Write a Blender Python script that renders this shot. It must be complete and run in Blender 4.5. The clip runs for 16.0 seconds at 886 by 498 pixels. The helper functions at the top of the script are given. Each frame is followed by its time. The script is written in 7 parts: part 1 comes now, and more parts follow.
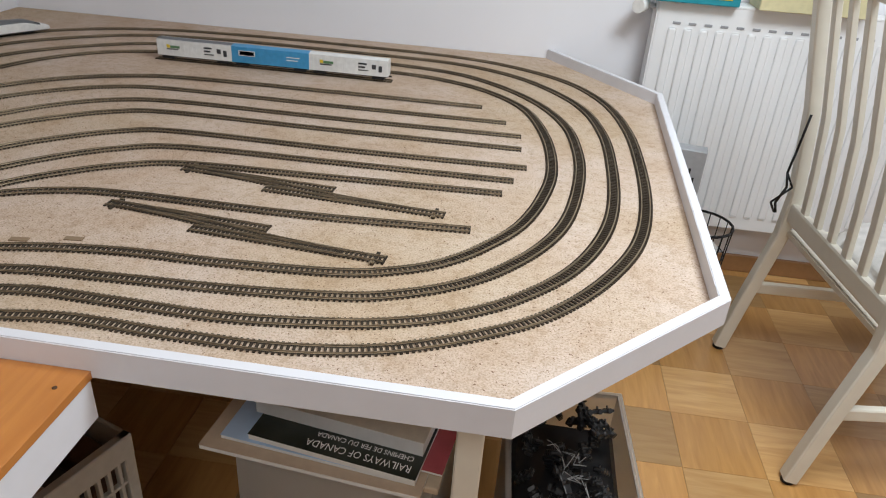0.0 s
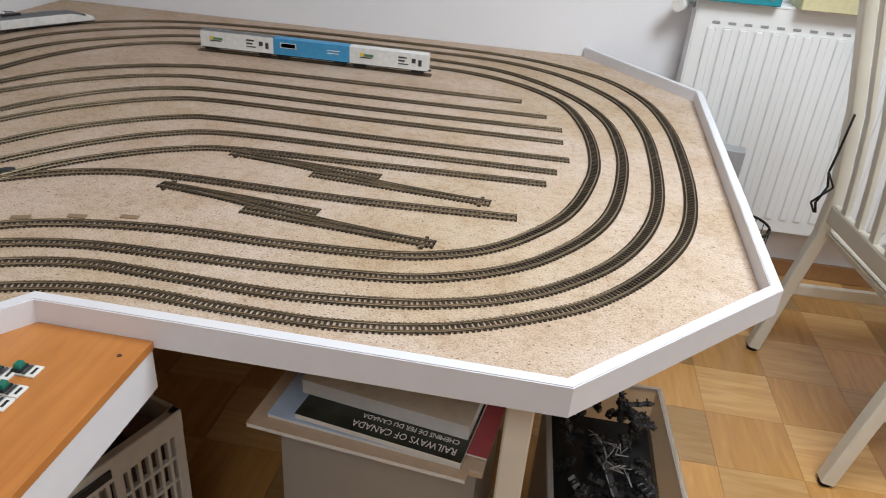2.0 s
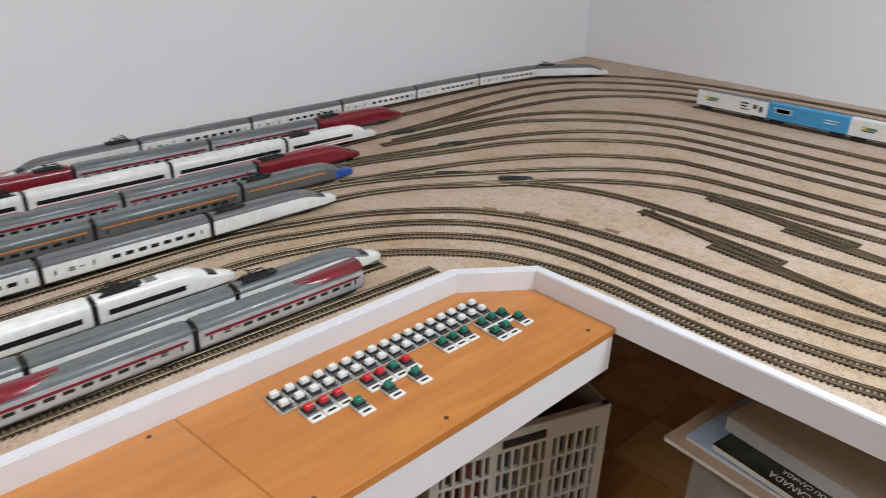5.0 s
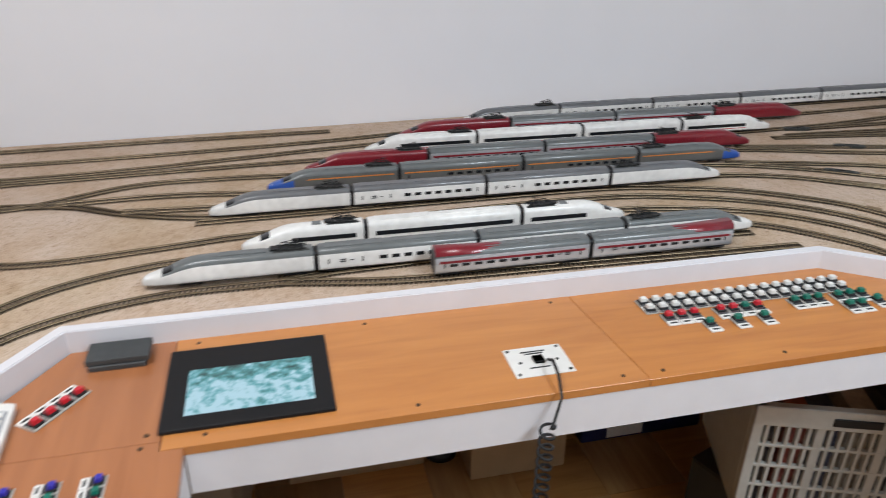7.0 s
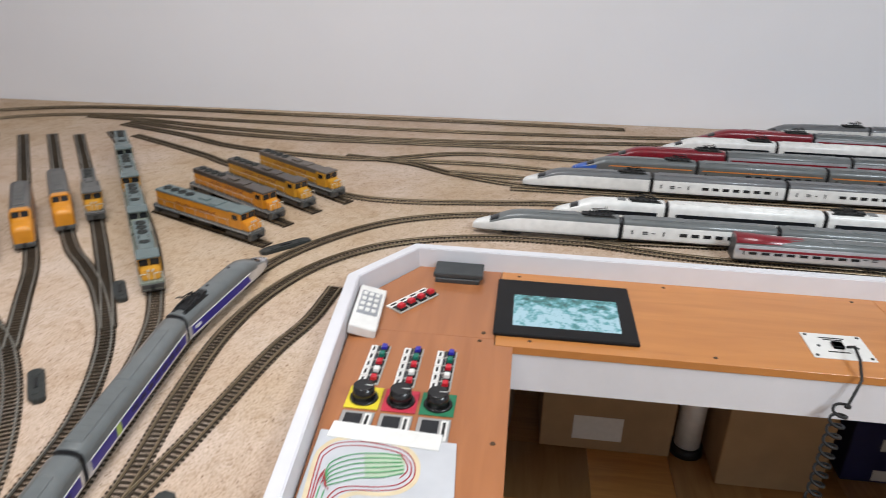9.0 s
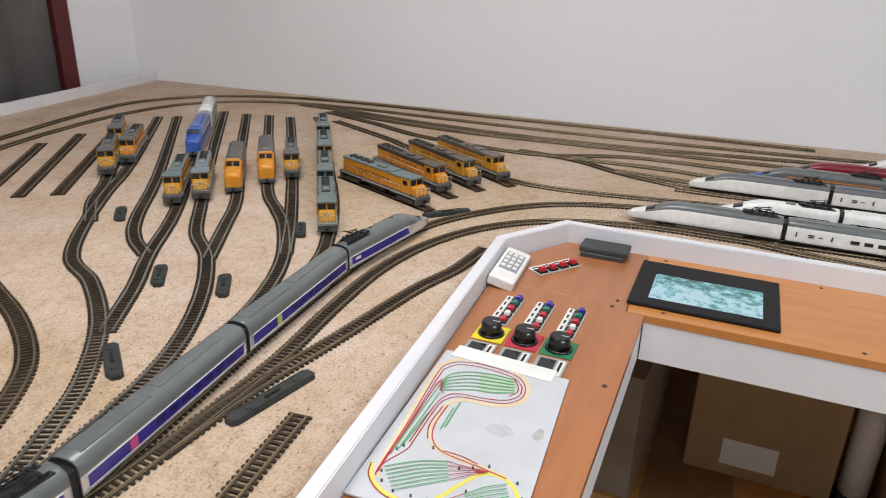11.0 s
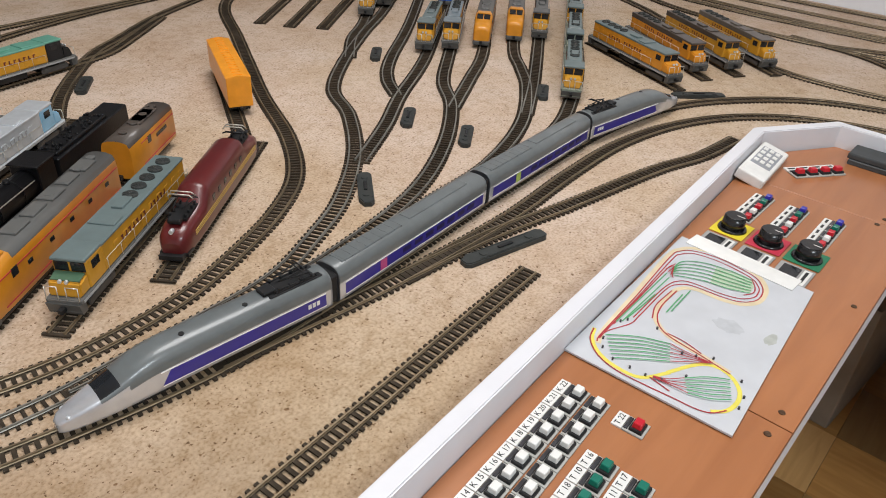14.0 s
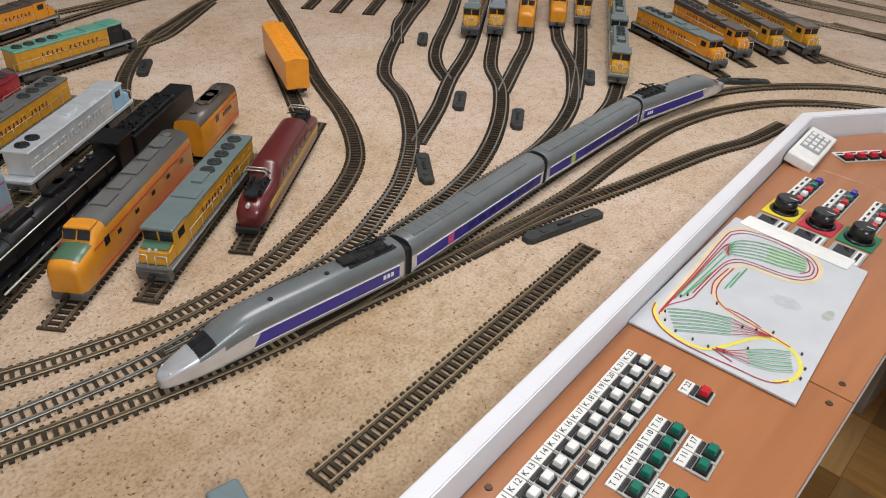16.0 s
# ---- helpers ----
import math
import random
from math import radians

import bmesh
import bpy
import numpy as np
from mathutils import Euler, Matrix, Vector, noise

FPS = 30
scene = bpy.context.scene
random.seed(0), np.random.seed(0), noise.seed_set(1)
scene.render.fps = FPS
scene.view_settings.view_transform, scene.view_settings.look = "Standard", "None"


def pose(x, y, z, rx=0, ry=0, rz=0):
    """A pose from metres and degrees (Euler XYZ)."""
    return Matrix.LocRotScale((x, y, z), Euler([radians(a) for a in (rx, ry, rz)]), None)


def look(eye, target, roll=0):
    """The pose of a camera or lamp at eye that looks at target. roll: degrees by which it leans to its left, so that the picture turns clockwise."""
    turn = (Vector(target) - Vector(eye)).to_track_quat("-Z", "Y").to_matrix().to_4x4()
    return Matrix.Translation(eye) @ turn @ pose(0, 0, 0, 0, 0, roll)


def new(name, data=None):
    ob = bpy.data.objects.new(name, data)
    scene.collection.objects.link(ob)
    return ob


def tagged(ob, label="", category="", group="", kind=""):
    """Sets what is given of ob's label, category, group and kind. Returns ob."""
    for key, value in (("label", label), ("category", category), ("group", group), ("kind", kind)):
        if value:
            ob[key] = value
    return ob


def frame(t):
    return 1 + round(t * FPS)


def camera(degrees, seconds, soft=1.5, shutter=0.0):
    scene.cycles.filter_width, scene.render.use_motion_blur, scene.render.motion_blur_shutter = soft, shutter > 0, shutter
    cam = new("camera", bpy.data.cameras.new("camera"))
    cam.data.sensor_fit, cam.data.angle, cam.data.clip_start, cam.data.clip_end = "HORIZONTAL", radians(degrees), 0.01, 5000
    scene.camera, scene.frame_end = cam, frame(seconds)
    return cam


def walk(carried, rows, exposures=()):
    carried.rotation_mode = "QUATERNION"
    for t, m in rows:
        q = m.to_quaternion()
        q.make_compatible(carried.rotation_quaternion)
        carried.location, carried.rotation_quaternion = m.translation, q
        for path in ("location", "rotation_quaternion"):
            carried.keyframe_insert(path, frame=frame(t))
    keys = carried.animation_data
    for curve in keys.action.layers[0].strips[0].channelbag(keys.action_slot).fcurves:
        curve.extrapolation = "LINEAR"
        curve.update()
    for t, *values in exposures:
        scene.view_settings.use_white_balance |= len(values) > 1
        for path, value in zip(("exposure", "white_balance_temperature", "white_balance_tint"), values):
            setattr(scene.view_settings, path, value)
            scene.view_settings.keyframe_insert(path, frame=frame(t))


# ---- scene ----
cam = camera(63.9, 16.0, 0.95, 0.5)
PATH = [
    (0, (-0.017, -0.006, 1.325), (-0.192, 1.739, 0.364), 4.2),
    (0.5, (-0.025, 0.001, 1.317), (-0.207, 1.732, 0.332), 4.4),
    (1, (-0.038, 0.003, 1.31), (-0.226, 1.745, 0.345), 4.7),
    (1.5, (-0.051, -0.015, 1.296), (-0.249, 1.725, 0.332), 5.1),
    (2, (-0.062, -0.036, 1.297), (-0.289, 1.708, 0.344), 4.6),
    (2.5, (-0.08, -0.047, 1.298), (-0.366, 1.703, 0.374), 3.6),
    (3, (-0.113, -0.079, 1.28), (-0.533, 1.649, 0.363), 3.6),
    (3.5, (-0.15, -0.129, 1.281), (-0.768, 1.541, 0.37), 2.7),
    (3.7, (-0.161, -0.138, 1.276), (-0.908, 1.487, 0.38), 2.5),
    (5.8, (0.055, -0.241, 1.298), (-1.51, 0.676, 0.457), 1.2),
    (6, (0.071, -0.254, 1.291), (-1.561, 0.538, 0.451), 1.1),
    (6.5, (0.123, -0.32, 1.313), (-1.568, 0.294, 0.44), 0.8),
    (7, (0.184, -0.387, 1.313), (-1.561, 0.046, 0.436), 0.8),
    (7.5, (0.234, -0.428, 1.311), (-1.538, -0.17, 0.42), 1.7),
    (8, (0.261, -0.466, 1.311), (-1.527, -0.347, 0.423), 1.8),
    (8.5, (0.313, -0.494, 1.308), (-1.494, -0.553, 0.455), 0.6),
    (9, (0.357, -0.53, 1.285), (-1.448, -0.733, 0.448), 1.5),
    (9.5, (0.396, -0.507, 1.271), (-1.372, -0.924, 0.436), 2.4),
    (9.7, (0.4, -0.488, 1.254), (-1.358, -0.985, 0.442), 1.3),
    (11.8, (0.47, -0.444, 1.202), (-1.138, -1.287, 0.361), 2.3),
    (12, (0.448, -0.448, 1.244), (-1.084, -1.316, 0.296), 2.5),
    (12.5, (0.472, -0.457, 1.24), (-1.005, -1.382, 0.258), 3.7),
    (13, (0.47, -0.467, 1.225), (-0.913, -1.479, 0.194), 3.7),
    (13.5, (0.475, -0.478, 1.207), (-0.855, -1.53, 0.147), 3.8),
    (14, (0.482, -0.482, 1.194), (-0.805, -1.556, 0.104), 3.5),
    (14.5, (0.494, -0.485, 1.194), (-0.792, -1.573, 0.115), 3.6),
    (15, (0.518, -0.487, 1.197), (-0.748, -1.592, 0.113), 3.8),
    (15.5, (0.531, -0.492, 1.197), (-0.72, -1.602, 0.101), 3.3),
    (16, (0.543, -0.499, 1.194), (-0.702, -1.597, 0.078), 3.3),
]
walk(cam, [(t, look(eye, target, roll)) for t, eye, target, roll in PATH],
     exposures=[(0.0, -0.10, 6450, 10), (1.5, -0.07, 6500, 10), (3.5, 0.02, 6550, 10), (6.5, 0.05, 6300, 10), (9.0, 0.04, 6350, 10), (12.0, -0.04, 6500, 10), (16.0, -0.14, 6500, 10)])

# ---------------------------------------------------------------- light
world = bpy.data.worlds.new("room_world")
scene.world = world
world.use_nodes = True
world.node_tree.nodes["Background"].inputs[0].default_value = (0.9, 0.95, 1.0, 1)
world.node_tree.nodes["Background"].inputs[1].default_value = 0.25


def area_lamp(name, eye, target, size, power, colour):
    data = bpy.data.lights.new(name, "AREA")
    data.shape, data.size, data.energy, data.color = "DISK", size, power, colour
    ob = new(name, data)
    ob.matrix_world = look(eye, target)
    return ob


# unseen north lamp, added to lift the north end and under-panel floor
area_lamp("unseen_ceiling_light", (0.80, 0.96, 2.43), (0.80, 0.96, 0.0), 0.9, 51.0, (0.85, 0.94, 1.0))
area_lamp("unseen_ceiling_light", (-0.15, -1.05, 2.43), (-0.15, -1.05, 0.0), 0.9, 26.5, (0.99, 0.98, 0.975))
scene.view_settings.exposure = 0.0

# ---------------------------------------------------------------- materials
FLOOR, TOP, RIM, PANEL = 0.0, 0.74, 0.772, 0.737
MATS = {}


def mat(name, colour, rough=0.5, metal=0.0, vary=0.06, scale=60.0, bump=0.0, bscale=300.0, coat=0.0, spec=0.5):
    """A plain procedural surface: colour with two scales of variation, roughness variation and fine relief."""
    if name in MATS:
        return MATS[name]
    m = bpy.data.materials.new(name)
    m.use_nodes = True
    nt = m.node_tree
    b = nt.nodes["Principled BSDF"]
    b.inputs["Roughness"].default_value = rough
    b.inputs["Metallic"].default_value = metal
    b.inputs["Coat Weight"].default_value = coat
    b.inputs["Specular IOR Level"].default_value = spec
    tc = nt.nodes.new("ShaderNodeTexCoord")
    n1 = nt.nodes.new("ShaderNodeTexNoise")
    n1.inputs["Scale"].default_value = scale
    n1.inputs["Detail"].default_value = 5
    n2 = nt.nodes.new("ShaderNodeTexNoise")
    n2.inputs["Scale"].default_value = scale * 0.13
    add = nt.nodes.new("ShaderNodeMath")
    add.operation = "ADD"
    ramp = nt.nodes.new("ShaderNodeMapRange")
    ramp.inputs[1].default_value, ramp.inputs[2].default_value = 0.6, 1.4
    ramp.inputs[3].default_value, ramp.inputs[4].default_value = 1 - vary * 2, 1 + vary * 2
    mul = nt.nodes.new("ShaderNodeVectorMath")
    mul.operation = "SCALE"
    mul.inputs[0].default_value = colour[:3]
    for n in (n1, n2):
        nt.links.new(tc.outputs["Object"], n.inputs["Vector"])
    nt.links.new(n1.outputs["Fac"], add.inputs[0])
    nt.links.new(n2.outputs["Fac"], add.inputs[1])
    nt.links.new(add.outputs[0], ramp.inputs[0])
    nt.links.new(ramp.outputs[0], mul.inputs["Scale"])
    nt.links.new(mul.outputs[0], b.inputs["Base Color"])
    if bump:
        n3 = nt.nodes.new("ShaderNodeTexNoise")
        n3.inputs["Scale"].default_value = bscale
        n3.inputs["Detail"].default_value = 4
        bp = nt.nodes.new("ShaderNodeBump")
        bp.inputs["Strength"].default_value = bump
        bp.inputs["Distance"].default_value = 0.002
        nt.links.new(tc.outputs["Object"], n3.inputs["Vector"])
        nt.links.new(n3.outputs["Fac"], bp.inputs["Height"])
        nt.links.new(bp.outputs[0], b.inputs["Normal"])
    MATS[name] = m
    return m


def mix_ramp(nt, src, stops):
    r = nt.nodes.new("ShaderNodeValToRGB")
    while len(r.color_ramp.elements) < len(stops):
        r.color_ramp.elements.new(0.5)
    for e, (p, c) in zip(r.color_ramp.elements, stops):
        e.position, e.color = p, (*c, 1)
    nt.links.new(src, r.inputs[0])
    return r.outputs[0]


def sand_material():
    """Cork-like sand board: pale tan ground, broad blotches, fine grain and dark specks."""
    m = bpy.data.materials.new("sand_board")
    m.use_nodes = True
    nt = m.node_tree
    b = nt.nodes["Principled BSDF"]
    b.inputs["Roughness"].default_value = 0.85
    b.inputs["Specular IOR Level"].default_value = 0.25
    tc = nt.nodes.new("ShaderNodeTexCoord")

    def tex(scale, detail=3.0):
        n = nt.nodes.new("ShaderNodeTexNoise")
        n.inputs["Scale"].default_value = scale
        n.inputs["Detail"].default_value = detail
        nt.links.new(tc.outputs["Object"], n.inputs["Vector"])
        return n

    tone = mix_ramp(nt, tex(1.7, 2).outputs["Fac"], [(0.38, (0.535, 0.405, 0.31)), (0.50, (0.56, 0.435, 0.34)), (0.62, (0.52, 0.395, 0.28))])
    broad = mix_ramp(nt, tex(9.0, 5).outputs["Fac"], [(0.30, (0.90, 0.86, 0.80)), (0.50, (1.0, 1.0, 1.0)), (0.68, (1.06, 1.10, 1.16))])
    clumps = mix_ramp(nt, tex(75, 4).outputs["Fac"], [(0.34, (0.88, 0.85, 0.80)), (0.50, (1, 1, 1)), (0.66, (1.05, 1.055, 1.06))])
    grain = mix_ramp(nt, tex(300, 3).outputs["Fac"], [(0.32, (0.78, 0.74, 0.68)), (0.50, (1, 1, 1)), (0.68, (1.10, 1.10, 1.11))])
    specks = mix_ramp(nt, tex(260, 2.0).outputs["Fac"], [(0.0, (0.20, 0.14, 0.10)), (0.295, (0.38, 0.30, 0.23)), (0.34, (1, 1, 1))])
    crumbs = mix_ramp(nt, tex(115, 1.5).outputs["Fac"], [(0.0, (0.30, 0.22, 0.15)), (0.245, (0.46, 0.37, 0.29)), (0.28, (1, 1, 1))])
    out = tone
    for layer in (broad, clumps, grain, specks, crumbs):
        mx = nt.nodes.new("ShaderNodeMix")
        mx.data_type, mx.blend_type = "RGBA", "MULTIPLY"
        mx.inputs["Factor"].default_value = 1.0
        nt.links.new(out, mx.inputs["A"])
        nt.links.new(layer, mx.inputs["B"])
        out = mx.outputs["Result"]
    # cork is darker and more golden beside the south panel, with a ragged edge
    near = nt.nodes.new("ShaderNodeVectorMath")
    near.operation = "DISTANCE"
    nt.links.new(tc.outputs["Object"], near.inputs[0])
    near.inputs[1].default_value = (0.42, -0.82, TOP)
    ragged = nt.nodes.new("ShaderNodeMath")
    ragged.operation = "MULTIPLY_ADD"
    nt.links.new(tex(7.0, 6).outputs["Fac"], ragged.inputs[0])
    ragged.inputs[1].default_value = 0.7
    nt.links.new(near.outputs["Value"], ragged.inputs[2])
    near_tone = mix_ramp(nt, ragged.outputs[0], [(0.42, (0.72, 0.66, 0.55)), (0.60, (0.86, 0.82, 0.74)), (0.95, (1, 1, 1))])
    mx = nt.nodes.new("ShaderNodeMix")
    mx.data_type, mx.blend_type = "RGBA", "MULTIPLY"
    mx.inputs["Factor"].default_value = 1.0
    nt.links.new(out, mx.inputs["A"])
    nt.links.new(near_tone, mx.inputs["B"])
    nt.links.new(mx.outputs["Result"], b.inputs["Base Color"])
    bp = nt.nodes.new("ShaderNodeBump")
    bp.inputs["Strength"].default_value, bp.inputs["Distance"].default_value = 0.7, 0.0020
    nt.links.new(tex(230, 4).outputs["Fac"], bp.inputs["Height"])
    nt.links.new(bp.outputs[0], b.inputs["Normal"])
    return m


def wood_material(name, light, dark, rough, along, scale=7.0, per_object=0.0, coat=0.0):
    """Veneer or parquet wood with grain running along one axis ('x' or 'y')."""
    m = bpy.data.materials.new(name)
    m.use_nodes = True
    nt = m.node_tree
    b = nt.nodes["Principled BSDF"]
    b.inputs["Roughness"].default_value = rough
    b.inputs["Coat Weight"].default_value = coat
    b.inputs["Coat Roughness"].default_value = 0.15
    tc = nt.nodes.new("ShaderNodeTexCoord")
    info = nt.nodes.new("ShaderNodeObjectInfo")
    shift = nt.nodes.new("ShaderNodeVectorMath")
    shift.operation = "MULTIPLY_ADD"
    comb = nt.nodes.new("ShaderNodeCombineXYZ")
    for i in range(3):
        nt.links.new(info.outputs["Random"], comb.inputs[i])
    nt.links.new(comb.outputs[0], shift.inputs[0])
    shift.inputs[1].default_value = (13, 17, 5)
    nt.links.new(tc.outputs["Object"], shift.inputs[2])
    mp = nt.nodes.new("ShaderNodeMapping")
    mp.inputs["Scale"].default_value = (1, 9, 1) if along == "x" else (9, 1, 1)
    nt.links.new(shift.outputs[0], mp.inputs["Vector"])
    n = nt.nodes.new("ShaderNodeTexNoise")
    n.inputs["Scale"].default_value, n.inputs["Detail"].default_value, n.inputs["Distortion"].default_value = scale, 6, 0.6
    nt.links.new(mp.outputs[0], n.inputs["Vector"])
    col = mix_ramp(nt, n.outputs["Fac"], [(0.22, dark), (0.78, light)])
    rng = nt.nodes.new("ShaderNodeMapRange")
    rng.inputs[3].default_value, rng.inputs[4].default_value = 1 - per_object, 1 + per_object
    nt.links.new(info.outputs["Random"], rng.inputs[0])
    mul = nt.nodes.new("ShaderNodeVectorMath")
    mul.operation = "SCALE"
    nt.links.new(col, mul.inputs[0])
    nt.links.new(rng.outputs[0], mul.inputs["Scale"])
    nt.links.new(mul.outputs[0], b.inputs["Base Color"])
    bp = nt.nodes.new("ShaderNodeBump")
    bp.inputs["Strength"].default_value, bp.inputs["Distance"].default_value = 0.12, 0.001
    nt.links.new(n.outputs["Fac"], bp.inputs["Height"])
    nt.links.new(bp.outputs[0], b.inputs["Normal"])
    return m


SAND = sand_material()
PANEL_W = wood_material("orange_veneer", (0.56, 0.235, 0.065), (0.43, 0.16, 0.04), 0.32, "y", 5.0, 0.03, 0.25)
PANEL_S = wood_material("brown_veneer", (0.44, 0.175, 0.068), (0.33, 0.12, 0.044), 0.34, "x", 5.0, 0.03, 0.25)
PANEL_E = wood_material("bright_veneer", (0.58, 0.235, 0.055), (0.43, 0.15, 0.032), 0.32, "y", 6.0, 0.03, 0.25)
PARQ_X = wood_material("parquet_lengthwise", (0.56, 0.34, 0.14), (0.40, 0.205, 0.068), 0.3, "x", 6.0, 0.42, 0.3)
PARQ_Y = wood_material("parquet_crosswise", (0.48, 0.255, 0.083), (0.33, 0.155, 0.043), 0.3, "y", 6.0, 0.42, 0.3)
WALL = mat("wall_paint", (0.88, 0.875, 0.905), 0.9, vary=0.012, scale=3, bump=0.06, bscale=180)
CEIL = mat("ceiling_paint", (0.8, 0.79, 0.77), 0.9, vary=0.01, scale=3)
WHITE = mat("white_board_paint", (0.72, 0.715, 0.745), 0.5, vary=0.02, scale=25, bump=0.08, bscale=120)
LACQUER = mat("cream_lacquer", (0.75, 0.71, 0.61), 0.4, vary=0.03, scale=20, bump=0.05, bscale=60)
RADIATOR = mat("radiator_enamel", (0.87, 0.87, 0.87), 0.35, vary=0.01, scale=10)
SLEEPER = mat("sleeper_plastic", (0.046, 0.034, 0.023), 0.8, vary=0.25, scale=90, spec=0.2)
RAIL = mat("rail_metal", (0.25, 0.19, 0.12), 0.45, 0.6, vary=0.2, scale=30)
NICKEL = mat("nickel_rail", (0.30, 0.285, 0.25), 0.45, 0.6, vary=0.2, scale=30)
BLACKP = mat("black_plastic", (0.016, 0.016, 0.017), 0.5, vary=0.15, scale=150, spec=0.3)
DARKG = mat("dark_grey_plastic", (0.036, 0.039, 0.037), 0.55, vary=0.15, scale=150, spec=0.35)

# ---------------------------------------------------------------- mesh helpers


def add_box(bm, x0, x1, y0, y1, z0, z1, mi=0, bottom=True):
    v = [bm.verts.new(p) for p in ((x0, y0, z0), (x1, y0, z0), (x1, y1, z0), (x0, y1, z0), (x0, y0, z1), (x1, y0, z1), (x1, y1, z1), (x0, y1, z1))]
    for q in ((4, 5, 6, 7), (0, 1, 5, 4), (1, 2, 6, 5), (2, 3, 7, 6), (3, 0, 4, 7)) + (((3, 2, 1, 0),) if bottom else ()):
        bm.faces.new([v[i] for i in q]).material_index = mi
    return v


def bevel_box(bm, x0, x1, y0, y1, z0, z1, r=0.001, seg=1, mi=0):
    """A box with rounded edges."""
    b2 = bmesh.new()
    add_box(b2, x0, x1, y0, y1, z0, z1, mi)
    bmesh.ops.bevel(b2, geom=b2.edges[:], offset=r, segments=seg, affect="EDGES", profile=0.5)
    for f in b2.faces:
        f.material_index = mi
    join(bm, b2)


def join(bm, other, m=None):
    if m is not None:
        other.transform(m)
    remap = {v: bm.verts.new(v.co) for v in other.verts}
    for f in other.faces:
        nf = bm.faces.new([remap[v] for v in f.verts])
        nf.material_index, nf.smooth = f.material_index, f.smooth
    other.free()


def add_cyl(bm, p0, p1, r0, r1=None, n=10, mi=0, caps=True):
    """A round bar or cone between two points."""
    r1 = r0 if r1 is None else r1
    p0, p1 = Vector(p0), Vector(p1)
    q = (p1 - p0).to_track_quat("Z", "Y")
    a = [bm.verts.new(p0 + q @ Vector((r0 * math.cos(k * math.tau / n), r0 * math.sin(k * math.tau / n), 0))) for k in range(n)]
    b = [bm.verts.new(p1 + q @ Vector((r1 * math.cos(k * math.tau / n), r1 * math.sin(k * math.tau / n), 0))) for k in range(n)]
    for k in range(n):
        f = bm.faces.new((a[k], a[(k + 1) % n], b[(k + 1) % n], b[k]))
        f.smooth, f.material_index = True, mi
    if caps:
        bm.faces.new(b).material_index = mi
        bm.faces.new(a[::-1]).material_index = mi


def add_tube(bm, pts, r, n=6, mi=0):
    for a, b in zip(pts, pts[1:]):
        add_cyl(bm, a, b, r, r, n, mi)


def add_prism(bm, poly, z0, z1, mi=0):
    """An upright prism on a plan outline (anticlockwise)."""
    lo = [bm.verts.new((x, y, z0)) for x, y in poly]
    hi = [bm.verts.new((x, y, z1)) for x, y in poly]
    n = len(poly)
    bm.faces.new(hi).material_index = mi
    bm.faces.new(lo[::-1]).material_index = mi
    for k in range(n):
        bm.faces.new((lo[k], lo[(k + 1) % n], hi[(k + 1) % n], hi[k])).material_index = mi


def to_mesh(name, bm, mats):
    bmesh.ops.recalc_face_normals(bm, faces=bm.faces[:])
    me = bpy.data.meshes.new(name)
    bm.to_mesh(me)
    bm.free()
    for m in mats if isinstance(mats, (list, tuple)) else [mats]:
        me.materials.append(m)
    return me


def thing(name, bm, mats, label, category, group="", kind="", at=None):
    ob = new(name, to_mesh(name, bm, mats))
    if at is not None:
        ob.matrix_world = at
    return tagged(ob, label, category, group, kind)


def holder(name, label, category, at=None, group="", kind=""):
    ob = new(name)
    ob.empty_display_size = 0.02
    if at is not None:
        ob.matrix_world = at
    return tagged(ob, label, category, group, kind)


def part(name, bm, mats, parent, label="", kind=""):
    ob = new(name, to_mesh(name, bm, mats))
    ob.parent = parent
    return tagged(ob, label, "", "", kind)


def smooth_line(points, step):
    """A Catmull-Rom line through plan points, cut into even steps."""
    p = [Vector((*q, 0)) for q in points]
    p = [2 * p[0] - p[1]] + p + [2 * p[-1] - p[-2]]
    fine = []
    for i in range(1, len(p) - 2):
        for k in range(24):
            t = k / 24
            a, b, c, d = p[i - 1:i + 3]
            fine.append(0.5 * (2 * b + (c - a) * t + (2 * a - 5 * b + 4 * c - d) * t * t + (3 * b - a - 3 * c + d) * t ** 3))
    fine.append(p[-2])
    dist = [0.0]
    for a, b in zip(fine, fine[1:]):
        dist.append(dist[-1] + (b - a).length)
    n = max(2, round(dist[-1] / step) + 1)
    arr = np.array(fine)
    s = np.linspace(0, dist[-1], n)
    return np.stack([np.interp(s, dist, arr[:, 0]), np.interp(s, dist, arr[:, 1])], 1)


# ---------------------------------------------------------------- the room
WN, WE, WS, CEILING_Z = 2.52, 2.7, -2.64, 2.6


def wall_x(y):
    return -1.815 - 0.045 * y


bm = bmesh.new()
add_prism(bm, [(wall_x(WS), WS), (wall_x(WN), WN), (wall_x(WN) - 0.15, WN + 0.15), (wall_x(WS) - 0.15, WS - 0.15)][::-1], FLOOR, CEILING_Z)
thing("wall_west", bm, WALL, "plain pale lavender-white painted wall behind the layout", "wall", kind="structure")
bm = bmesh.new()
add_box(bm, wall_x(WN), WE, WN, WN + 0.15, FLOOR, CEILING_Z)
thing("wall_north", bm, WALL, "plain pale lavender-white painted wall with the radiator", "wall", kind="structure")
bm = bmesh.new()
add_box(bm, WE, WE + 0.15, WS, WN + 0.15, FLOOR, CEILING_Z)
thing("wall_east", bm, WALL, "plain pale painted wall", "wall", kind="structure")
bm = bmesh.new()
add_box(bm, wall_x(WS), WE + 0.15, WS - 0.15, WS, FLOOR, CEILING_Z)
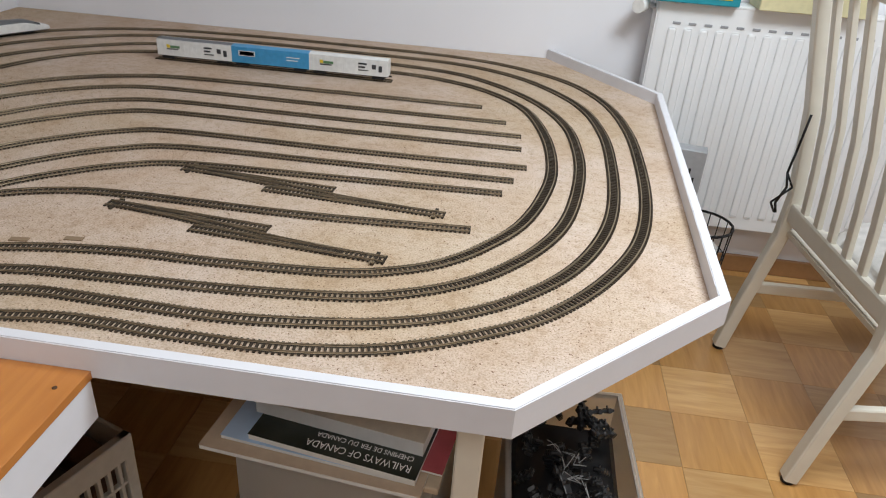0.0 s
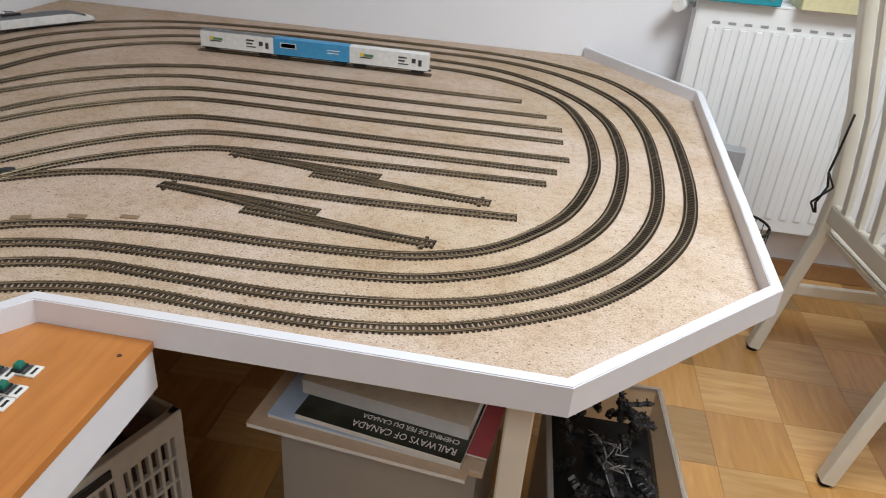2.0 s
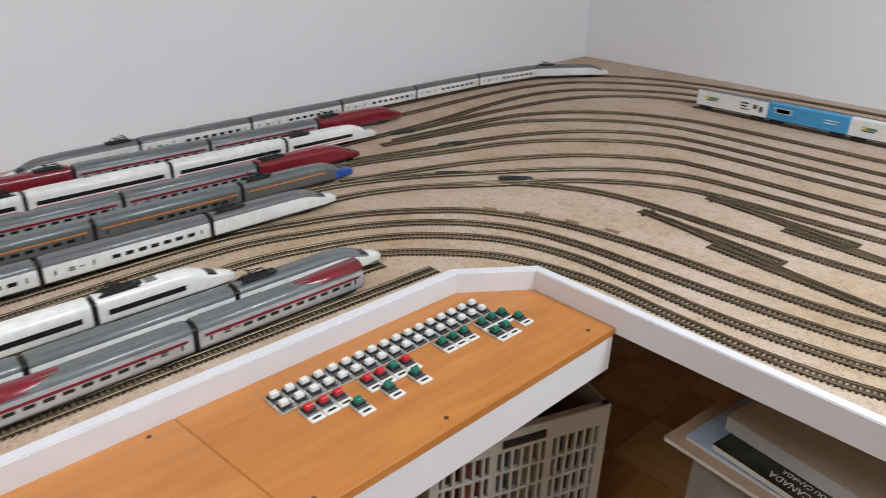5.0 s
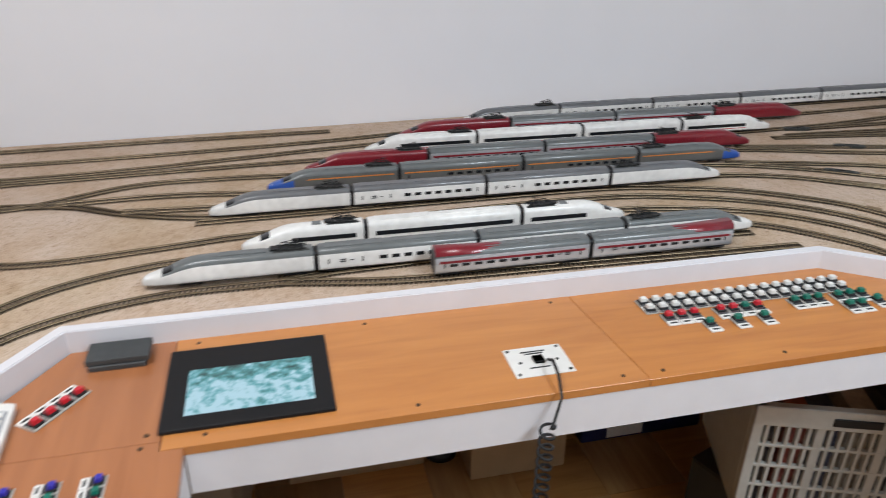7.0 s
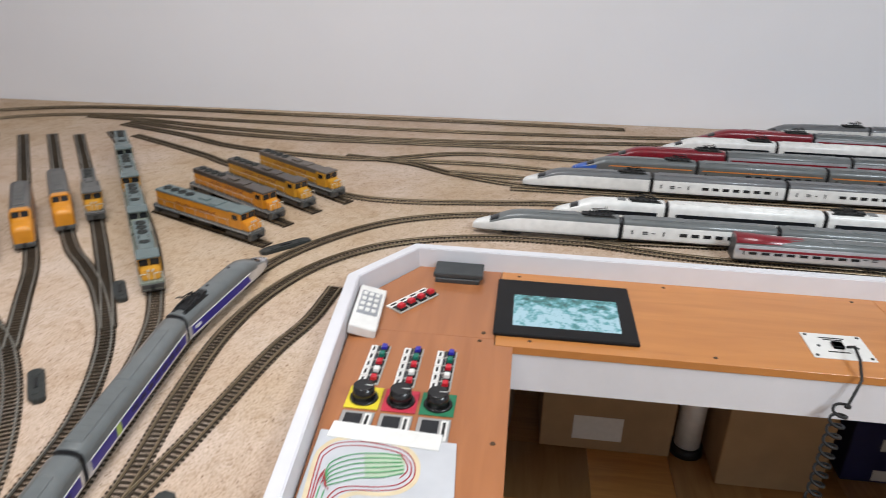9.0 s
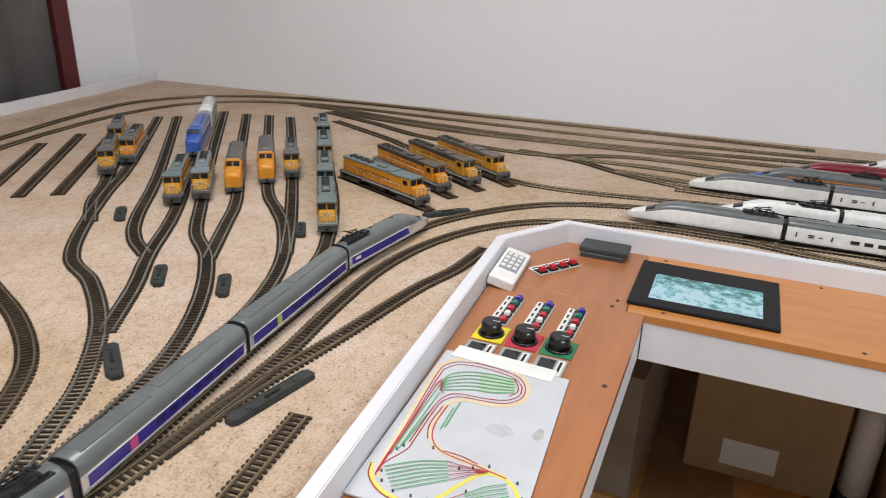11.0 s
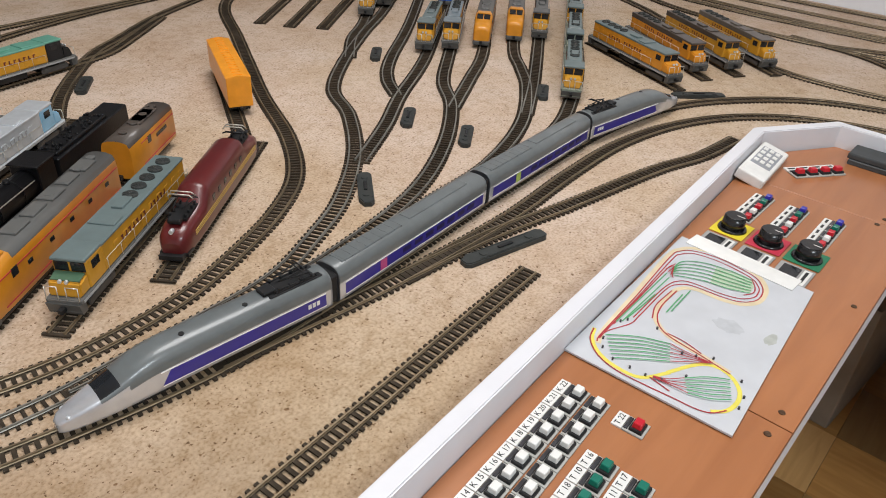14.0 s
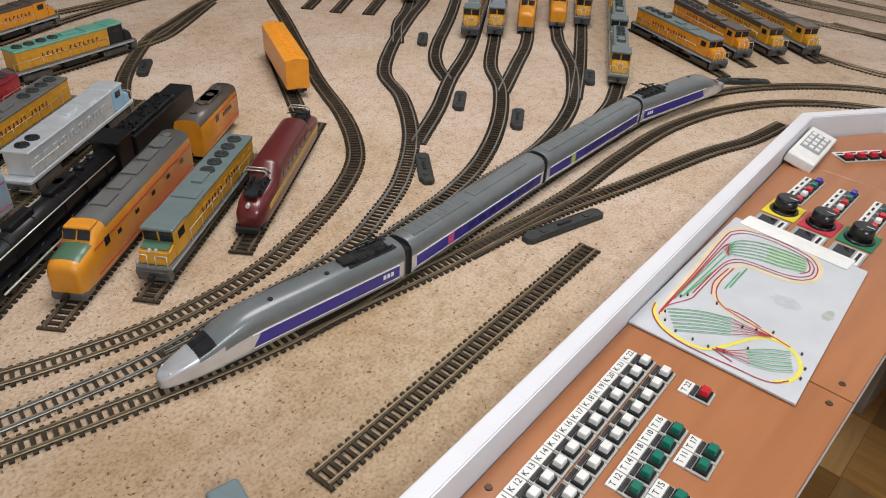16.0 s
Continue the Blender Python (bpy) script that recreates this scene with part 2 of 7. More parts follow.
thing("wall_south", bm, WALL, "plain pale painted wall beyond the layout", "wall", kind="structure")
bm = bmesh.new()
add_box(bm, wall_x(WN) - 0.15, WE + 0.15, WS - 0.15, WN + 0.15, CEILING_Z, CEILING_Z + 0.1)
thing("ceiling", bm, CEIL, "plain white ceiling", "ceiling", kind="structure")
bm = bmesh.new()
add_box(bm, wall_x(WN) - 0.15, WE + 0.15, WS - 0.15, WN + 0.15, -0.1, -0.012)
floor = thing("floor", bm, mat("floor_joint", (0.08, 0.05, 0.03), 0.8), "honey-coloured mosaic parquet floor in alternating square blocks", "floor", kind="structure")

# ---------------------------------------------------------------- layout board
OUTLINE = [(wall_x(WN) + 0.004, WN - 0.004), (wall_x(-2.56) + 0.004, -2.56), (1.2, -2.18), (1.2, -0.656), (-0.622, -0.789), (-0.752, -0.700),
           (-0.752, 0.54), (-0.672, 0.650), (0.013, 0.650), (0.322, 0.957), (0.372, 2.085), (0.05, WN - 0.004)]
bm = bmesh.new()
add_prism(bm, OUTLINE, TOP - 0.013, TOP)
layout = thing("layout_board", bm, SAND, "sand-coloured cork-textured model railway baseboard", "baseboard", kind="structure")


def rim(name, pts, z0, z1, thick, label, closed_ends=True):
    """A painted upright board that follows plan points, mitred at the corners."""
    p = [Vector(q) for q in pts]
    offs = []
    for i, q in enumerate(p):
        d0 = (q - p[i - 1]).normalized() if i else None
        d1 = (p[i + 1] - q).normalized() if i < len(p) - 1 else None
        n0 = Vector((-d0.y, d0.x)) if d0 else None
        n1 = Vector((-d1.y, d1.x)) if d1 else None
        if n0 and n1:
            b = (n0 + n1).normalized()
            offs.append(b * (thick / 2 / max(0.3, b.dot(n0))))
        else:
            offs.append((n0 or n1) * thick / 2)
    th = holder(name, label, "fascia board", kind="structure")
    for i in range(len(p) - 1):
        b = bmesh.new()
        add_prism(b, [p[i] - offs[i], p[i + 1] - offs[i + 1], p[i + 1] + offs[i + 1], p[i] + offs[i]], z0, z1)
        bmesh.ops.bevel(b, geom=[e for e in b.edges if all(v.co.z > z1 - 1e-4 for v in e.verts) and len(e.link_faces) == 2 and
                                 abs((e.verts[0].co - e.verts[1].co).length - (p[i] - p[i + 1]).length) < thick * 3], offset=0.0015, segments=2, affect="EDGES")
        part("board", b, WHITE, th)
    return th


rim("fascia_north", [(0.05, WN - 0.004), (0.368, 2.078), (0.320, 0.955), (0.013, 0.645), (-0.676, 0.648), (-0.757, 0.535), (-0.757, -0.700), (-0.628, -0.783), (1.2, -0.650)],
    TOP - 0.014, RIM, 0.018, "white-painted wooden edge board round the layout")
rim("fascia_south", [(1.2, -0.664), (1.2, -2.17), (wall_x(-2.56) + 0.004, -2.555)], TOP - 0.014, RIM, 0.018, "white-painted wooden edge board at the far side")

# control panel: two veneered boards with a white front board
control = holder("control_panel", "orange-brown wood-veneer control panel of butted boards screwed beside the layout", "control panel", pose(-0.63, -0.66, PANEL))


def panel_board(pts, drop, ma, label):
    b = bmesh.new()
    add_prism(b, [(x + 0.63, y + 0.66) for x, y in pts], -0.012 - drop, -drop)
    bmesh.ops.bevel(b, geom=[e for e in b.edges if all(v.co.z > -0.005 for v in e.verts)], offset=0.0003, segments=1, affect="EDGES")
    part("board", b, ma, control, label)


panel_board([(-0.748, -0.5495), (-0.512, -0.5495), (-0.512, 0.078), (-0.748, 0.055)], 0.0, PANEL_W, "orange-brown veneer board")
panel_board([(-0.748, 0.0562), (-0.512, 0.0792), (-0.512, 0.638), (-0.672, 0.638), (-0.748, 0.532)], 0.0003, PANEL_E, "brighter orange veneer board")
panel_board([(-0.748, -0.693), (-0.618, -0.771), (-0.529, -0.764), (-0.529, -0.551), (-0.748, -0.551)], 0.0006, PANEL_S, "reddish-brown corner board")
panel_board([(-0.528, -0.764), (-0.0605, -0.7315), (-0.0605, -0.524), (-0.511, -0.524), (-0.511, -0.551), (-0.528, -0.551)], 0.0004, PANEL_S, "reddish-brown veneer board")
panel_board([(-0.0592, -0.7315), (1.19, -0.641), (1.19, -0.524), (-0.0592, -0.524)], 0.0006, PANEL_S, "reddish-brown veneer board with push buttons")
bm = bmesh.new()
add_box(bm, -0.526, -0.5135, -0.5235, 0.636, PANEL - 0.074, PANEL - 0.0125)
thing("panel_front_board", bm, WHITE, "white-painted front board under the control panel", "front board", kind="structure")
bm = bmesh.new()
add_box(bm, -0.513, 1.19, -0.538, -0.5255, PANEL - 0.074, PANEL - 0.0125)
thing("panel_front_board", bm, WHITE, "white-painted front board under the control panel", "front board", kind="structure")

# ---------------------------------------------------------------- tracks
TRACKS = {}
GAUGE, PITCH = 0.0165, 0.0083


def track(key, pts, label="dark-sleepered model railway track with weathered brass-brown rails", singles=False):
    """Sleepers and two rails along a smooth plan line."""
    line = smooth_line(pts, PITCH)
    TRACKS[key] = line
    lift = TOP + 0.0002 * (1 + len(TRACKS) % 7)
    tang = np.gradient(line, axis=0)
    tang /= np.linalg.norm(tang, axis=1)[:, None]
    norm = np.stack([-tang[:, 1], tang[:, 0]], 1)
    th = holder("track", label, "model track", group="model railway tracks")
    zs = 0.0022
    yard_line = key[0] == "Y"
    half, rib = (0.0015, 0.0012) if yard_line else (0.0019, 0.0021)
    if singles:
        b = bmesh.new()
        add_box(b, -half, half, -0.0138, 0.0138, 0, zs, 0, False)
        me = to_mesh("sleeper", b, SLEEPER)
        for c, t in zip(line, tang):
            ob = new("sleeper", me)
            ob.matrix_world = pose(c[0], c[1], lift, 0, 0, math.degrees(math.atan2(t[1], t[0])))
            ob.parent = th
    else:
        a, w = tang * half, norm * 0.0138
        corners = [line - a - w, line + a - w, line + a + w, line - a + w]
        n = len(line)
        v = np.zeros((n, 8, 3))
        for k in range(4):
            v[:, k, :2], v[:, k, 2] = corners[k], lift
            v[:, k + 4, :2], v[:, k + 4, 2] = corners[k], lift + zs
        f = [[8 * i + q for q in quad] for i in range(n) for quad in ((4, 5, 6, 7), (0, 1, 5, 4), (1, 2, 6, 5), (2, 3, 7, 6), (3, 0, 4, 7))]
        me = bpy.data.meshes.new("sleeper_strip")
        me.from_pydata(v.reshape(-1, 3).tolist(), [], f)
        me.materials.append(SLEEPER)
        ob = new("sleeper_strip", me)
        ob.parent = th
        tagged(ob, kind="stuff")
    web = np.zeros((2, len(line), 2, 3))
    for k, side in enumerate((-1, 1)):
        for j, o in enumerate((-rib, rib)):
            web[k, :, j, :2], web[k, :, j, 2] = line + norm * (side * GAUGE / 2 + o), lift + 0.0011
    m2 = 2 * len(line)
    me = bpy.data.meshes.new("sleeper_web")
    me.from_pydata(web.reshape(-1, 3).tolist(), [], [[k * m2 + 2 * i, k * m2 + 2 * i + 2, k * m2 + 2 * i + 3, k * m2 + 2 * i + 1] for k in (0, 1) for i in range(len(line) - 1)])
    me.materials.append(SLEEPER)
    ob = new("sleeper_web", me)
    ob.parent = th
    for side in (-1, 1):
        c = line + norm * (side * GAUGE / 2)
        prof = ((-0.0013, zs), (0.0013, zs), (0.0007, zs + 0.0008), (0.00085, zs + 0.0023), (-0.00085, zs + 0.0023), (-0.0007, zs + 0.0008))
        n = len(c)
        v = np.zeros((n, 6, 3))
        for k, (o, z) in enumerate(prof):
            v[:, k, :2], v[:, k, 2] = c + norm * o, lift + z
        f = [[6 * i + k, 6 * i + 6 + k, 6 * i + 6 + (k + 1) % 6, 6 * i + (k + 1) % 6] for i in range(n - 1) for k in range(6)]
        f += [[0, 1, 2, 3, 4, 5], [6 * (n - 1) + k for k in range(5, -1, -1)]]
        me = bpy.data.meshes.new("rail")
        me.from_pydata(v.reshape(-1, 3).tolist(), [], f)
        me.materials.append(NICKEL if yard_line else RAIL)
        ob = new("rail", me)
        ob.parent = th
    return th


# four ovals round the north lobe, then down the long side
track("L1", [(-0.885, -0.40), (-0.96, -0.05), (-0.995, 0.25), (-0.977, 0.41), (-0.935, 0.525), (-0.868, 0.612), (-0.77, 0.69), (-0.62, 0.728), (-0.45, 0.725), (-0.295, 0.728), (-0.148, 0.761), (0.0, 0.842),
             (0.083, 0.917), (0.158, 1.026), (0.218, 1.162), (0.25, 1.33), (0.262, 1.55), (0.255, 1.80), (0.21, 2.03), (0.103, 2.22), (-0.083, 2.345), (-0.284, 2.40),
             (-0.6, 2.415), (-0.95, 2.415), (-1.25, 2.385), (-1.47, 2.31), (-1.65, 2.16), (-1.75, 1.93), (-1.765, 1.6), (-1.745, 1.1), (-1.725, 0.5), (-1.70, 0.1), (-1.65, -0.25), (-1.62, -0.6)])
track("L2", [(-1.01, -0.45), (-1.045, 0.0), (-1.055, 0.30), (-1.03, 0.45), (-0.985, 0.575), (-0.916, 0.669), (-0.82, 0.745), (-0.70, 0.78), (-0.563, 0.781), (-0.394, 0.779), (-0.237, 0.800), (-0.160, 0.821), (-0.083, 0.855),
             (-0.003, 0.912), (0.084, 1.013), (0.146, 1.143), (0.182, 1.297), (0.196, 1.511), (0.190, 1.740), (0.146, 1.95), (0.05, 2.115), (-0.077, 2.235), (-0.271, 2.31),
             (-0.6, 2.325), (-1.0, 2.325), (-1.28, 2.285), (-1.45, 2.19), (-1.60, 2.03), (-1.665, 1.85), (-1.675, 1.6), (-1.64, 1.1), (-1.62, 0.5), (-1.60, -0.1), (-1.545, -0.5)])
track("L3", [(-1.08, -0.5), (-1.12, 0.0), (-1.125, 0.32), (-1.085, 0.49), (-1.035, 0.61), (-0.959, 0.718), (-0.86, 0.795), (-0.74, 0.83), (-0.596, 0.840), (-0.423, 0.849), (-0.255, 0.868), (-0.174, 0.893), (-0.093, 0.938), (-0.026, 0.999),
             (0.046, 1.106), (0.093, 1.234), (0.120, 1.424), (0.122, 1.596), (0.096, 1.785), (0.019, 1.96), (-0.103, 2.10), (-0.253, 2.19), (-0.5, 2.225), (-0.9, 2.23),
             (-1.2, 2.19), (-1.38, 2.085), (-1.52, 1.925), (-1.575, 1.747), (-1.57, 1.524), (-1.52, 1.15), (-1.50, 0.6), (-1.50, -0.2), (-1.485, -0.6)])
track("L4", [(-1.165, -0.55), (-1.175, 0.0), (-1.175, 0.33), (-1.14, 0.5), (-1.09, 0.635), (-1.00, 0.767), (-0.924, 0.830), (-0.807, 0.885), (-0.639, 0.915), (-0.453, 0.920), (-0.273, 0.935), (-0.188, 0.962), (-0.120, 1.003), (-0.060, 1.069),
             (0.003, 1.174), (0.043, 1.313), (0.062, 1.471), (0.046, 1.68), (-0.011, 1.885), (-0.114, 2.015), (-0.241, 2.09), (-0.40, 2.125), (-0.7, 2.13), (-1.0, 2.12), (-1.23, 2.07), (-1.38, 1.95),
             (-1.47, 1.75), (-1.50, 1.45), (-1.50, 1.1)])
track("box_siding", [(-0.41, 2.03), (-0.7, 2.033), (-1.13, 2.03)])
# storage sidings in the lobe
track("S1", [(-0.129, 1.870), (-0.55, 1.868), (-0.95, 1.858), (-1.10, 1.825), (-1.23, 1.755), (-1.343, 1.64), (-1.42, 1.47), (-1.44, 1.28), (-1.45, 1.0)])
track("S2", [(-0.057, 1.760), (-0.5, 1.752), (-0.93, 1.752), (-1.08, 1.725), (-1.20, 1.65), (-1.30, 1.54), (-1.385, 1.38), (-1.42, 1.15), (-1.44, 0.95)])
track("S3", [(-0.015, 1.668), (-0.45, 1.655), (-0.87, 1.655), (-1.02, 1.625), (-1.13, 1.55), (-1.215, 1.44), (-1.29, 1.27), (-1.34, 1.05), (-1.39, 0.80)])
track("S4", [(-0.011, 1.578), (-0.45, 1.572), (-0.86, 1.572), (-0.99, 1.535), (-1.09, 1.455), (-1.175, 1.355), (-1.245, 1.22), (-1.29, 1.05), (-1.36, 0.80), (-1.385, 0.5)])
track("S5", [(0.005, 1.464), (-0.4, 1.453), (-0.79, 1.453), (-0.91, 1.415), (-1.01, 1.335), (-1.09, 1.24), (-1.18, 1.06), (-1.23, 0.90), (-1.28, 0.70)])
track("S6", [(-0.020, 1.383), (-0.4, 1.375), (-0.74, 1.365), (-0.864, 1.315), (-0.955, 1.235), (-1.03, 1.14), (-1.12, 0.99), (-1.21, 0.83), (-1.275, 0.62), (-1.285, 0.3)])
track("S7", [(-0.040, 1.312), (-0.4, 1.295), (-0.69, 1.28), (-0.80, 1.24), (-0.895, 1.168), (-0.97, 1.085), (-1.04, 0.965), (-1.12, 0.845)])
track("S8", [(-0.086, 1.135), (-0.4, 1.115), (-0.72, 1.115), (-0.85, 1.097), (-0.95, 1.05), (-1.04, 0.975), (-1.10, 0.88), (-1.16, 0.77), (-1.20, 0.62), (-1.215, 0.3)])
# loose crossovers lying in the lobe
for k, (x0, y0, x1, y1) in enumerate(((-0.685, 1.248, -0.138, 1.209), (-0.739, 1.060, -0.210, 1.016))):
    d = Vector((x1 - x0, y1 - y0))
    n = Vector((-d.y, d.x)).normalized() * 0.028
    p = Vector((x0, y0))
    track("X%da" % k, [p + n * 0.5, p + d * 0.3 + n * 0.5, p + d * 0.58 + n * 0.5])
    track("X%db" % k, [p + d * 0.35 - n * 0.9, p + d * 0.65 - n * 0.9, p + d - n * 0.9])
    for q, way in ((p + n * 0.5 + d * 0.03, 1), (p + d * 0.97 - n * 0.9, -1)):
        lever = holder("throw_lever", "small brassy throw lever on a sleeper bar", "track lever", pose(q.x, q.y, TOP, 0, 0, math.degrees(math.atan2(d.y, d.x))), group="throw levers on the loose tracks")
        b = bmesh.new()
        add_box(b, -0.003, 0.003, -0.021, 0.021, 0.0005, 0.0036)
        part("bar", b, SLEEPER, lever)
        b = bmesh.new()
        bevel_box(b, -0.004, 0.004, way * 0.017 - 0.003, way * 0.017 + 0.003, 0.0034, 0.0065, 0.001)
        add_cyl(b, (0, way * 0.017, 0.006), (0.003, way * 0.017, 0.013), 0.0010, n=8)
        part("stand", b, RAIL, lever)
    track("X%dc" % k, [p + d * 0.1 + n * 0.5, p + d * 0.3 + n * 0.2, p + d * 0.6 - n * 0.6, p + d * 0.85 - n * 0.9])
# long side against the wall
track("W1", [(-1.735, -0.24), (-1.725, -0.7), (-1.70, -1.2), (-1.685, -1.65), (-1.63, -1.95), (-1.50, -2.17), (-1.30, -2.28), (-1.05, -2.26), (-0.77, -2.20), (-0.43, -2.14), (0.0, -2.08), (0.5, -2.01), (1.0, -1.95)])
track("W2", [(-1.62, -0.6), (-1.605, -0.876), (-1.60, -1.22), (-1.60, -1.6), (-1.575, -1.83), (-1.50, -2.01), (-1.36, -2.13), (-1.15, -2.175), (-0.93, -2.16), (-0.71, -2.115), (-0.54, -2.045), (-0.44, -1.945), (-0.346, -1.763),
             (-0.26, -1.60), (-0.181, -1.447), (-0.113, -1.295), (-0.044, -1.19), (0.032, -1.129), (0.118, -1.085), (0.21, -1.051), (0.31, -1.04), (0.40, -1.05), (0.52, -1.085), (0.70, -1.17)])
track("W3", [(-1.545, -0.5), (-1.515, -0.706), (-1.495, -1.0), (-1.515, -1.363), (-1.55, -1.6), (-1.56, -1.8)])
track("W4", [(-1.485, -0.6), (-1.47, -0.85), (-1.455, -1.156), (-1.48, -1.44), (-1.53, -1.65)])
track("W5", [(-1.395, 0.5), (-1.39, -0.1), (-1.41, -0.50), (-1.40, -0.70), (-1.315, -0.90), (-1.318, -1.10), (-1.353, -1.283), (-1.426, -1.449), (-1.50, -1.66)])
track("W6", [(-1.29, 0.3), (-1.29, -0.3), (-1.325, -0.60), (-1.315, -0.88)])
track("W7", [(-1.185, -0.2), (-1.185, -0.50), (-1.235, -0.68), (-1.302, -0.81), (-1.33, -0.97)])
track("W8", [(-1.215, 0.3), (-1.21, -0.2), (-1.235, -0.50), (-1.25, -0.70)])
track("W9", [(-1.08, -0.5), (-1.06, -0.62), (-1.04, -0.79), (-1.065, -0.93), (-1.198, -1.207), (-1.276, -1.331), (-1.40, -1.57)])
track("A", [(-1.01, -0.45), (-0.99, -0.62), (-0.93, -0.77), (-0.82, -0.88), (-0.68, -0.955), (-0.5, -0.982), (-0.25, -0.973), (-0.068, -0.957), (0.08, -0.944), (0.19, -0.938), (0.29, -0.943), (0.44, -0.970), (0.7, -1.03)], singles=True)
track("B", [(-0.885, -0.40), (-0.88, -0.58), (-0.83, -0.74), (-0.74, -0.845), (-0.62, -0.908), (-0.48, -0.935), (-0.33, -0.932), (-0.17, -0.918), (0.0, -0.919), (0.08, -0.924), (0.16, -0.933), (0.24, -0.9405)], singles=True)
track("B2", [(-0.635, -0.815), (-0.53, -0.826), (-0.43, -0.853), (-0.25, -0.882), (-0.12, -0.906), (0.02, -0.9195)], singles=True)
track("sid1", [(-0.088, -0.829), (0.12, -0.810), (0.337, -0.791)], singles=True)
track("T9s", [(-0.90, 0.50), (-0.92, 0.1), (-0.90, -0.40)])
track("T10s", [(-0.825, 0.555), (-0.84, 0.1), (-0.85, -0.2), (-0.885, -0.40)])
# engine-yard ladders on the south lobe
track("Y1", [(0.60, -1.03), (0.479, -1.012), (0.37, -1.0), (0.28, -1.004), (0.133, -1.014), (0.04, -1.05), (-0.046, -1.098), (-0.15, -1.187), (-0.238, -1.298), (-0.292, -1.398), (-0.40, -1.495), (-0.56, -1.61), (-0.73, -1.72), (-1.054, -1.96), (-1.18, -2.055)])
track("Y1b", [(-0.136, -1.160), (-0.252, -1.228), (-0.360, -1.302), (-0.55, -1.418), (-0.86, -1.645), (-1.29, -1.965)])
track("Y1c", [(-0.357, -1.308), (-0.402, -1.376), (-0.485, -1.452), (-0.715, -1.618), (-1.21, -2.01)])
track("Y2", [(0.35, -0.99), (0.226, -0.99), (0.054, -1.004), (-0.117, -1.042), (-0.259, -1.112), (-0.39, -1.21), (-0.47, -1.30), (-0.60, -1.40), (-0.868, -1.60), (-1.34, -1.94)])
track("Y2b", [(-0.389, -1.205), (-0.515, -1.275), (-0.655, -1.357), (-0.90, -1.54), (-1.34, -1.855)])
track("Y3", [(0.05, -0.99), (-0.11, -1.012), (-0.264, -1.03), (-0.422, -1.087), (-0.56, -1.177), (-0.64, -1.25), (-0.73, -1.335), (-1.0, -1.53), (-1.36, -1.785)])
track("Y3b", [(-0.46, -1.105), (-0.60, -1.19), (-0.79, -1.315), (-1.04, -1.485), (-1.37, -1.715)])
track("Y4", [(-0.25, -0.995), (-0.439, -1.035), (-0.553, -1.08), (-0.727, -1.175), (-0.934, -1.312), (-1.27, -1.535), (-1.42, -1.65)])
for k, (a, b) in enumerate((((-0.789, -2.069), (-0.435, -1.805)), ((-0.91, -2.069), (-0.468, -1.745)), ((-1.017, -2.046), (-0.514, -1.690)))):
    track("stub%d" % k, [a, ((a[0] + b[0]) / 2, (a[1] + b[1]) / 2), b])
track("Y0", [(-0.975, -1.985), (-0.64, -1.69), (-0.52, -1.60), (-0.43, -1.51)])

# ---------------------------------------------------------------- model trains
RAILTOP = TOP + 0.0052


def paint(name, c, rough=0.35, metal=0.0):
    return mat(name, c, rough, metal, vary=0.08, scale=70, coat=0.3, bump=0.04, bscale=500)


TGV_SILVER = paint("silver_train_paint", (0.60, 0.61, 0.64), 0.24, 0.5)
TGV_BLUE = paint("deep_blue_stripe", (0.028, 0.022, 0.24), 0.35)
ROOF_GREY = paint("train_roof_grey", (0.125, 0.138, 0.140), 0.36)
DARK_ROOF = paint("dark_roof_grey", (0.125, 0.13, 0.138), 0.42)
T_WHITE = paint("train_white", (0.78, 0.78, 0.76), 0.35)
T_RED = paint("wine_red", (0.20, 0.012, 0.022), 0.3)
T_SKIRT = paint("dark_skirt", (0.05, 0.05, 0.055), 0.5)
T_BLUE = paint("bright_blue", (0.03, 0.10, 0.42), 0.3)
T_ORANGE = paint("orange_stripe", (0.65, 0.22, 0.04), 0.4)
RED_LINE = paint("red_line", (0.50, 0.03, 0.05), 0.4)
TGV_PANE = paint("blue_black_glazing", (0.010, 0.008, 0.075), 0.3)
PINK = paint("pink_panel", (0.50, 0.07, 0.22), 0.4)
LIME = paint("lime_panel", (0.42, 0.55, 0.12), 0.4)
TRUCK = mat("truck_grey", (0.060, 0.056, 0.052), 0.65, vary=0.2, scale=120)
GLASSY = mat("dark_glazing", (0.015, 0.017, 0.02), 0.12, vary=0.05)
LOCO_Y = paint("loco_yellow", (0.56, 0.27, 0.018), 0.45)
LOCO_O = paint("loco_orange", (0.64, 0.25, 0.014), 0.42)
LOCO_G = paint("loco_grey", (0.105, 0.105, 0.10), 0.65)
LOCO_TEAL = paint("grey_green_roof", (0.125, 0.165, 0.165), 0.55)
LOCO_GREEN = paint("mint_green_roof", (0.12, 0.33, 0.25), 0.45)
GG_RED = paint("tuscan_red", (0.105, 0.011, 0.012), 0.32)
STEAM = mat("steam_black", (0.007, 0.007, 0.008), 0.38, vary=0.2, scale=90, bump=0.1, bscale=400, spec=0.3)
SILVERP = paint("bare_silver", (0.62, 0.65, 0.68), 0.3, 0.4)
SKY_BLUE = paint("pale_blue_paint", (0.25, 0.48, 0.66), 0.35)
GOLD = paint("gold_lining", (0.55, 0.35, 0.08), 0.4)
BROWN_ROOF = paint("dark_brown_roof", (0.07, 0.055, 0.045), 0.5)
PLATE_GREY = paint("sill_grey", (0.34, 0.35, 0.35), 0.5)
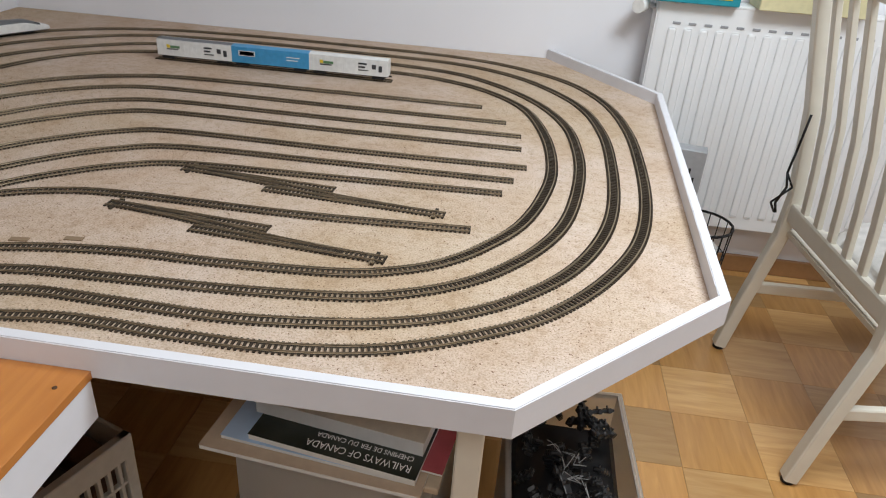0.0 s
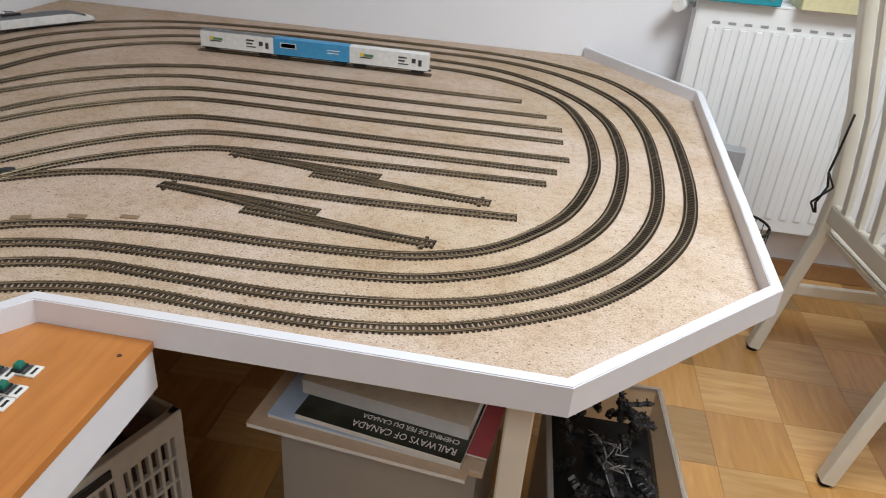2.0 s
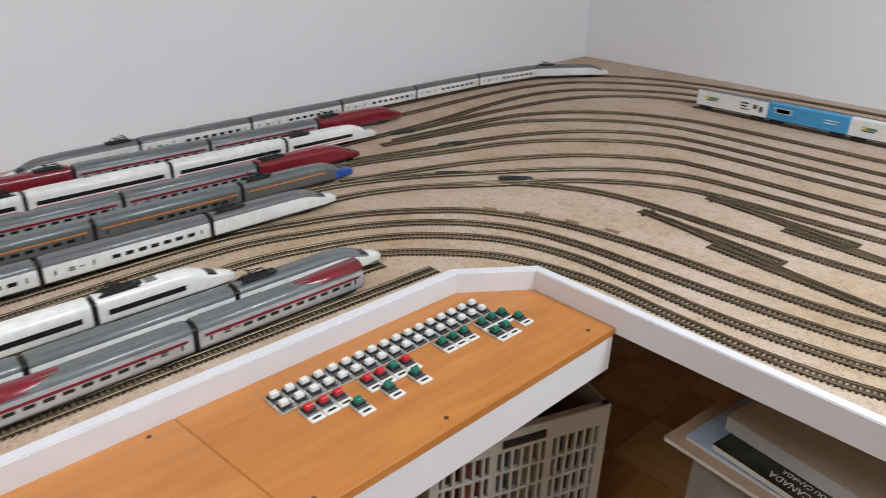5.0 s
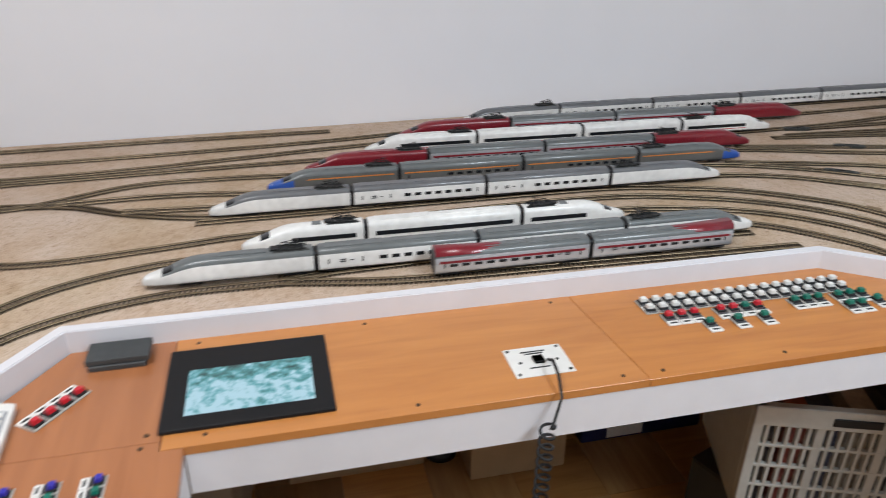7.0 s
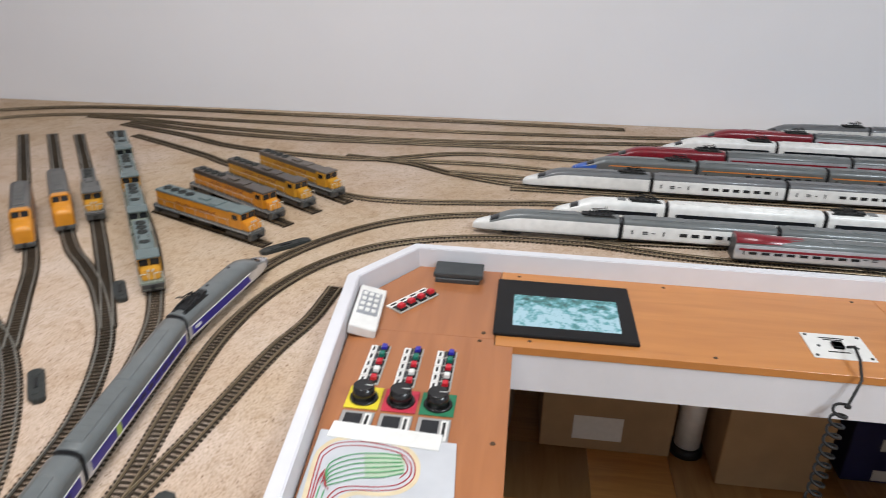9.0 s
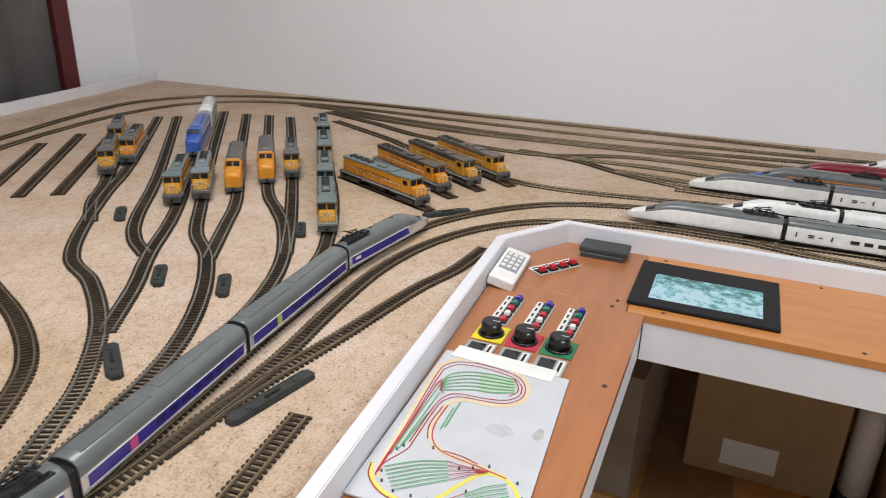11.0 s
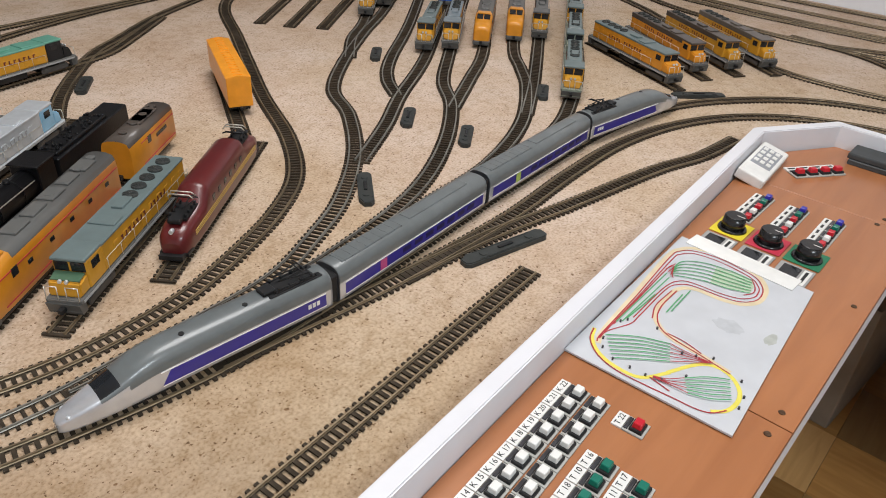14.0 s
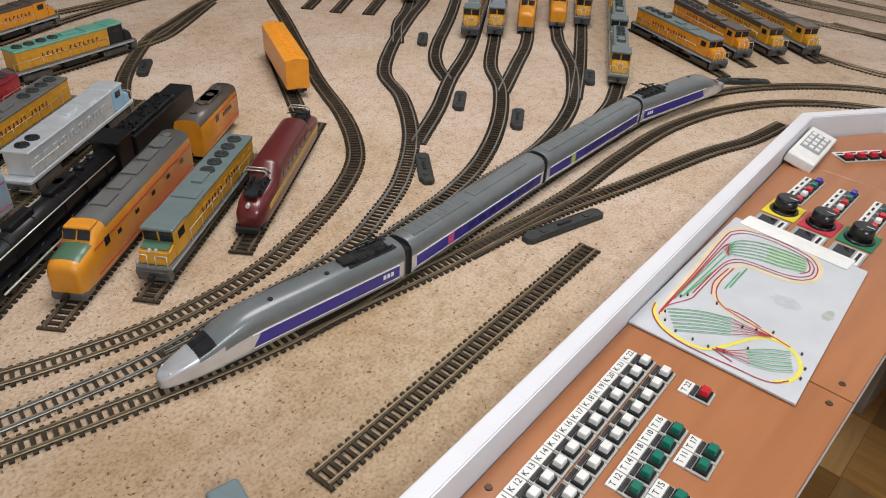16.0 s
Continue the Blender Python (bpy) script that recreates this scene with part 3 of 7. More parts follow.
BRASSY = mat("handrail_steel", (0.66, 0.63, 0.56), 0.35, 0.5)

PROFILE = ((0.74, 0.0), (0.97, 0.10), (1.0, 0.22), (1.0, 0.59), (0.98, 0.75), (0.88, 0.88), (0.62, 0.965), (0.30, 0.996), (0.0, 1.0))


def shell(L, W, H, nose, z0=0.004, low_roof=False):
    """A train body lofted from cross-sections; slots: 0 side, 1 roof, 2 skirt, 3 nose cap, 4 glazing."""
    if nose:
        key = (0.0, 0.004, 0.011, 0.020, 0.030, 0.042, 0.054, 0.066, 0.078, 0.092, 0.112)
        wide = (0.26, 0.46, 0.60, 0.72, 0.82, 0.90, 0.95, 0.98, 1.0, 1.0, 1.0)
        high = (0.22, 0.315, 0.395, 0.465, 0.535, 0.635, 0.755, 0.87, 0.945, 0.985, 1.0)
        secs = [(0, 1, 1), (0.003, 1, 1)] + [(L - d, float(np.interp(d, key, wide)), float(np.interp(d, key, high)))
                                             for d in (0.112, 0.092, 0.078, 0.070, 0.062, 0.056, 0.050, 0.044, 0.038, 0.033, 0.026, 0.020, 0.015, 0.011, 0.007, 0.004, 0.0015, 0.0)]
    else:
        secs = [(0, 0.97, 0.985), (0.002, 1, 1), (L * 0.5, 1, 1), (L - 0.002, 1, 1), (L, 0.97, 0.985)]
    bm = bmesh.new()
    rings = []
    for x, w, h in secs:
        half = [(W / 2 * w * a, z0 + H * h * b) for a, b in PROFILE]
        ring = [(y, z) for y, z in half] + [(-y, z) for y, z in half[-2::-1]]
        rings.append([bm.verts.new((x, y, z)) for y, z in ring])
    n = len(rings[0])
    for i in range(len(rings) - 1):
        d = L - (secs[i][0] + secs[i + 1][0]) / 2
        for k in range(n):
            f = bm.faces.new((rings[i][k], rings[i + 1][k], rings[i + 1][(k + 1) % n], rings[i][(k + 1) % n]))
            f.smooth = True
            kk = min(k, n - 2 - k) if k < n - 1 else -1
            mi = 2 if kk in (-1, 0) else 0 if kk <= (2 if low_roof else 3) else 1
            if nose and d < 0.033:
                mi = 3 if kk > 0 else 2
            elif nose and d < 0.050 and kk >= 4:
                mi = 4 if kk >= 5 else 1
            elif nose and d < 0.057 and 0 < kk < 4:
                mi = 3
            f.material_index = mi
    bm.faces.new(rings[0]).material_index = 2
    bm.faces.new(rings[-1]).material_index = 3 if nose else 2
    return bm


def bogie_mesh(ma):
    bm = bmesh.new()
    for s in (-1, 1):
        bevel_box(bm, -0.019, 0.019, s * 0.0125 - 0.0015, s * 0.0125 + 0.0015, 0.002, 0.008, 0.0008)
        for x in (-0.012, 0.012):
            add_cyl(bm, (x, s * 0.0085, 0.0055), (x, s * 0.0108, 0.0055), 0.0055, n=10)
    add_box(bm, -0.014, 0.014, -0.011, 0.011, 0.004, 0.0075)
    return to_mesh("bogie", bm, ma)


BOGIE, BOGIE_GREY = bogie_mesh(BLACKP), bogie_mesh(TRUCK)


def put_part(name, mesh, parent, m, label=""):
    ob = new(name, mesh)
    ob.parent = parent
    ob.matrix_basis = m
    return tagged(ob, label)


def pantograph_mesh():
    bm = bmesh.new()
    add_box(bm, -0.022, 0.022, -0.010, 0.010, 0, 0.0022)
    for x in (-0.018, -0.006, 0.006, 0.018):
        for y in (-0.008, 0.008):
            add_cyl(bm, (x, y, 0.002), (x, y, 0.0058), 0.0016, n=6)
    for y in (-0.007, 0.007):
        add_tube(bm, [(-0.018, y, 0.006), (0.016, y * 0.7, 0.0095), (-0.012, y * 0.9, 0.0125)], 0.0007, 5)
    add_tube(bm, [(-0.012, -0.014, 0.0115), (-0.012, -0.010, 0.013), (-0.012, 0.010, 0.013), (-0.012, 0.014, 0.0115)], 0.0008, 5)
    add_tube(bm, [(-0.008, -0.012, 0.0125), (-0.008, 0.012, 0.0125)], 0.0007, 5)
    bevel_box(bm, 0.020, 0.034, -0.007, 0.007, 0.0, 0.0045, 0.001)
    return to_mesh("pantograph", bm, BLACKP)


PANTO = pantograph_mesh()

# scheme: side, roof, skirt, nose cap, stripe (material, low, high) or None, window (low, high) or None, logo material
SCHEMES = {
    "blue": dict(side=TGV_SILVER, roof=ROOF_GREY, skirt=T_SKIRT, nose=TGV_SILVER, stripe=(TGV_BLUE, 0.21, 0.53), win=(0.31, 0.46), ends=None, low_roof=True),
    "white": dict(side=T_WHITE, roof=DARK_ROOF, skirt=T_SKIRT, nose=T_WHITE, stripe=None, win=(0.36, 0.52), ends=None),
    "greywhite": dict(side=T_WHITE, roof=ROOF_GREY, skirt=T_SKIRT, nose=T_WHITE, stripe=None, win=(0.36, 0.52), ends=None),
    "red": dict(side=TGV_SILVER, roof=ROOF_GREY, skirt=T_SKIRT, nose=T_RED, stripe=(T_RED, 0.50, 0.60), win=(0.34, 0.46), ends=T_RED),
    "ice": dict(side=T_WHITE, roof=T_WHITE, skirt=T_SKIRT, nose=T_WHITE, stripe=(RED_LINE, 0.22, 0.26), win=None, ends=None, band=True),
    "band": dict(side=T_WHITE, roof=T_WHITE, skirt=T_SKIRT, nose=T_WHITE, stripe=None, win=None, ends=None, band=True),
    "mixed": dict(side=LOCO_G, roof=ROOF_GREY, skirt=T_SKIRT, nose=T_BLUE, stripe=(T_ORANGE, 0.54, 0.60), win=(0.30, 0.44), ends=None),
}
VEHICLES = {}
W_CAR, H_CAR = 0.035, 0.0420


def vehicle(parent, kind, scheme, L, m, flip_panto=False):
    """One vehicle of a train under its train: body with its own pieces."""
    sc = SCHEMES[scheme]
    nose = kind == "power"
    key = (kind, scheme, round(L, 3), flip_panto)
    if key not in VEHICLES:
        red_power = nose and sc["ends"] is not None
        side = sc["ends"] if red_power else sc["side"]
        roof = sc["ends"] if red_power else sc["roof"]
        pieces = [("body", to_mesh("body", shell(L, W_CAR, H_CAR, nose, low_roof=sc.get("low_roof", False)), [side, roof, sc["skirt"], sc["nose"], GLASSY]), Matrix())]
        z = lambda f: 0.004 + H_CAR * f
        x0, x1 = (0.008, L - 0.082) if nose else (0.008, L - 0.008)
        if sc["stripe"]:
            for s in (-1, 1):
                b = bmesh.new()
                ma, lo, hi = sc["stripe"]
                off = s * (W_CAR / 2 + 0.0002)
                for q in add_box(b, x0, x1, -0.0002, 0.0002, z(lo), z(hi)):
                    if nose and q.co.x > x1 - 0.001 and q.co.z > z(lo) + 0.001:
                        q.co.x -= 0.009
                b.transform(Matrix.Translation((0, off, 0)))
                pieces.append(("stripe", to_mesh("stripe", b, ma), Matrix()))
                if scheme == "blue":
                    b = bmesh.new()
                    for zz in (lo - 0.025, hi):
                        add_box(b, x0, x1, off - 0.0002, off + 0.0002, z(zz), z(zz + 0.025))
                    pieces.append(("white_line", to_mesh("white_line", b, T_WHITE), Matrix()))
        if sc["win"] and not nose:
            lo, hi = sc["win"]
            b = bmesh.new()
            bevel_box(b, -0.0070, 0.0070, -0.0003, 0.0003, z(lo), z(hi), 0.00025)
            pane = to_mesh("window", b, TGV_PANE if scheme == "blue" else GLASSY)
            b = bmesh.new()
            add_box(b, -0.0013, 0.0013, -0.0002, 0.0002, z(lo - 0.02), z(hi + 0.02))
            leaf = to_mesh("door_window", b, GLASSY)
            for s in (-1, 1):
                off = s * (W_CAR / 2 + 0.0004)
                for k in range(9 if scheme == "red" else 7):
                    f = (0.26 if scheme == "red" else 0.40) + 0.078 * k
                    pieces.append(("window", pane, pose(L * f, off, 0)))
                for f in (0.06, 0.27, 0.94) if scheme in ("white", "greywhite") else (0.06, 0.94):
                    if scheme != "blue":
                        pieces.append(("door_window", leaf, pose(L * f, off, 0)))
        if sc.get("band"):
            for s in (-1, 1):
                b = bmesh.new()
                off = s * (W_CAR / 2 + 0.0002)
                add_box(b, x0 + 0.006, x1 - 0.006, off - 0.0002, off + 0.0002, z(0.34), z(0.54))
                pieces.append(("window_band", to_mesh("window_band", b, GLASSY), Matrix()))
        b = bmesh.new()
        if nose:
            if scheme == "blue":
                for x in (0.088, 0.150):
                    add_cyl(b, (x, 0.004, z(0.985)), (x, 0.004, z(1.012)), 0.0030, 0.0024, 10)
            else:
                bevel_box(b, 0.075, L - 0.125, -0.008, 0.008, z(0.975), z(1.018), 0.0010, 2)
            pieces.append(("roof_equipment", to_mesh("roof_equipment", b, BLACKP if scheme == "blue" else ROOF_GREY if scheme == "band" else roof), Matrix()))
            b = bmesh.new()
            bevel_box(b, 0.006, 0.066, -0.0115, 0.0115, z(0.95), z(0.995), 0.0012)
            for j in range(5):
                for s in (-1, 1):
                    add_cyl(b, (0.012 + 0.011 * j, s * 0.0085, z(0.99)), (0.012 + 0.011 * j, s * 0.0085, z(1.055)), 0.0014, 0.0010, 6)
            add_tube(b, [(0.010, -0.0085, z(1.055)), (0.060, -0.0085, z(1.055))], 0.0008, 5)
            add_tube(b, [(0.010, 0.0085, z(1.055)), (0.060, 0.0085, z(1.055))], 0.0008, 5)
            pieces.append(("pantograph_well", to_mesh("pantograph_well", b, BLACKP if scheme == "blue" else DARKG), Matrix()))
            pieces.append(("pantograph", PANTO, pose(0.036, 0, z(0.985))))
            if scheme == "blue":
                b = bmesh.new()
                for s in (-1, 1):
                    off = s * (W_CAR / 2 + 0.0006)
                    for k in range(3):
                        add_box(b, 0.016 + k * 0.005, 0.0195 + k * 0.005, off - 0.0002, off + 0.0002, z(0.33), z(0.45))
                pieces.append(("emblem", to_mesh("emblem", b, T_WHITE), Matrix()))
            for s in (-1, 1):
                b = bmesh.new()
                bevel_box(b, L - 0.0135, L - 0.0075, s * 0.0070 - 0.0016, s * 0.0070 + 0.0016, z(0.28), z(0.36), 0.0008)
                pieces.append(("headlight", to_mesh("headlight", b, SILVERP), Matrix()))
        else:
            bevel_box(b, 0.012, L * 0.40, -0.0095, 0.0095, z(0.955), z(1.008), 0.0008)
            bevel_box(b, L * 0.46, L - 0.03, -0.0075, 0.0075, z(0.955), z(1.020), 0.0012, 2)
            for k in range(9):
                add_box(b, 0.016 + k * L * 0.042, 0.0172 + k * L * 0.042, -0.0100, 0.0100, z(0.955), z(1.012))
            pieces.append(("roof_equipment", to_mesh("roof_equipment", b, sc["roof"]), Matrix()))
            if scheme in ("blue", "white", "greywhite", "red"):
                b = bmesh.new()
                if scheme == "blue":
                    add_box(b, L * 0.23, L * 0.27, -0.0002, 0.0002, z(0.22), z(0.52))
                else:
                    for q in range(2):
                        add_box(b, L * 0.13, L * 0.165, -0.0002, 0.0002, z(0.37 + 0.09 * q), z(0.42 + 0.09 * q))
                    add_box(b, L * 0.19, L * 0.215, -0.0002, 0.0002, z(0.42), z(0.46))
                mk = to_mesh("class_mark", b, (PINK if flip_panto else LIME) if scheme == "blue" else T_SKIRT)
                for s in (-1, 1):
                    pieces.append(("class_mark", mk, pose(0, s * (W_CAR / 2 + 0.0007), 0)))
        for x in (0.03, L - (0.075 if nose else 0.03)):
            pieces.append(("bogie", BOGIE, pose(x, 0, 0)))
        VEHICLES[key] = pieces
    pieces = VEHICLES[key]
    body = put_part("power_car" if nose else "carriage", pieces[0][1], parent, m)
    for name, me, mm in pieces[1:]:
        put_part(name, me, body, mm)
    return body


def train(line, s0, lengths, scheme, label, ends=("power", "power")):
    """A train whose first nose stands at distance s0 along a plan line."""
    seg = np.linalg.norm(np.diff(line, axis=0), axis=1)
    dist = np.concatenate([[0], np.cumsum(seg)])
    at = lambda s: Vector((float(np.interp(s, dist, line[:, 0])), float(np.interp(s, dist, line[:, 1])), RAILTOP))
    mid = at(s0 + sum(lengths) / 2)
    th = holder("model_train", label, "model train", pose(*mid), group="model trains on the layout")
    inv = Matrix.Translation(-mid)
    s = s0
    for i, L in enumerate(lengths):
        a, b = at(s + 0.004), at(s + L - 0.004)
        first, last = i == 0, i == len(lengths) - 1
        kind = ends[0] if first else ends[1] if last else "carriage"
        if first:
            a, b = b, a
        d = (b - a).normalized()
        ang = math.degrees(math.atan2(d.y, d.x))
        vehicle(th, kind, scheme, L - 0.008, inv @ pose(*a, 0, 0, ang), i == 1)
        s += L
        if not last:
            c = at(s)
            bm = bmesh.new()
            bevel_box(bm, -0.0065, 0.0065, -0.0140, 0.0140, 0.006, 0.0395, 0.002)
            g = part("gangway", bm, BLACKP, th)
            g.matrix_basis = inv @ pose(*c, 0, 0, ang)
    return th


def straight(x, y0, y1):
    return smooth_line([(x, y0), (x, (y0 + y1) / 2), (x, y1)], 0.02)


def lens(total, n, power=0.0):
    e = total / n + power
    return [e] + [(total - 2 * e) / (n - 2)] * (n - 2) + [e] if n > 2 else [total / 2] * 2


train(TRACKS["L1"][::-1], 0.72,
      [0.31] + [0.305] * 5 + [0.31], "white", "long white model high-speed train with dark grey roof beside the wall")
train(straight(-1.615, -0.07, 1.17), 0, lens(1.24, 4), "red", "wine-red and silver model high-speed train")
train(straight(-1.51, -0.175, 0.985), 0, lens(1.16, 4), "ice", "white model high-speed train with black window band and thin red line")
train(straight(-1.395, -0.33, 0.84), 0, lens(1.17, 4), "red", "wine-red and silver model high-speed train")
train(straight(-1.298, -0.415, 0.745), 0, lens(1.16, 4), "mixed", "grey model train with blue noses and orange side line")
train(straight(-1.185, -0.53, 0.615), 0, lens(1.145, 4), "white", "white model high-speed train with dark grey roof")
train(straight(-1.008, -0.465, 0.285), 0, [0.225, 0.30, 0.225], "band", "white model railcar with black window band and white roof")
train(straight(-0.912, -0.62, 0.51), 0, lens(1.13, 4), "greywhite", "white model high-speed train with grey roof")
train(straight(-0.857, -0.15, 0.42), 0, [0.285, 0.285], "red", "two silver and wine-red model carriages with red roof ends", ("carriage", "carriage"))
train(TRACKS["A"][::-1], 0.328, [0.268, 0.272, 0.272, 0.266], "blue", "silver model high-speed train with deep blue stripe and grey roof")
# red roof fairings of the short silver and red set
for y, d in ((-0.145, 1), (0.415, -1)):
    bm = bmesh.new()
    secs = [(0, 0.0176, 0.0), (0.07, 0.0170, 0.001), (0.115, 0.012, 0.001), (0.155, 0.001, 0.0)]
    rings = [[bm.verts.new((x, w * c, (0.012 if x < 0.07 else 0.008 if x < 0.12 else 0.001) * sn - 0.004)) for c, sn in ((1, 0), (0.85, 0.6), (0.4, 1), (-0.4, 1), (-0.85, 0.6), (-1, 0))] for x, w, _ in secs]
    for a, b in zip(rings, rings[1:]):
        for k in range(5):
            bm.faces.new((a[k], b[k], b[k + 1], a[k + 1])).smooth = True
    bm.faces.new(rings[0])
    thing("roof_fairing", bm, T_RED, "wine-red roof fairing resting on a model carriage", "fairing", at=pose(-0.857, y, RAILTOP + 0.0430, 0, 0, 90 * d))


# three freight cars on the short siding
def box_car(L, body, label, m, roof=None, marks=(), ribs=True):
    th = holder("model_freight_car", label, "freight car", m @ Matrix.Diagonal((1, 1.14, 1.18, 1)), group="model freight cars")
    bm = bmesh.new()
    bevel_box(bm, -L / 2, L / 2, -0.0165, 0.0165, 0.010, 0.050, 0.0008)
    n = int(L / 0.012)
    box_body = part("body", bm, body, th)
    bm = bmesh.new()
    add_box(bm, -0.0005, 0.0005, -0.0004, 0.0004, 0.011, 0.048)
    rib = to_mesh("rib", bm, body)
    for k in range(1, n if ribs else 1):
        for s in (-1, 1):
            put_part("rib", rib, box_body, pose(-L / 2 + L * k / n, s * 0.0165, 0))
    bm = bmesh.new()
    v = [bm.verts.new(p) for p in ((-L / 2, -0.017, 0.0495), (L / 2, -0.017, 0.0495), (L / 2, 0, 0.0525), (-L / 2, 0, 0.0525), (L / 2, 0.017, 0.0495), (-L / 2, 0.017, 0.0495))]
    bm.faces.new((v[0], v[1], v[2], v[3]))
    bm.faces.new((v[3], v[2], v[4], v[5]))
    bm.faces.new((v[0], v[3], v[5]))
    bm.faces.new((v[1], v[4], v[2]))
    for k in range(n):
        x = -L / 2 + L * (k + 0.5) / n
        add_box(bm, x - 0.0005, x + 0.0005, -0.006, 0.006, 0.0515, 0.0529)
    part("roof", bm, roof or body, th)
    bm = bmesh.new()
    add_box(bm, -L / 2 + 0.002, L / 2 - 0.002, -0.012, 0.012, 0.0075, 0.0102)
    part("underframe", bm, BLACKP, th)
    for s in (-1, 1):
        put_part("bogie", BOGIE, th, pose(s * (L / 2 - 0.03), 0, 0))
        bm = bmesh.new()
        add_box(bm, s * (L / 2 + 0.003) - 0.005, s * (L / 2 + 0.003) + 0.005, -0.002, 0.002, 0.0075, 0.0105)
        part("coupler", bm, BLACKP, th)
    for name, x0, x1, z0, z1, ma in marks:
        bm = bmesh.new()
        for s in (-1, 1):
            a, b = (x0, x1) if s < 0 else (-x1, -x0)
            add_box(bm, a, b, s * 0.0172 - 0.0003, s * 0.0172 + 0.0003, z0, z1)
        part(name, bm, ma, th)
    return th


MARK_D = mat("mark_charcoal", (0.05, 0.05, 0.055), 0.5)
MARK_G = mat("mark_green", (0.10, 0.22, 0.10), 0.5)
MARK_Y = mat("mark_yellow", (0.75, 0.55, 0.05), 0.5)
CAR_BLUE = paint("freight_blue", (0.05, 0.30, 0.56), 0.4)
wm = [("lettering", -0.085, -0.075, 0.030, 0.038, MARK_Y), ("lettering", -0.074, -0.045, 0.030, 0.036, MARK_G), ("lettering", -0.085, -0.05, 0.026, 0.0285, MARK_D), ("lettering", 0.03, 0.055, 0.036, 0.040, MARK_D),
      ("lettering", 0.03, 0.05, 0.028, 0.032, MARK_D), ("lettering", 0.03, 0.06, 0.021, 0.0235, MARK_D), ("lettering", 0.07, 0.082, 0.027, 0.038, MARK_D), ("lettering", 0.09, 0.10, 0.021, 0.036, MARK_D)]
bl = [("lettering", -0.095, -0.045, 0.028, 0.041, T_WHITE), ("emblem", -0.092, -0.048, 0.0295, 0.0395, TGV_BLUE), ("lettering", -0.085, -0.055, 0.0325, 0.0365, T_WHITE), ("lettering", 0.05, 0.09, 0.034, 0.036, T_WHITE), ("lettering", 0.05, 0.085, 0.027, 0.029, T_WHITE)]
box_car(0.232, T_WHITE, "white model freight car with dark grey roof and small lettering", pose(-1.003, 2.031, RAILTOP), DARK_ROOF, wm)
box_car(0.236, CAR_BLUE, "bright blue model freight car with white lettering", pose(-0.771, 2.031, RAILTOP), CAR_BLUE, bl)
box_car(0.236, T_WHITE, "white model freight car with small dark lettering", pose(-0.535, 2.031, RAILTOP), T_WHITE, wm)


# ---------------------------------------------------------------- diesel and other locomotives
PLOUGH = paint("sooty_grey", (0.075, 0.075, 0.072), 0.6)
LETTER = paint("dark_red_lettering", (0.13, 0.018, 0.015), 0.5)


def wheels_row(th, L, count=2):
    for s in ((-1, 1) if count == 2 else (-1, 0, 1)):
        put_part("bogie", BOGIE_GREY, th, pose(s * (L / 2 - 0.042), 0, 0) @ Matrix.Diagonal((1.35, 1, 1.15, 1)))


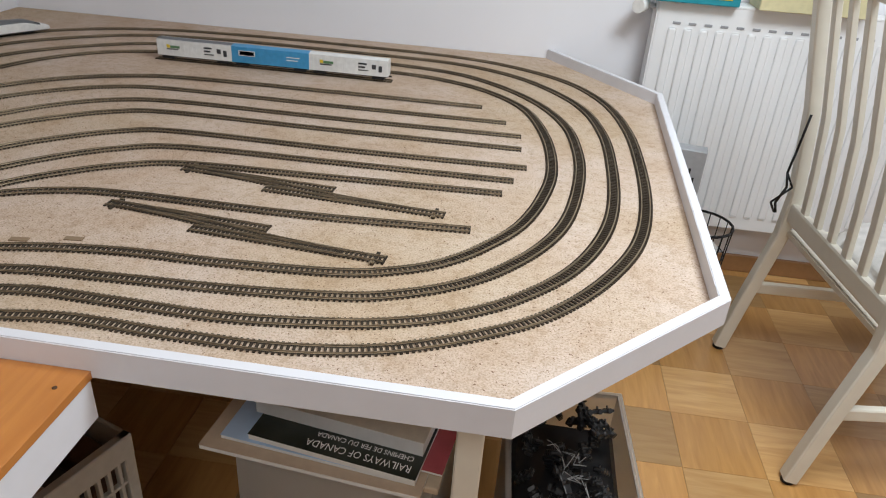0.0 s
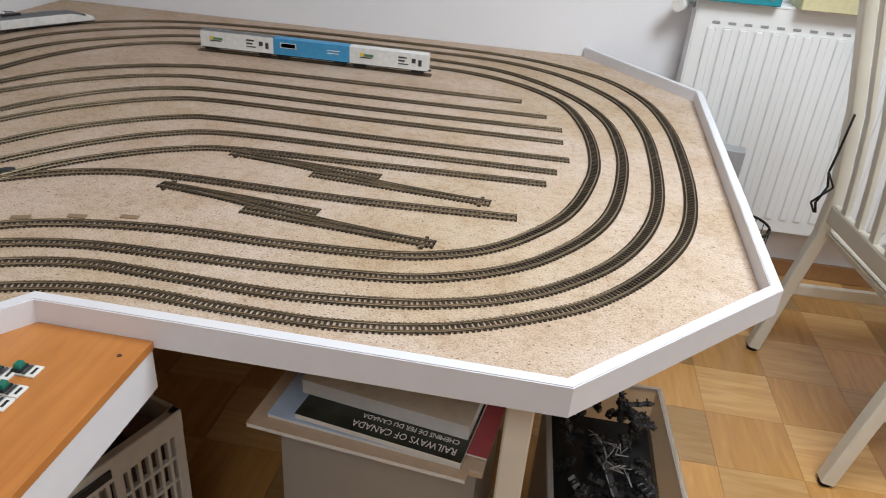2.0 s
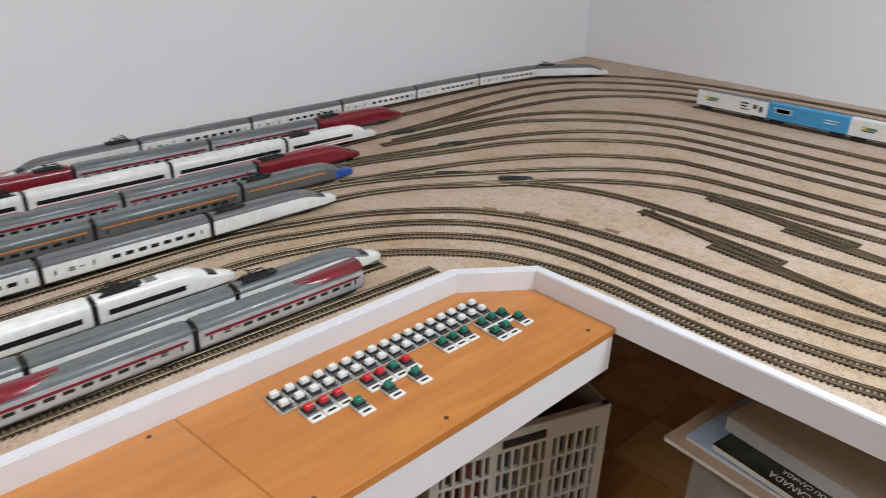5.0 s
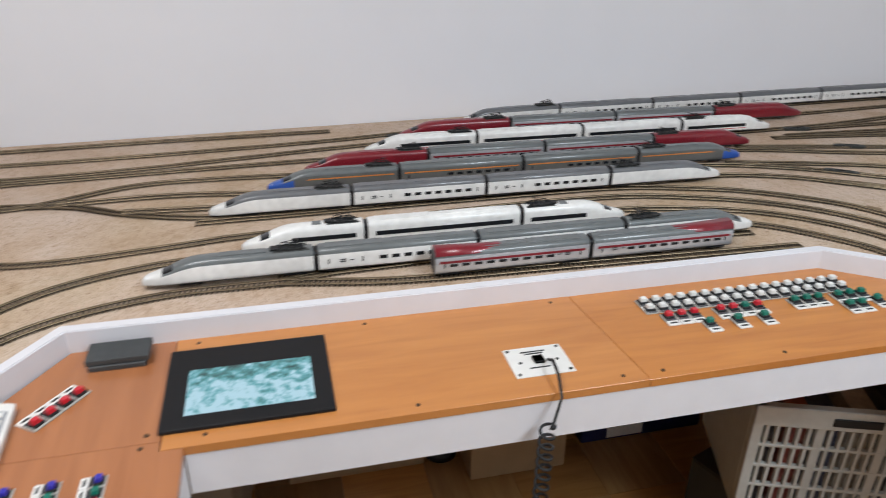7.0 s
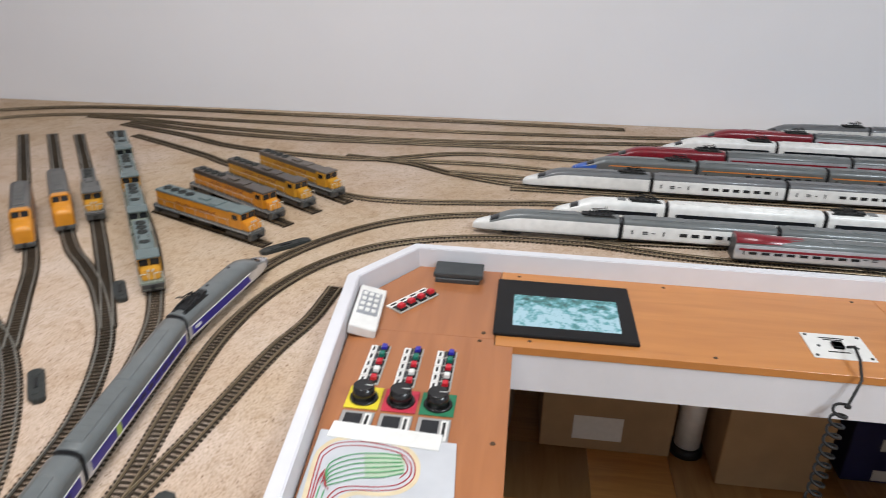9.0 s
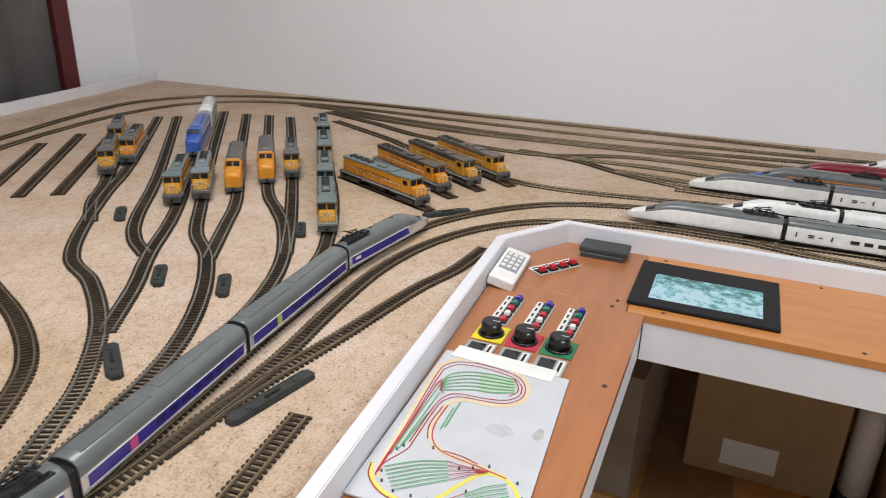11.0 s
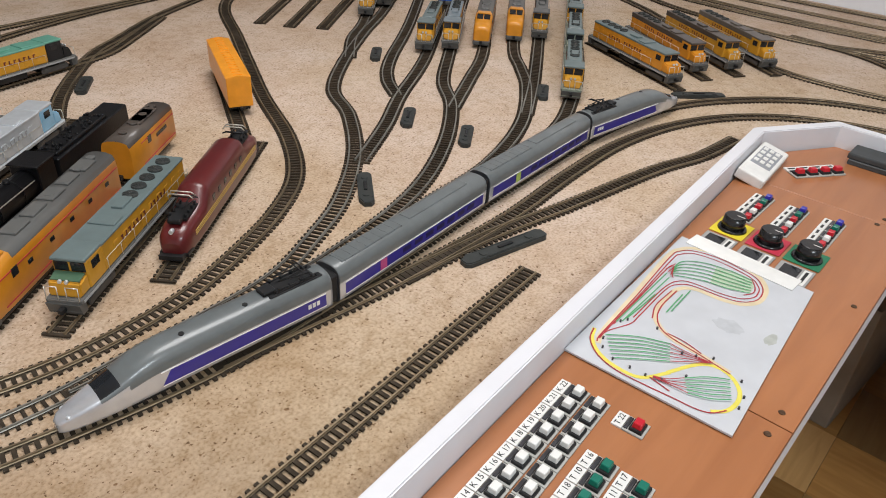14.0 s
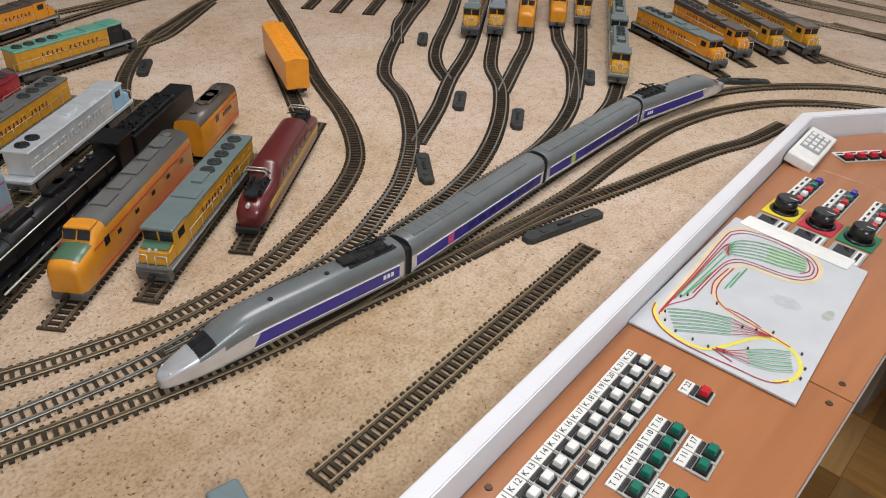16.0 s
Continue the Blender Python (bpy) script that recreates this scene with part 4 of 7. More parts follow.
def hood_loco(m, L, side, roof, label, front=None, fans=4, group="model locomotives", frame_mat=None, wide=False, nose_top=None, roof_low=0.0395):
    """A hood-type diesel: walkway, long hood, cab with windows, short nose, tank, fans, rails. Front at +x."""
    th = holder("model_locomotive", label, "model locomotive", m @ Matrix.Diagonal((1, 1.10, 1.25, 1)), group=group)
    front = front or side
    bm = bmesh.new()
    bevel_box(bm, -L / 2, L / 2, -0.0165, 0.0165, 0.0125, 0.0165, 0.0008)
    add_box(bm, -L / 2 - 0.001, -L / 2 + 0.002, -0.015, 0.015, 0.006, 0.016)
    add_box(bm, L / 2 - 0.002, L / 2 + 0.001, -0.015, 0.015, 0.006, 0.016)
    part("walkway", bm, frame_mat or (LOCO_G if side in (LOCO_Y, LOCO_O) else side), th)
    bm = bmesh.new()
    bevel_box(bm, -0.026, 0.026, -0.012, 0.012, 0.0035, 0.0125, 0.002, 2)
    part("fuel_tank", bm, BLACKP, th)
    hw = 0.0155 if wide else 0.0118
    x_cab = L / 2 - 0.052
    bm = bmesh.new()
    bevel_box(bm, -L / 2 + 0.012, x_cab, -hw, hw, 0.0165, 0.041, 0.0012)
    n = 9
    hood = part("long_hood", bm, side, th)
    bm = bmesh.new()
    bevel_box(bm, 0, 0.0085, -0.0005, 0.0005, 0.019, 0.0335, 0.0002)
    leaf = to_mesh("hood_door", bm, side)
    for k in range(n):
        x = -L / 2 + 0.02 + (x_cab + L / 2 - 0.03) * k / n
        for s in (-1, 1):
            put_part("hood_door", leaf, hood, pose(x, s * hw, 0))
    bm = bmesh.new()
    bevel_box(bm, -L / 2 + 0.011, x_cab + 0.001, -hw - 0.0005, hw + 0.0005, roof_low, 0.0425, 0.0008)
    bevel_box(bm, -0.012, 0.012, -0.006, 0.006, 0.042, 0.0448, 0.0006)
    bevel_box(bm, 0.026, 0.046, -hw * 0.85, hw * 0.85, 0.042, 0.0440, 0.0006)
    part("hood_roof", bm, roof, th)
    for k in range(fans):
        bm = bmesh.new()
        x = -L / 2 + 0.028 + k * 0.021
        add_cyl(bm, (x, 0, 0.042), (x, 0, 0.0442), 0.0082, 0.0078, 14)
        for j in range(4):
            a = j * math.pi / 4
            add_cyl(bm, (x - 0.0072 * math.cos(a), -0.0072 * math.sin(a), 0.0444), (x + 0.0072 * math.cos(a), 0.0072 * math.sin(a), 0.0444), 0.0004, n=4)
        part("roof_fan", bm, DARKG if roof is not SILVERP else BLACKP, th)
    bm = bmesh.new()
    bevel_box(bm, x_cab, L / 2 - 0.022, -0.0158, 0.0158, 0.0165, 0.0415, 0.0012)
    cab = part("cab", bm, front, th)
    bm = bmesh.new()
    bevel_box(bm, x_cab - 0.001, L / 2 - 0.0195, -0.0161, 0.0161, 0.0405, 0.0438, 0.0016, 2)
    part("cab_roof", bm, roof, cab)
    for s in (-1, 1):
        bm = bmesh.new()
        bevel_box(bm, L / 2 - 0.0225, L / 2 - 0.0214, s * 0.0076 - 0.0066, s * 0.0076 + 0.0066, 0.0312, 0.0398, 0.0004)
        part("windscreen", bm, GLASSY, cab)
        bm = bmesh.new()
        bevel_box(bm, x_cab + 0.008, x_cab + 0.022, s * 0.0159 - 0.0004, s * 0.0159 + 0.0004, 0.0305, 0.0380, 0.0003)
        part("side_window", bm, GLASSY, cab)
    bm = bmesh.new()
    b2 = bmesh.new()
    nw = 0.0150 if wide else 0.0125
    v = add_box(b2, L / 2 - 0.022, L / 2 - 0.006, -nw, nw, 0.0165, 0.0315)
    for q in v:
        if q.co.x > L / 2 - 0.007 and q.co.z < 0.02:
            q.co.x += 0.002
        if q.co.x > L / 2 - 0.007 and q.co.z > 0.03:
            q.co.z -= 0.003
            q.co.x -= 0.002
    bmesh.ops.bevel(b2, geom=b2.edges[:], offset=0.0016, segments=2, affect="EDGES")
    join(bm, b2)
    part("nose", bm, front, th)
    if nose_top:
        bm = bmesh.new()
        v = add_box(bm, L / 2 - 0.0205, L / 2 - 0.0095, -nw + 0.0016, nw - 0.0016, 0.0300, 0.0318)
        for q in v:
            if q.co.x > L / 2 - 0.010:
                q.co.z -= 0.0022
        part("nose_panel", bm, nose_top, th)
    for s in (-1, 1):
        bm = bmesh.new()
        v = add_box(bm, s * L / 2 - 0.003, s * L / 2 + 0.003, -0.0155, 0.0155, 0.0035, 0.0135)
        for q in v:
            if q.co.z < 0.01 and q.co.x * s > L / 2:
                q.co.x -= s * 0.003
        for y in (-0.0135, -0.0095, 0.0095, 0.0135):
            add_box(bm, s * (L / 2 - 0.006) - 0.003, s * (L / 2 - 0.006) + 0.003, y - 0.0016, y + 0.0016, 0.003, 0.0128)
        part("pilot", bm, PLOUGH, th)
    bm = bmesh.new()
    add_cyl(bm, (L / 2 - 0.008, -0.003, 0.0295), (L / 2 - 0.0055, -0.003, 0.0295), 0.0017, n=8)
    add_cyl(bm, (L / 2 - 0.008, 0.003, 0.0295), (L / 2 - 0.0055, 0.003, 0.0295), 0.0017, n=8)
    part("headlight", bm, SILVERP, th)
    for s in (-1, 1):
        bm = bmesh.new()
        y = s * 0.0162
        add_tube(bm, [(-L / 2 + 0.004, y, 0.0275), (x_cab - 0.002, y, 0.0275)], 0.00035, 4)
        for k in range(8):
            x = -L / 2 + 0.006 + k * (x_cab + L / 2 - 0.01) / 7
            add_tube(bm, [(x, y, 0.016), (x, y, 0.0275)], 0.00035, 4)
        part("handrail", bm, BRASSY, th)
    for s in (-1, 1):
        bm = bmesh.new()
        add_tube(bm, [(L / 2, s * 0.015, 0.016), (L / 2 - 0.001, s * 0.015, 0.0275), (L / 2 - 0.001, s * 0.004, 0.0275), (L / 2, s * 0.004, 0.016)], 0.00055, 4)
        part("front_rail", bm, BRASSY, th)
    for s in (-1, 1):
        bm = bmesh.new()
        add_box(bm, s * L / 2 + s * 0.001, s * L / 2 + s * 0.009, -0.0022, 0.0022, 0.0075, 0.011)
        part("coupler", bm, BLACKP, th)
        bm = bmesh.new()
        for k in range(12):
            x = -0.062 + k * 0.0085 + (0.008 if k > 4 else 0)
            add_box(bm, x, x + 0.0020, s * (hw + 0.0007) - 0.0002, s * (hw + 0.0007) + 0.0002, 0.0275, 0.0325)
            add_box(bm, x + 0.0020, x + 0.0042, s * (hw + 0.0007) - 0.0002, s * (hw + 0.0007) + 0.0002, 0.0275 + 0.0036 * (k % 2), 0.0289 + 0.0036 * (k % 2))
        part("lettering", bm, LETTER if side is not SILVERP else PLATE_GREY, th)
    for s in (-1, 1):
        bm = bmesh.new()
        add_box(bm, -L / 2 + 0.004, L / 2 - 0.004, s * 0.0166 - 0.0003, s * 0.0166 + 0.0003, 0.0128, 0.0150)
        part("sill_stripe", bm, PLATE_GREY, th)
    wheels_row(th, L)
    return th


def round_nose_loco(m, L, side, roof, label, stripe=RED_LINE, cab_front=True, H=0.047, green=None, group="model locomotives"):
    """A streamlined cab unit: full-width body with a rounded nose, portholes, roof gear. Front at +x."""
    th = holder("model_locomotive", label, "model locomotive", m @ Matrix.Diagonal((1, 1.10, 1.25, 1)), group=group)
    bm = bmesh.new()
    prof = ((0.92, 0.13), (1.0, 0.18), (1.0, 0.74), (0.97, 0.85), (0.84, 0.945), (0.45, 0.99), (0, 1.0))
    secs = [(-L / 2, 1, 1), (L / 2 - 0.062, 1, 1)] + ([(L / 2 - 0.058, 1, 1.0), (L / 2 - 0.041, 0.99, 0.98), (L / 2 - 0.034, 0.98, 0.79), (L / 2 - 0.018, 0.97, 0.755), (L / 2 - 0.009, 0.95, 0.73), (L / 2 - 0.004, 0.90, 0.70), (L / 2 - 0.001, 0.83, 0.65), (L / 2, 0.74, 0.58)] if cab_front else [(L / 2, 1, 1)])
    rings = []
    for x, w, h in secs:
        half = [(0.0168 * w * a, H * b * (h if b > 0.2 else 1)) for a, b in prof]
        rings.append([bm.verts.new((x, y, z)) for y, z in half + [(-y, z) for y, z in half[-2::-1]]])
    n = len(rings[0])
    for i in range(len(rings) - 1):
        for k in range(n - 1):
            f = bm.faces.new((rings[i][k], rings[i + 1][k], rings[i + 1][k + 1], rings[i][k + 1]))
            kk = min(k, n - 2 - k)
            f.smooth = True
            f.material_index = 1 if kk >= 3 and (secs[i][0] < L / 2 - 0.06 or not cab_front) else 2 if cab_front and kk >= 4 and L / 2 - 0.035 < secs[i][0] < L / 2 - 0.01 else 0
    bm.faces.new(rings[0])
    bm.faces.new(rings[-1])
    part("body", bm, [side, roof, green or side, GLASSY], th)
    for s in (-1, 1):
        bm = bmesh.new()
        for k in range(5):
            x = -L / 2 + 0.03 + k * (L - 0.11) / 4
            bevel_box(bm, x - 0.004, x + 0.004, s * 0.0169 - 0.0004, s * 0.0169 + 0.0004, 0.0265, 0.0305, 0.0003)
        bevel_box(bm, L / 2 - 0.060, L / 2 - 0.050, s * 0.0169 - 0.0004, s * 0.0169 + 0.0004, 0.028, 0.036, 0.0003)
        part("side_window", bm, GLASSY, th)
        bm = bmesh.new()
        add_box(bm, -L / 2 + 0.002, L / 2 - 0.03, s * 0.0170 - 0.0002, s * 0.0170 + 0.0002, 0.0345, 0.0355)
        add_box(bm, -L / 2 + 0.002, L / 2 - 0.03, s * 0.0170 - 0.0002, s * 0.0170 + 0.0002, 0.0115, 0.0125)
        part("stripe", bm, stripe, th)
    bm = bmesh.new()
    for k in range(5):
        x = -L / 2 + 0.025 + k * (L - 0.10) / 5
        bevel_box(bm, x, x + 0.027, -0.0085 + 0.0015 * (k % 2), 0.0085 - 0.0015 * (k % 2), H - 0.001, H + 0.0016, 0.0006)
    for k in range(4):
        x = -L / 2 + 0.02 + k * 0.03
        add_cyl(bm, (x, 0, H), (x, 0, H + 0.0021), 0.0050, n=12)
    part("roof_equipment", bm, roof, th)
    bm = bmesh.new()
    add_box(bm, -L / 2 + 0.006, L / 2 - 0.012, -0.014, 0.014, 0.0045, 0.0075)
    add_box(bm, L / 2 - 0.006, L / 2 + 0.006, -0.0025, 0.0025, 0.006, 0.010)
    part("underframe", bm, BLACKP, th)
    if cab_front:
        bm = bmesh.new()
        add_cyl(bm, (L / 2 - 0.007, 0, 0.0285), (L / 2 - 0.0015, 0, 0.0275), 0.0030, n=12)
        part("headlight", bm, SILVERP, th)
        for s in (-1, 1):
            bm = bmesh.new()
            bevel_box(bm, -0.0042, 0.0042, -0.0058, 0.0058, -0.0006, 0.0008, 0.0004)
            pane = part("windscreen", bm, GLASSY, th)
            pane.matrix_basis = pose(L / 2 - 0.0373, s * 0.0066, H * 0.888, 0, 52, 0)
        bm = bmesh.new()
        bevel_box(bm, L / 2 - 0.056, L / 2 - 0.0385, -0.0125, 0.0125, H * 0.965, H * 1.012, 0.0012, 2)
        part("cab_visor", bm, side, th)
        bm = bmesh.new()
        bevel_box(bm, L / 2 - 0.022, L / 2 + 0.001, -0.0158, 0.0158, 0.002, 0.0105, 0.0025, 2)
        part("pilot", bm, PLOUGH, th)
    wheels_row(th, L)
    return th


def line_pose(a, b, frac=0.5):
    """The pose on the rails midway between two plan points, facing the second."""
    x, y = a[0] + (b[0] - a[0]) * frac, a[1] + (b[1] - a[1]) * frac
    return pose(x, y, RAILTOP, 0, 0, math.degrees(math.atan2(b[1] - a[1], b[0] - a[0])))


def spur(a, b, back=0.03, ahead=0.015):
    d = (Vector(b) - Vector(a)).normalized()
    p, q = Vector(a) - d * back, Vector(b) + d * ahead
    track("spur%d" % len(TRACKS), [p, (p + q) / 2, q], "short dark-sleepered display track under a model locomotive", singles=False)


UP = "yellow and grey model diesel locomotive with fine handrails"
# display row beside the camera: near tracks first
spur((-0.045, -1.288), (0.197, -1.100))
gg = line_pose((-0.043, -1.287), (0.193, -1.104))
spur((0.083, -1.258), (0.312, -1.090))
hood_loco(line_pose((0.093, -1.251), (0.306, -1.096)), 0.262, LOCO_Y, LOCO_TEAL, "yellow model diesel locomotive with grey-green roof and round fans", wide=True, fans=5, nose_top=paint("nose_green", (0.06, 0.13, 0.075), 0.5))
spur((0.09, -1.348), (0.396, -1.112))
round_nose_loco(line_pose((0.157, -1.297), (0.388, -1.118)), 0.272, LOCO_O, LOCO_G, "orange-yellow streamlined model locomotive with grey roof", green=paint("nose_green", (0.06, 0.13, 0.075), 0.5), H=0.05)
box = line_pose((0.02, -1.402), (0.145, -1.306))
round_nose_loco(box, 0.135, LOCO_O, BROWN_ROOF, "orange-yellow model tender with dark grey roof", cab_front=False, H=0.047)
spur((0.05, -1.47), (0.47, -1.14))


# tuscan red electric with two pantographs
def electric_loco(m, L):
    th = holder("model_locomotive", "wine-red streamlined model electric locomotive with gold pinstripes", "model locomotive", m @ Matrix.Diagonal((1, 1.10, 1.25, 1)), group="model locomotives")
    bm = bmesh.new()
    prof = ((0.94, 0.12), (1.0, 0.2), (1.0, 0.70), (0.94, 0.85), (0.78, 0.94), (0.42, 0.985), (0, 1.0))
    secs = [(-L / 2, 0.55, 0.40), (-L / 2 + 0.006, 0.80, 0.56), (-L / 2 + 0.022, 0.93, 0.64), (-L / 2 + 0.062, 1, 0.70), (-L / 2 + 0.072, 1, 0.98), (-L / 2 + 0.080, 1, 1)]
    secs = secs + [(-x, w, h) for x, w, h in secs[::-1]]
    rings = []
    for x, w, h in secs:
        half = [(0.0168 * w * a, 0.046 * b * (h if b > 0.2 else 1)) for a, b in prof]
        rings.append([bm.verts.new((x, y, z)) for y, z in half + [(-y, z) for y, z in half[-2::-1]]])
    n = len(rings[0])
    for a, b in zip(rings, rings[1:]):
        for k in range(n - 1):
            bm.faces.new((a[k], b[k], b[k + 1], a[k + 1])).smooth = True
    bm.faces.new(rings[0])
    bm.faces.new(rings[-1])
    part("body", bm, GG_RED, th)
    for s in (-1, 1):
        for z in (0.0165, 0.0185, 0.0205):
            bm = bmesh.new()
            add_box(bm, -L / 2 + 0.025, L / 2 - 0.025, s * 0.0170 - 0.0003, s * 0.0170 + 0.0003, z, z + 0.0006)
            part("pinstripe", bm, GOLD, th)
        for k in range(6):
            bm = bmesh.new()
            x = -0.05 + k * 0.02
            bevel_box(bm, x - 0.004, x + 0.004, s * 0.0168 - 0.0005, s * 0.0168 + 0.0005, 0.025, 0.031, 0.0004)
            part("side_window", bm, GLASSY, th)
    bm = bmesh.new()
    add_box(bm, -L / 2 + 0.004, L / 2 - 0.004, -0.0145, 0.0145, 0.004, 0.0075)
    part("underframe", bm, BLACKP, th)
    for s in (-1, 1):
        put_part("pantograph", PANTO, th, pose(s * (L / 2 - 0.042), 0, 0.0305, 0, 0, 0 if s > 0 else 180) @ Matrix.Diagonal((0.8, 0.95, 1.0, 1)))
        bm = bmesh.new()
        add_tube(bm, [(s * (L / 2 - 0.045) - 0.003, -0.013, 0.046), (s * (L / 2 - 0.045), -0.010, 0.050), (s * (L / 2 - 0.045), 0.010, 0.050), (s * (L / 2 - 0.045) - 0.003, 0.013, 0.046)], 0.0007, 5)
        add_tube(bm, [(s * (L / 2 - 0.045) + 0.005, -0.013, 0.046), (s * (L / 2 - 0.045) + 0.006, -0.010, 0.0495), (s * (L / 2 - 0.045) + 0.006, 0.010, 0.0495), (s * (L / 2 - 0.045) + 0.005, 0.013, 0.046)], 0.0007, 5)
        part("contact_bow", bm, BRASSY, th)
        bm = bmesh.new()
        add_box(bm, s * L / 2 - 0.006, s * L / 2 + 0.006, -0.012, 0.012, 0.004, 0.0085)
        part("pilot", bm, BLACKP, th)
        bm = bmesh.new()
        add_cyl(bm, (s * (L / 2 - 0.010), 0, 0.0275), (s * (L / 2 - 0.004), 0, 0.0275), 0.0022, n=10)
        part("headlight", bm, SILVERP, th)
    wheels_row(th, L)


electric_loco(gg, 0.275)


def steam_loco(m, L):
    """A long black steam engine with tender; front at +x."""
    th = holder("model_locomotive", "long black model steam locomotive with tender", "model locomotive", m @ Matrix.Diagonal((1, 1.10, 1.25, 1)), group="model locomotives")
    bm = bmesh.new()
    add_cyl(bm, (-0.03, 0, 0.030), (L / 2 - 0.012, 0, 0.030), 0.0135, 0.0125, 20)
    add_cyl(bm, (L / 2 - 0.012, 0, 0.030), (L / 2 - 0.006, 0, 0.030), 0.0105, 0.009, 20)
    part("boiler", bm, STEAM, th)
    for x, r, h in ((L / 2 - 0.03, 0.005, 0.0065), (0.07, 0.0075, 0.005), (0.03, 0.006, 0.005), (0.005, 0.004, 0.004)):
        bm = bmesh.new()
        add_cyl(bm, (x, 0, 0.041), (x, 0, 0.0425 + h), r, r * 0.85, 14)
        part("dome", bm, STEAM, th)
    for k in range(5):
        bm = bmesh.new()
        x = 0.0 + k * (L / 2 - 0.03) / 5
        add_cyl(bm, (x, 0, 0.030), (x + 0.0012, 0, 0.030), 0.0139, n=20)
        part("boiler_band", bm, STEAM, th)
    bm = bmesh.new()
    bevel_box(bm, -0.062, -0.028, -0.0155, 0.0155, 0.014, 0.047, 0.0012)
    part("cab", bm, STEAM, th)
    bm = bmesh.new()
    bevel_box(bm, -0.066, -0.025, -0.017, 0.017, 0.0465, 0.0485, 0.0008)
    part("cab_roof", bm, STEAM, th)
    bm = bmesh.new()
    bevel_box(bm, -L / 2, -0.070, -0.0155, 0.0155, 0.012, 0.040, 0.0015)
    bevel_box(bm, -L / 2 + 0.05, -0.076, -0.0125, 0.0125, 0.039, 0.0445, 0.0015)
    rnd = random.Random(4)
    for k in range(60):
        x, y = rnd.uniform(-L / 2 + 0.055, -0.08), rnd.uniform(-0.010, 0.010)
        bevel_box(bm, x - 0.0018, x + 0.0018, y - 0.0018, y + 0.0018, 0.043, 0.0455 + rnd.uniform(0, 0.002), 0.0007)
    part("tender", bm, STEAM, th)
    for x0, x1, w in ((0.045, 0.095, 0.0058), (0.125, 0.165, 0.0052), (0.19, 0.205, 0.004)):
        bm = bmesh.new()
        bevel_box(bm, x0, x1, -w, w, 0.040, 0.0475, 0.0018, 3)
        part("sand_dome", bm, STEAM, th)
    bm = bmesh.new()
    add_cyl(bm, (L / 2 - 0.030, 0, 0.030), (L / 2 - 0.0115, 0, 0.030), 0.0138, 0.0132, 24)
    add_cyl(bm, (L / 2 - 0.0115, 0, 0.030), (L / 2 - 0.0055, 0, 0.030), 0.0110, 0.0092, 24)
    part("smokebox", bm, LOCO_G, th)
    bm = bmesh.new()
    bevel_box(bm, -0.03, L / 2, -0.0155, 0.0155, 0.0145, 0.0168, 0.0006)
    add_box(bm, L / 2 - 0.004, L / 2 + 0.004, -0.014, 0.014, 0.004, 0.015)
    for s in (-1, 1):
        add_cyl(bm, (L / 2 - 0.035, s * 0.0135, 0.0105), (L / 2 - 0.012, s * 0.0135, 0.0105), 0.005, n=10)
        add_cyl(bm, (0.02, s * 0.0135, 0.0105), (0.042, s * 0.0135, 0.0105), 0.005, n=10)
    part("running_board", bm, STEAM, th)
    for s in (-1, 1):
        for k in range(8):
            bm = bmesh.new()
            x = -0.01 + k * (L / 2 - 0.02) / 8
            add_cyl(bm, (x, s * 0.009, 0.0095), (x, s * 0.0118, 0.0095), 0.0088, n=14)
            part("driving_wheel", bm, STEAM, th)
        bm = bmesh.new()
        add_tube(bm, [(-0.01, s * 0.0128, 0.0085), (L / 2 - 0.03, s * 0.0128, 0.0085)], 0.0011, 5)
        part("side_rod", bm, BRASSY, th)
        bm = bmesh.new()
        add_tube(bm, [(-0.02, s * 0.0142, 0.037), (L / 2 - 0.015, s * 0.0138, 0.037)], 0.0006, 5)
        part("handrail", bm, BRASSY, th)
    for k in range(3):
        put_part("bogie", BOGIE, th, pose(-L / 2 + 0.03 + k * 0.045, 0, 0))
    return th


steam_loco(line_pose((0.06, -1.455), (0.47, -1.145)), 0.50)
spur((0.11, -1.535), (0.50, -1.235))
hood_loco(line_pose((0.335, -1.365), (0.125, -1.525)), 0.262, SILVERP, SILVERP, "silver and pale blue model diesel locomotive", front=SKY_BLUE, wide=True, frame_mat=SILVERP, fans=2)
round_nose_loco(line_pose((0.36, -1.345), (0.56, -1.19)), 0.24, SKY_BLUE, SKY_BLUE, "pale blue streamlined model locomotive")
spur((0.165, -1.60), (0.55, -1.305))
hood_loco(line_pose((0.178, -1.590), (0.395, -1.424)), 0.268, LOCO_Y, LOCO_G, "yellow and grey model diesel locomotive with striped emblem", wide=True)
spur((0.21, -1.655), (0.55, -1.40))
hood_loco(line_pose((0.225, -1.645), (0.42, -1.495)), 0.24, paint("bright_red", (0.36, 0.02, 0.03), 0.35), T_RED, "red model diesel locomotive", wide=True)
spur((0.36, -1.70), (-0.03, -1.79))
hood_loco(line_pose((0.205, -1.735), (-0.012, -1.785)), 0.235, LOCO_Y, LOCO_GREEN, "yellow model diesel locomotive with mint green roof", front=BLACKP, wide=True)
track("far1", [(0.6, -1.80), (0.3, -1.90), (0.145, -1.955), (-0.022, -2.03), (-0.222, -2.09), (-0.45, -2.125)])
track("far2", [(-0.03, -1.79), (-0.10, -1.815), (-0.18, -1.875), (-0.295, -1.97)])
track("far3", [(-0.47, -2.068), (-0.295, -1.981), (-0.15, -1.88), (-0.086, -1.835), (-0.012, -1.755), (0.068, -1.645), (0.128, -1.523)])
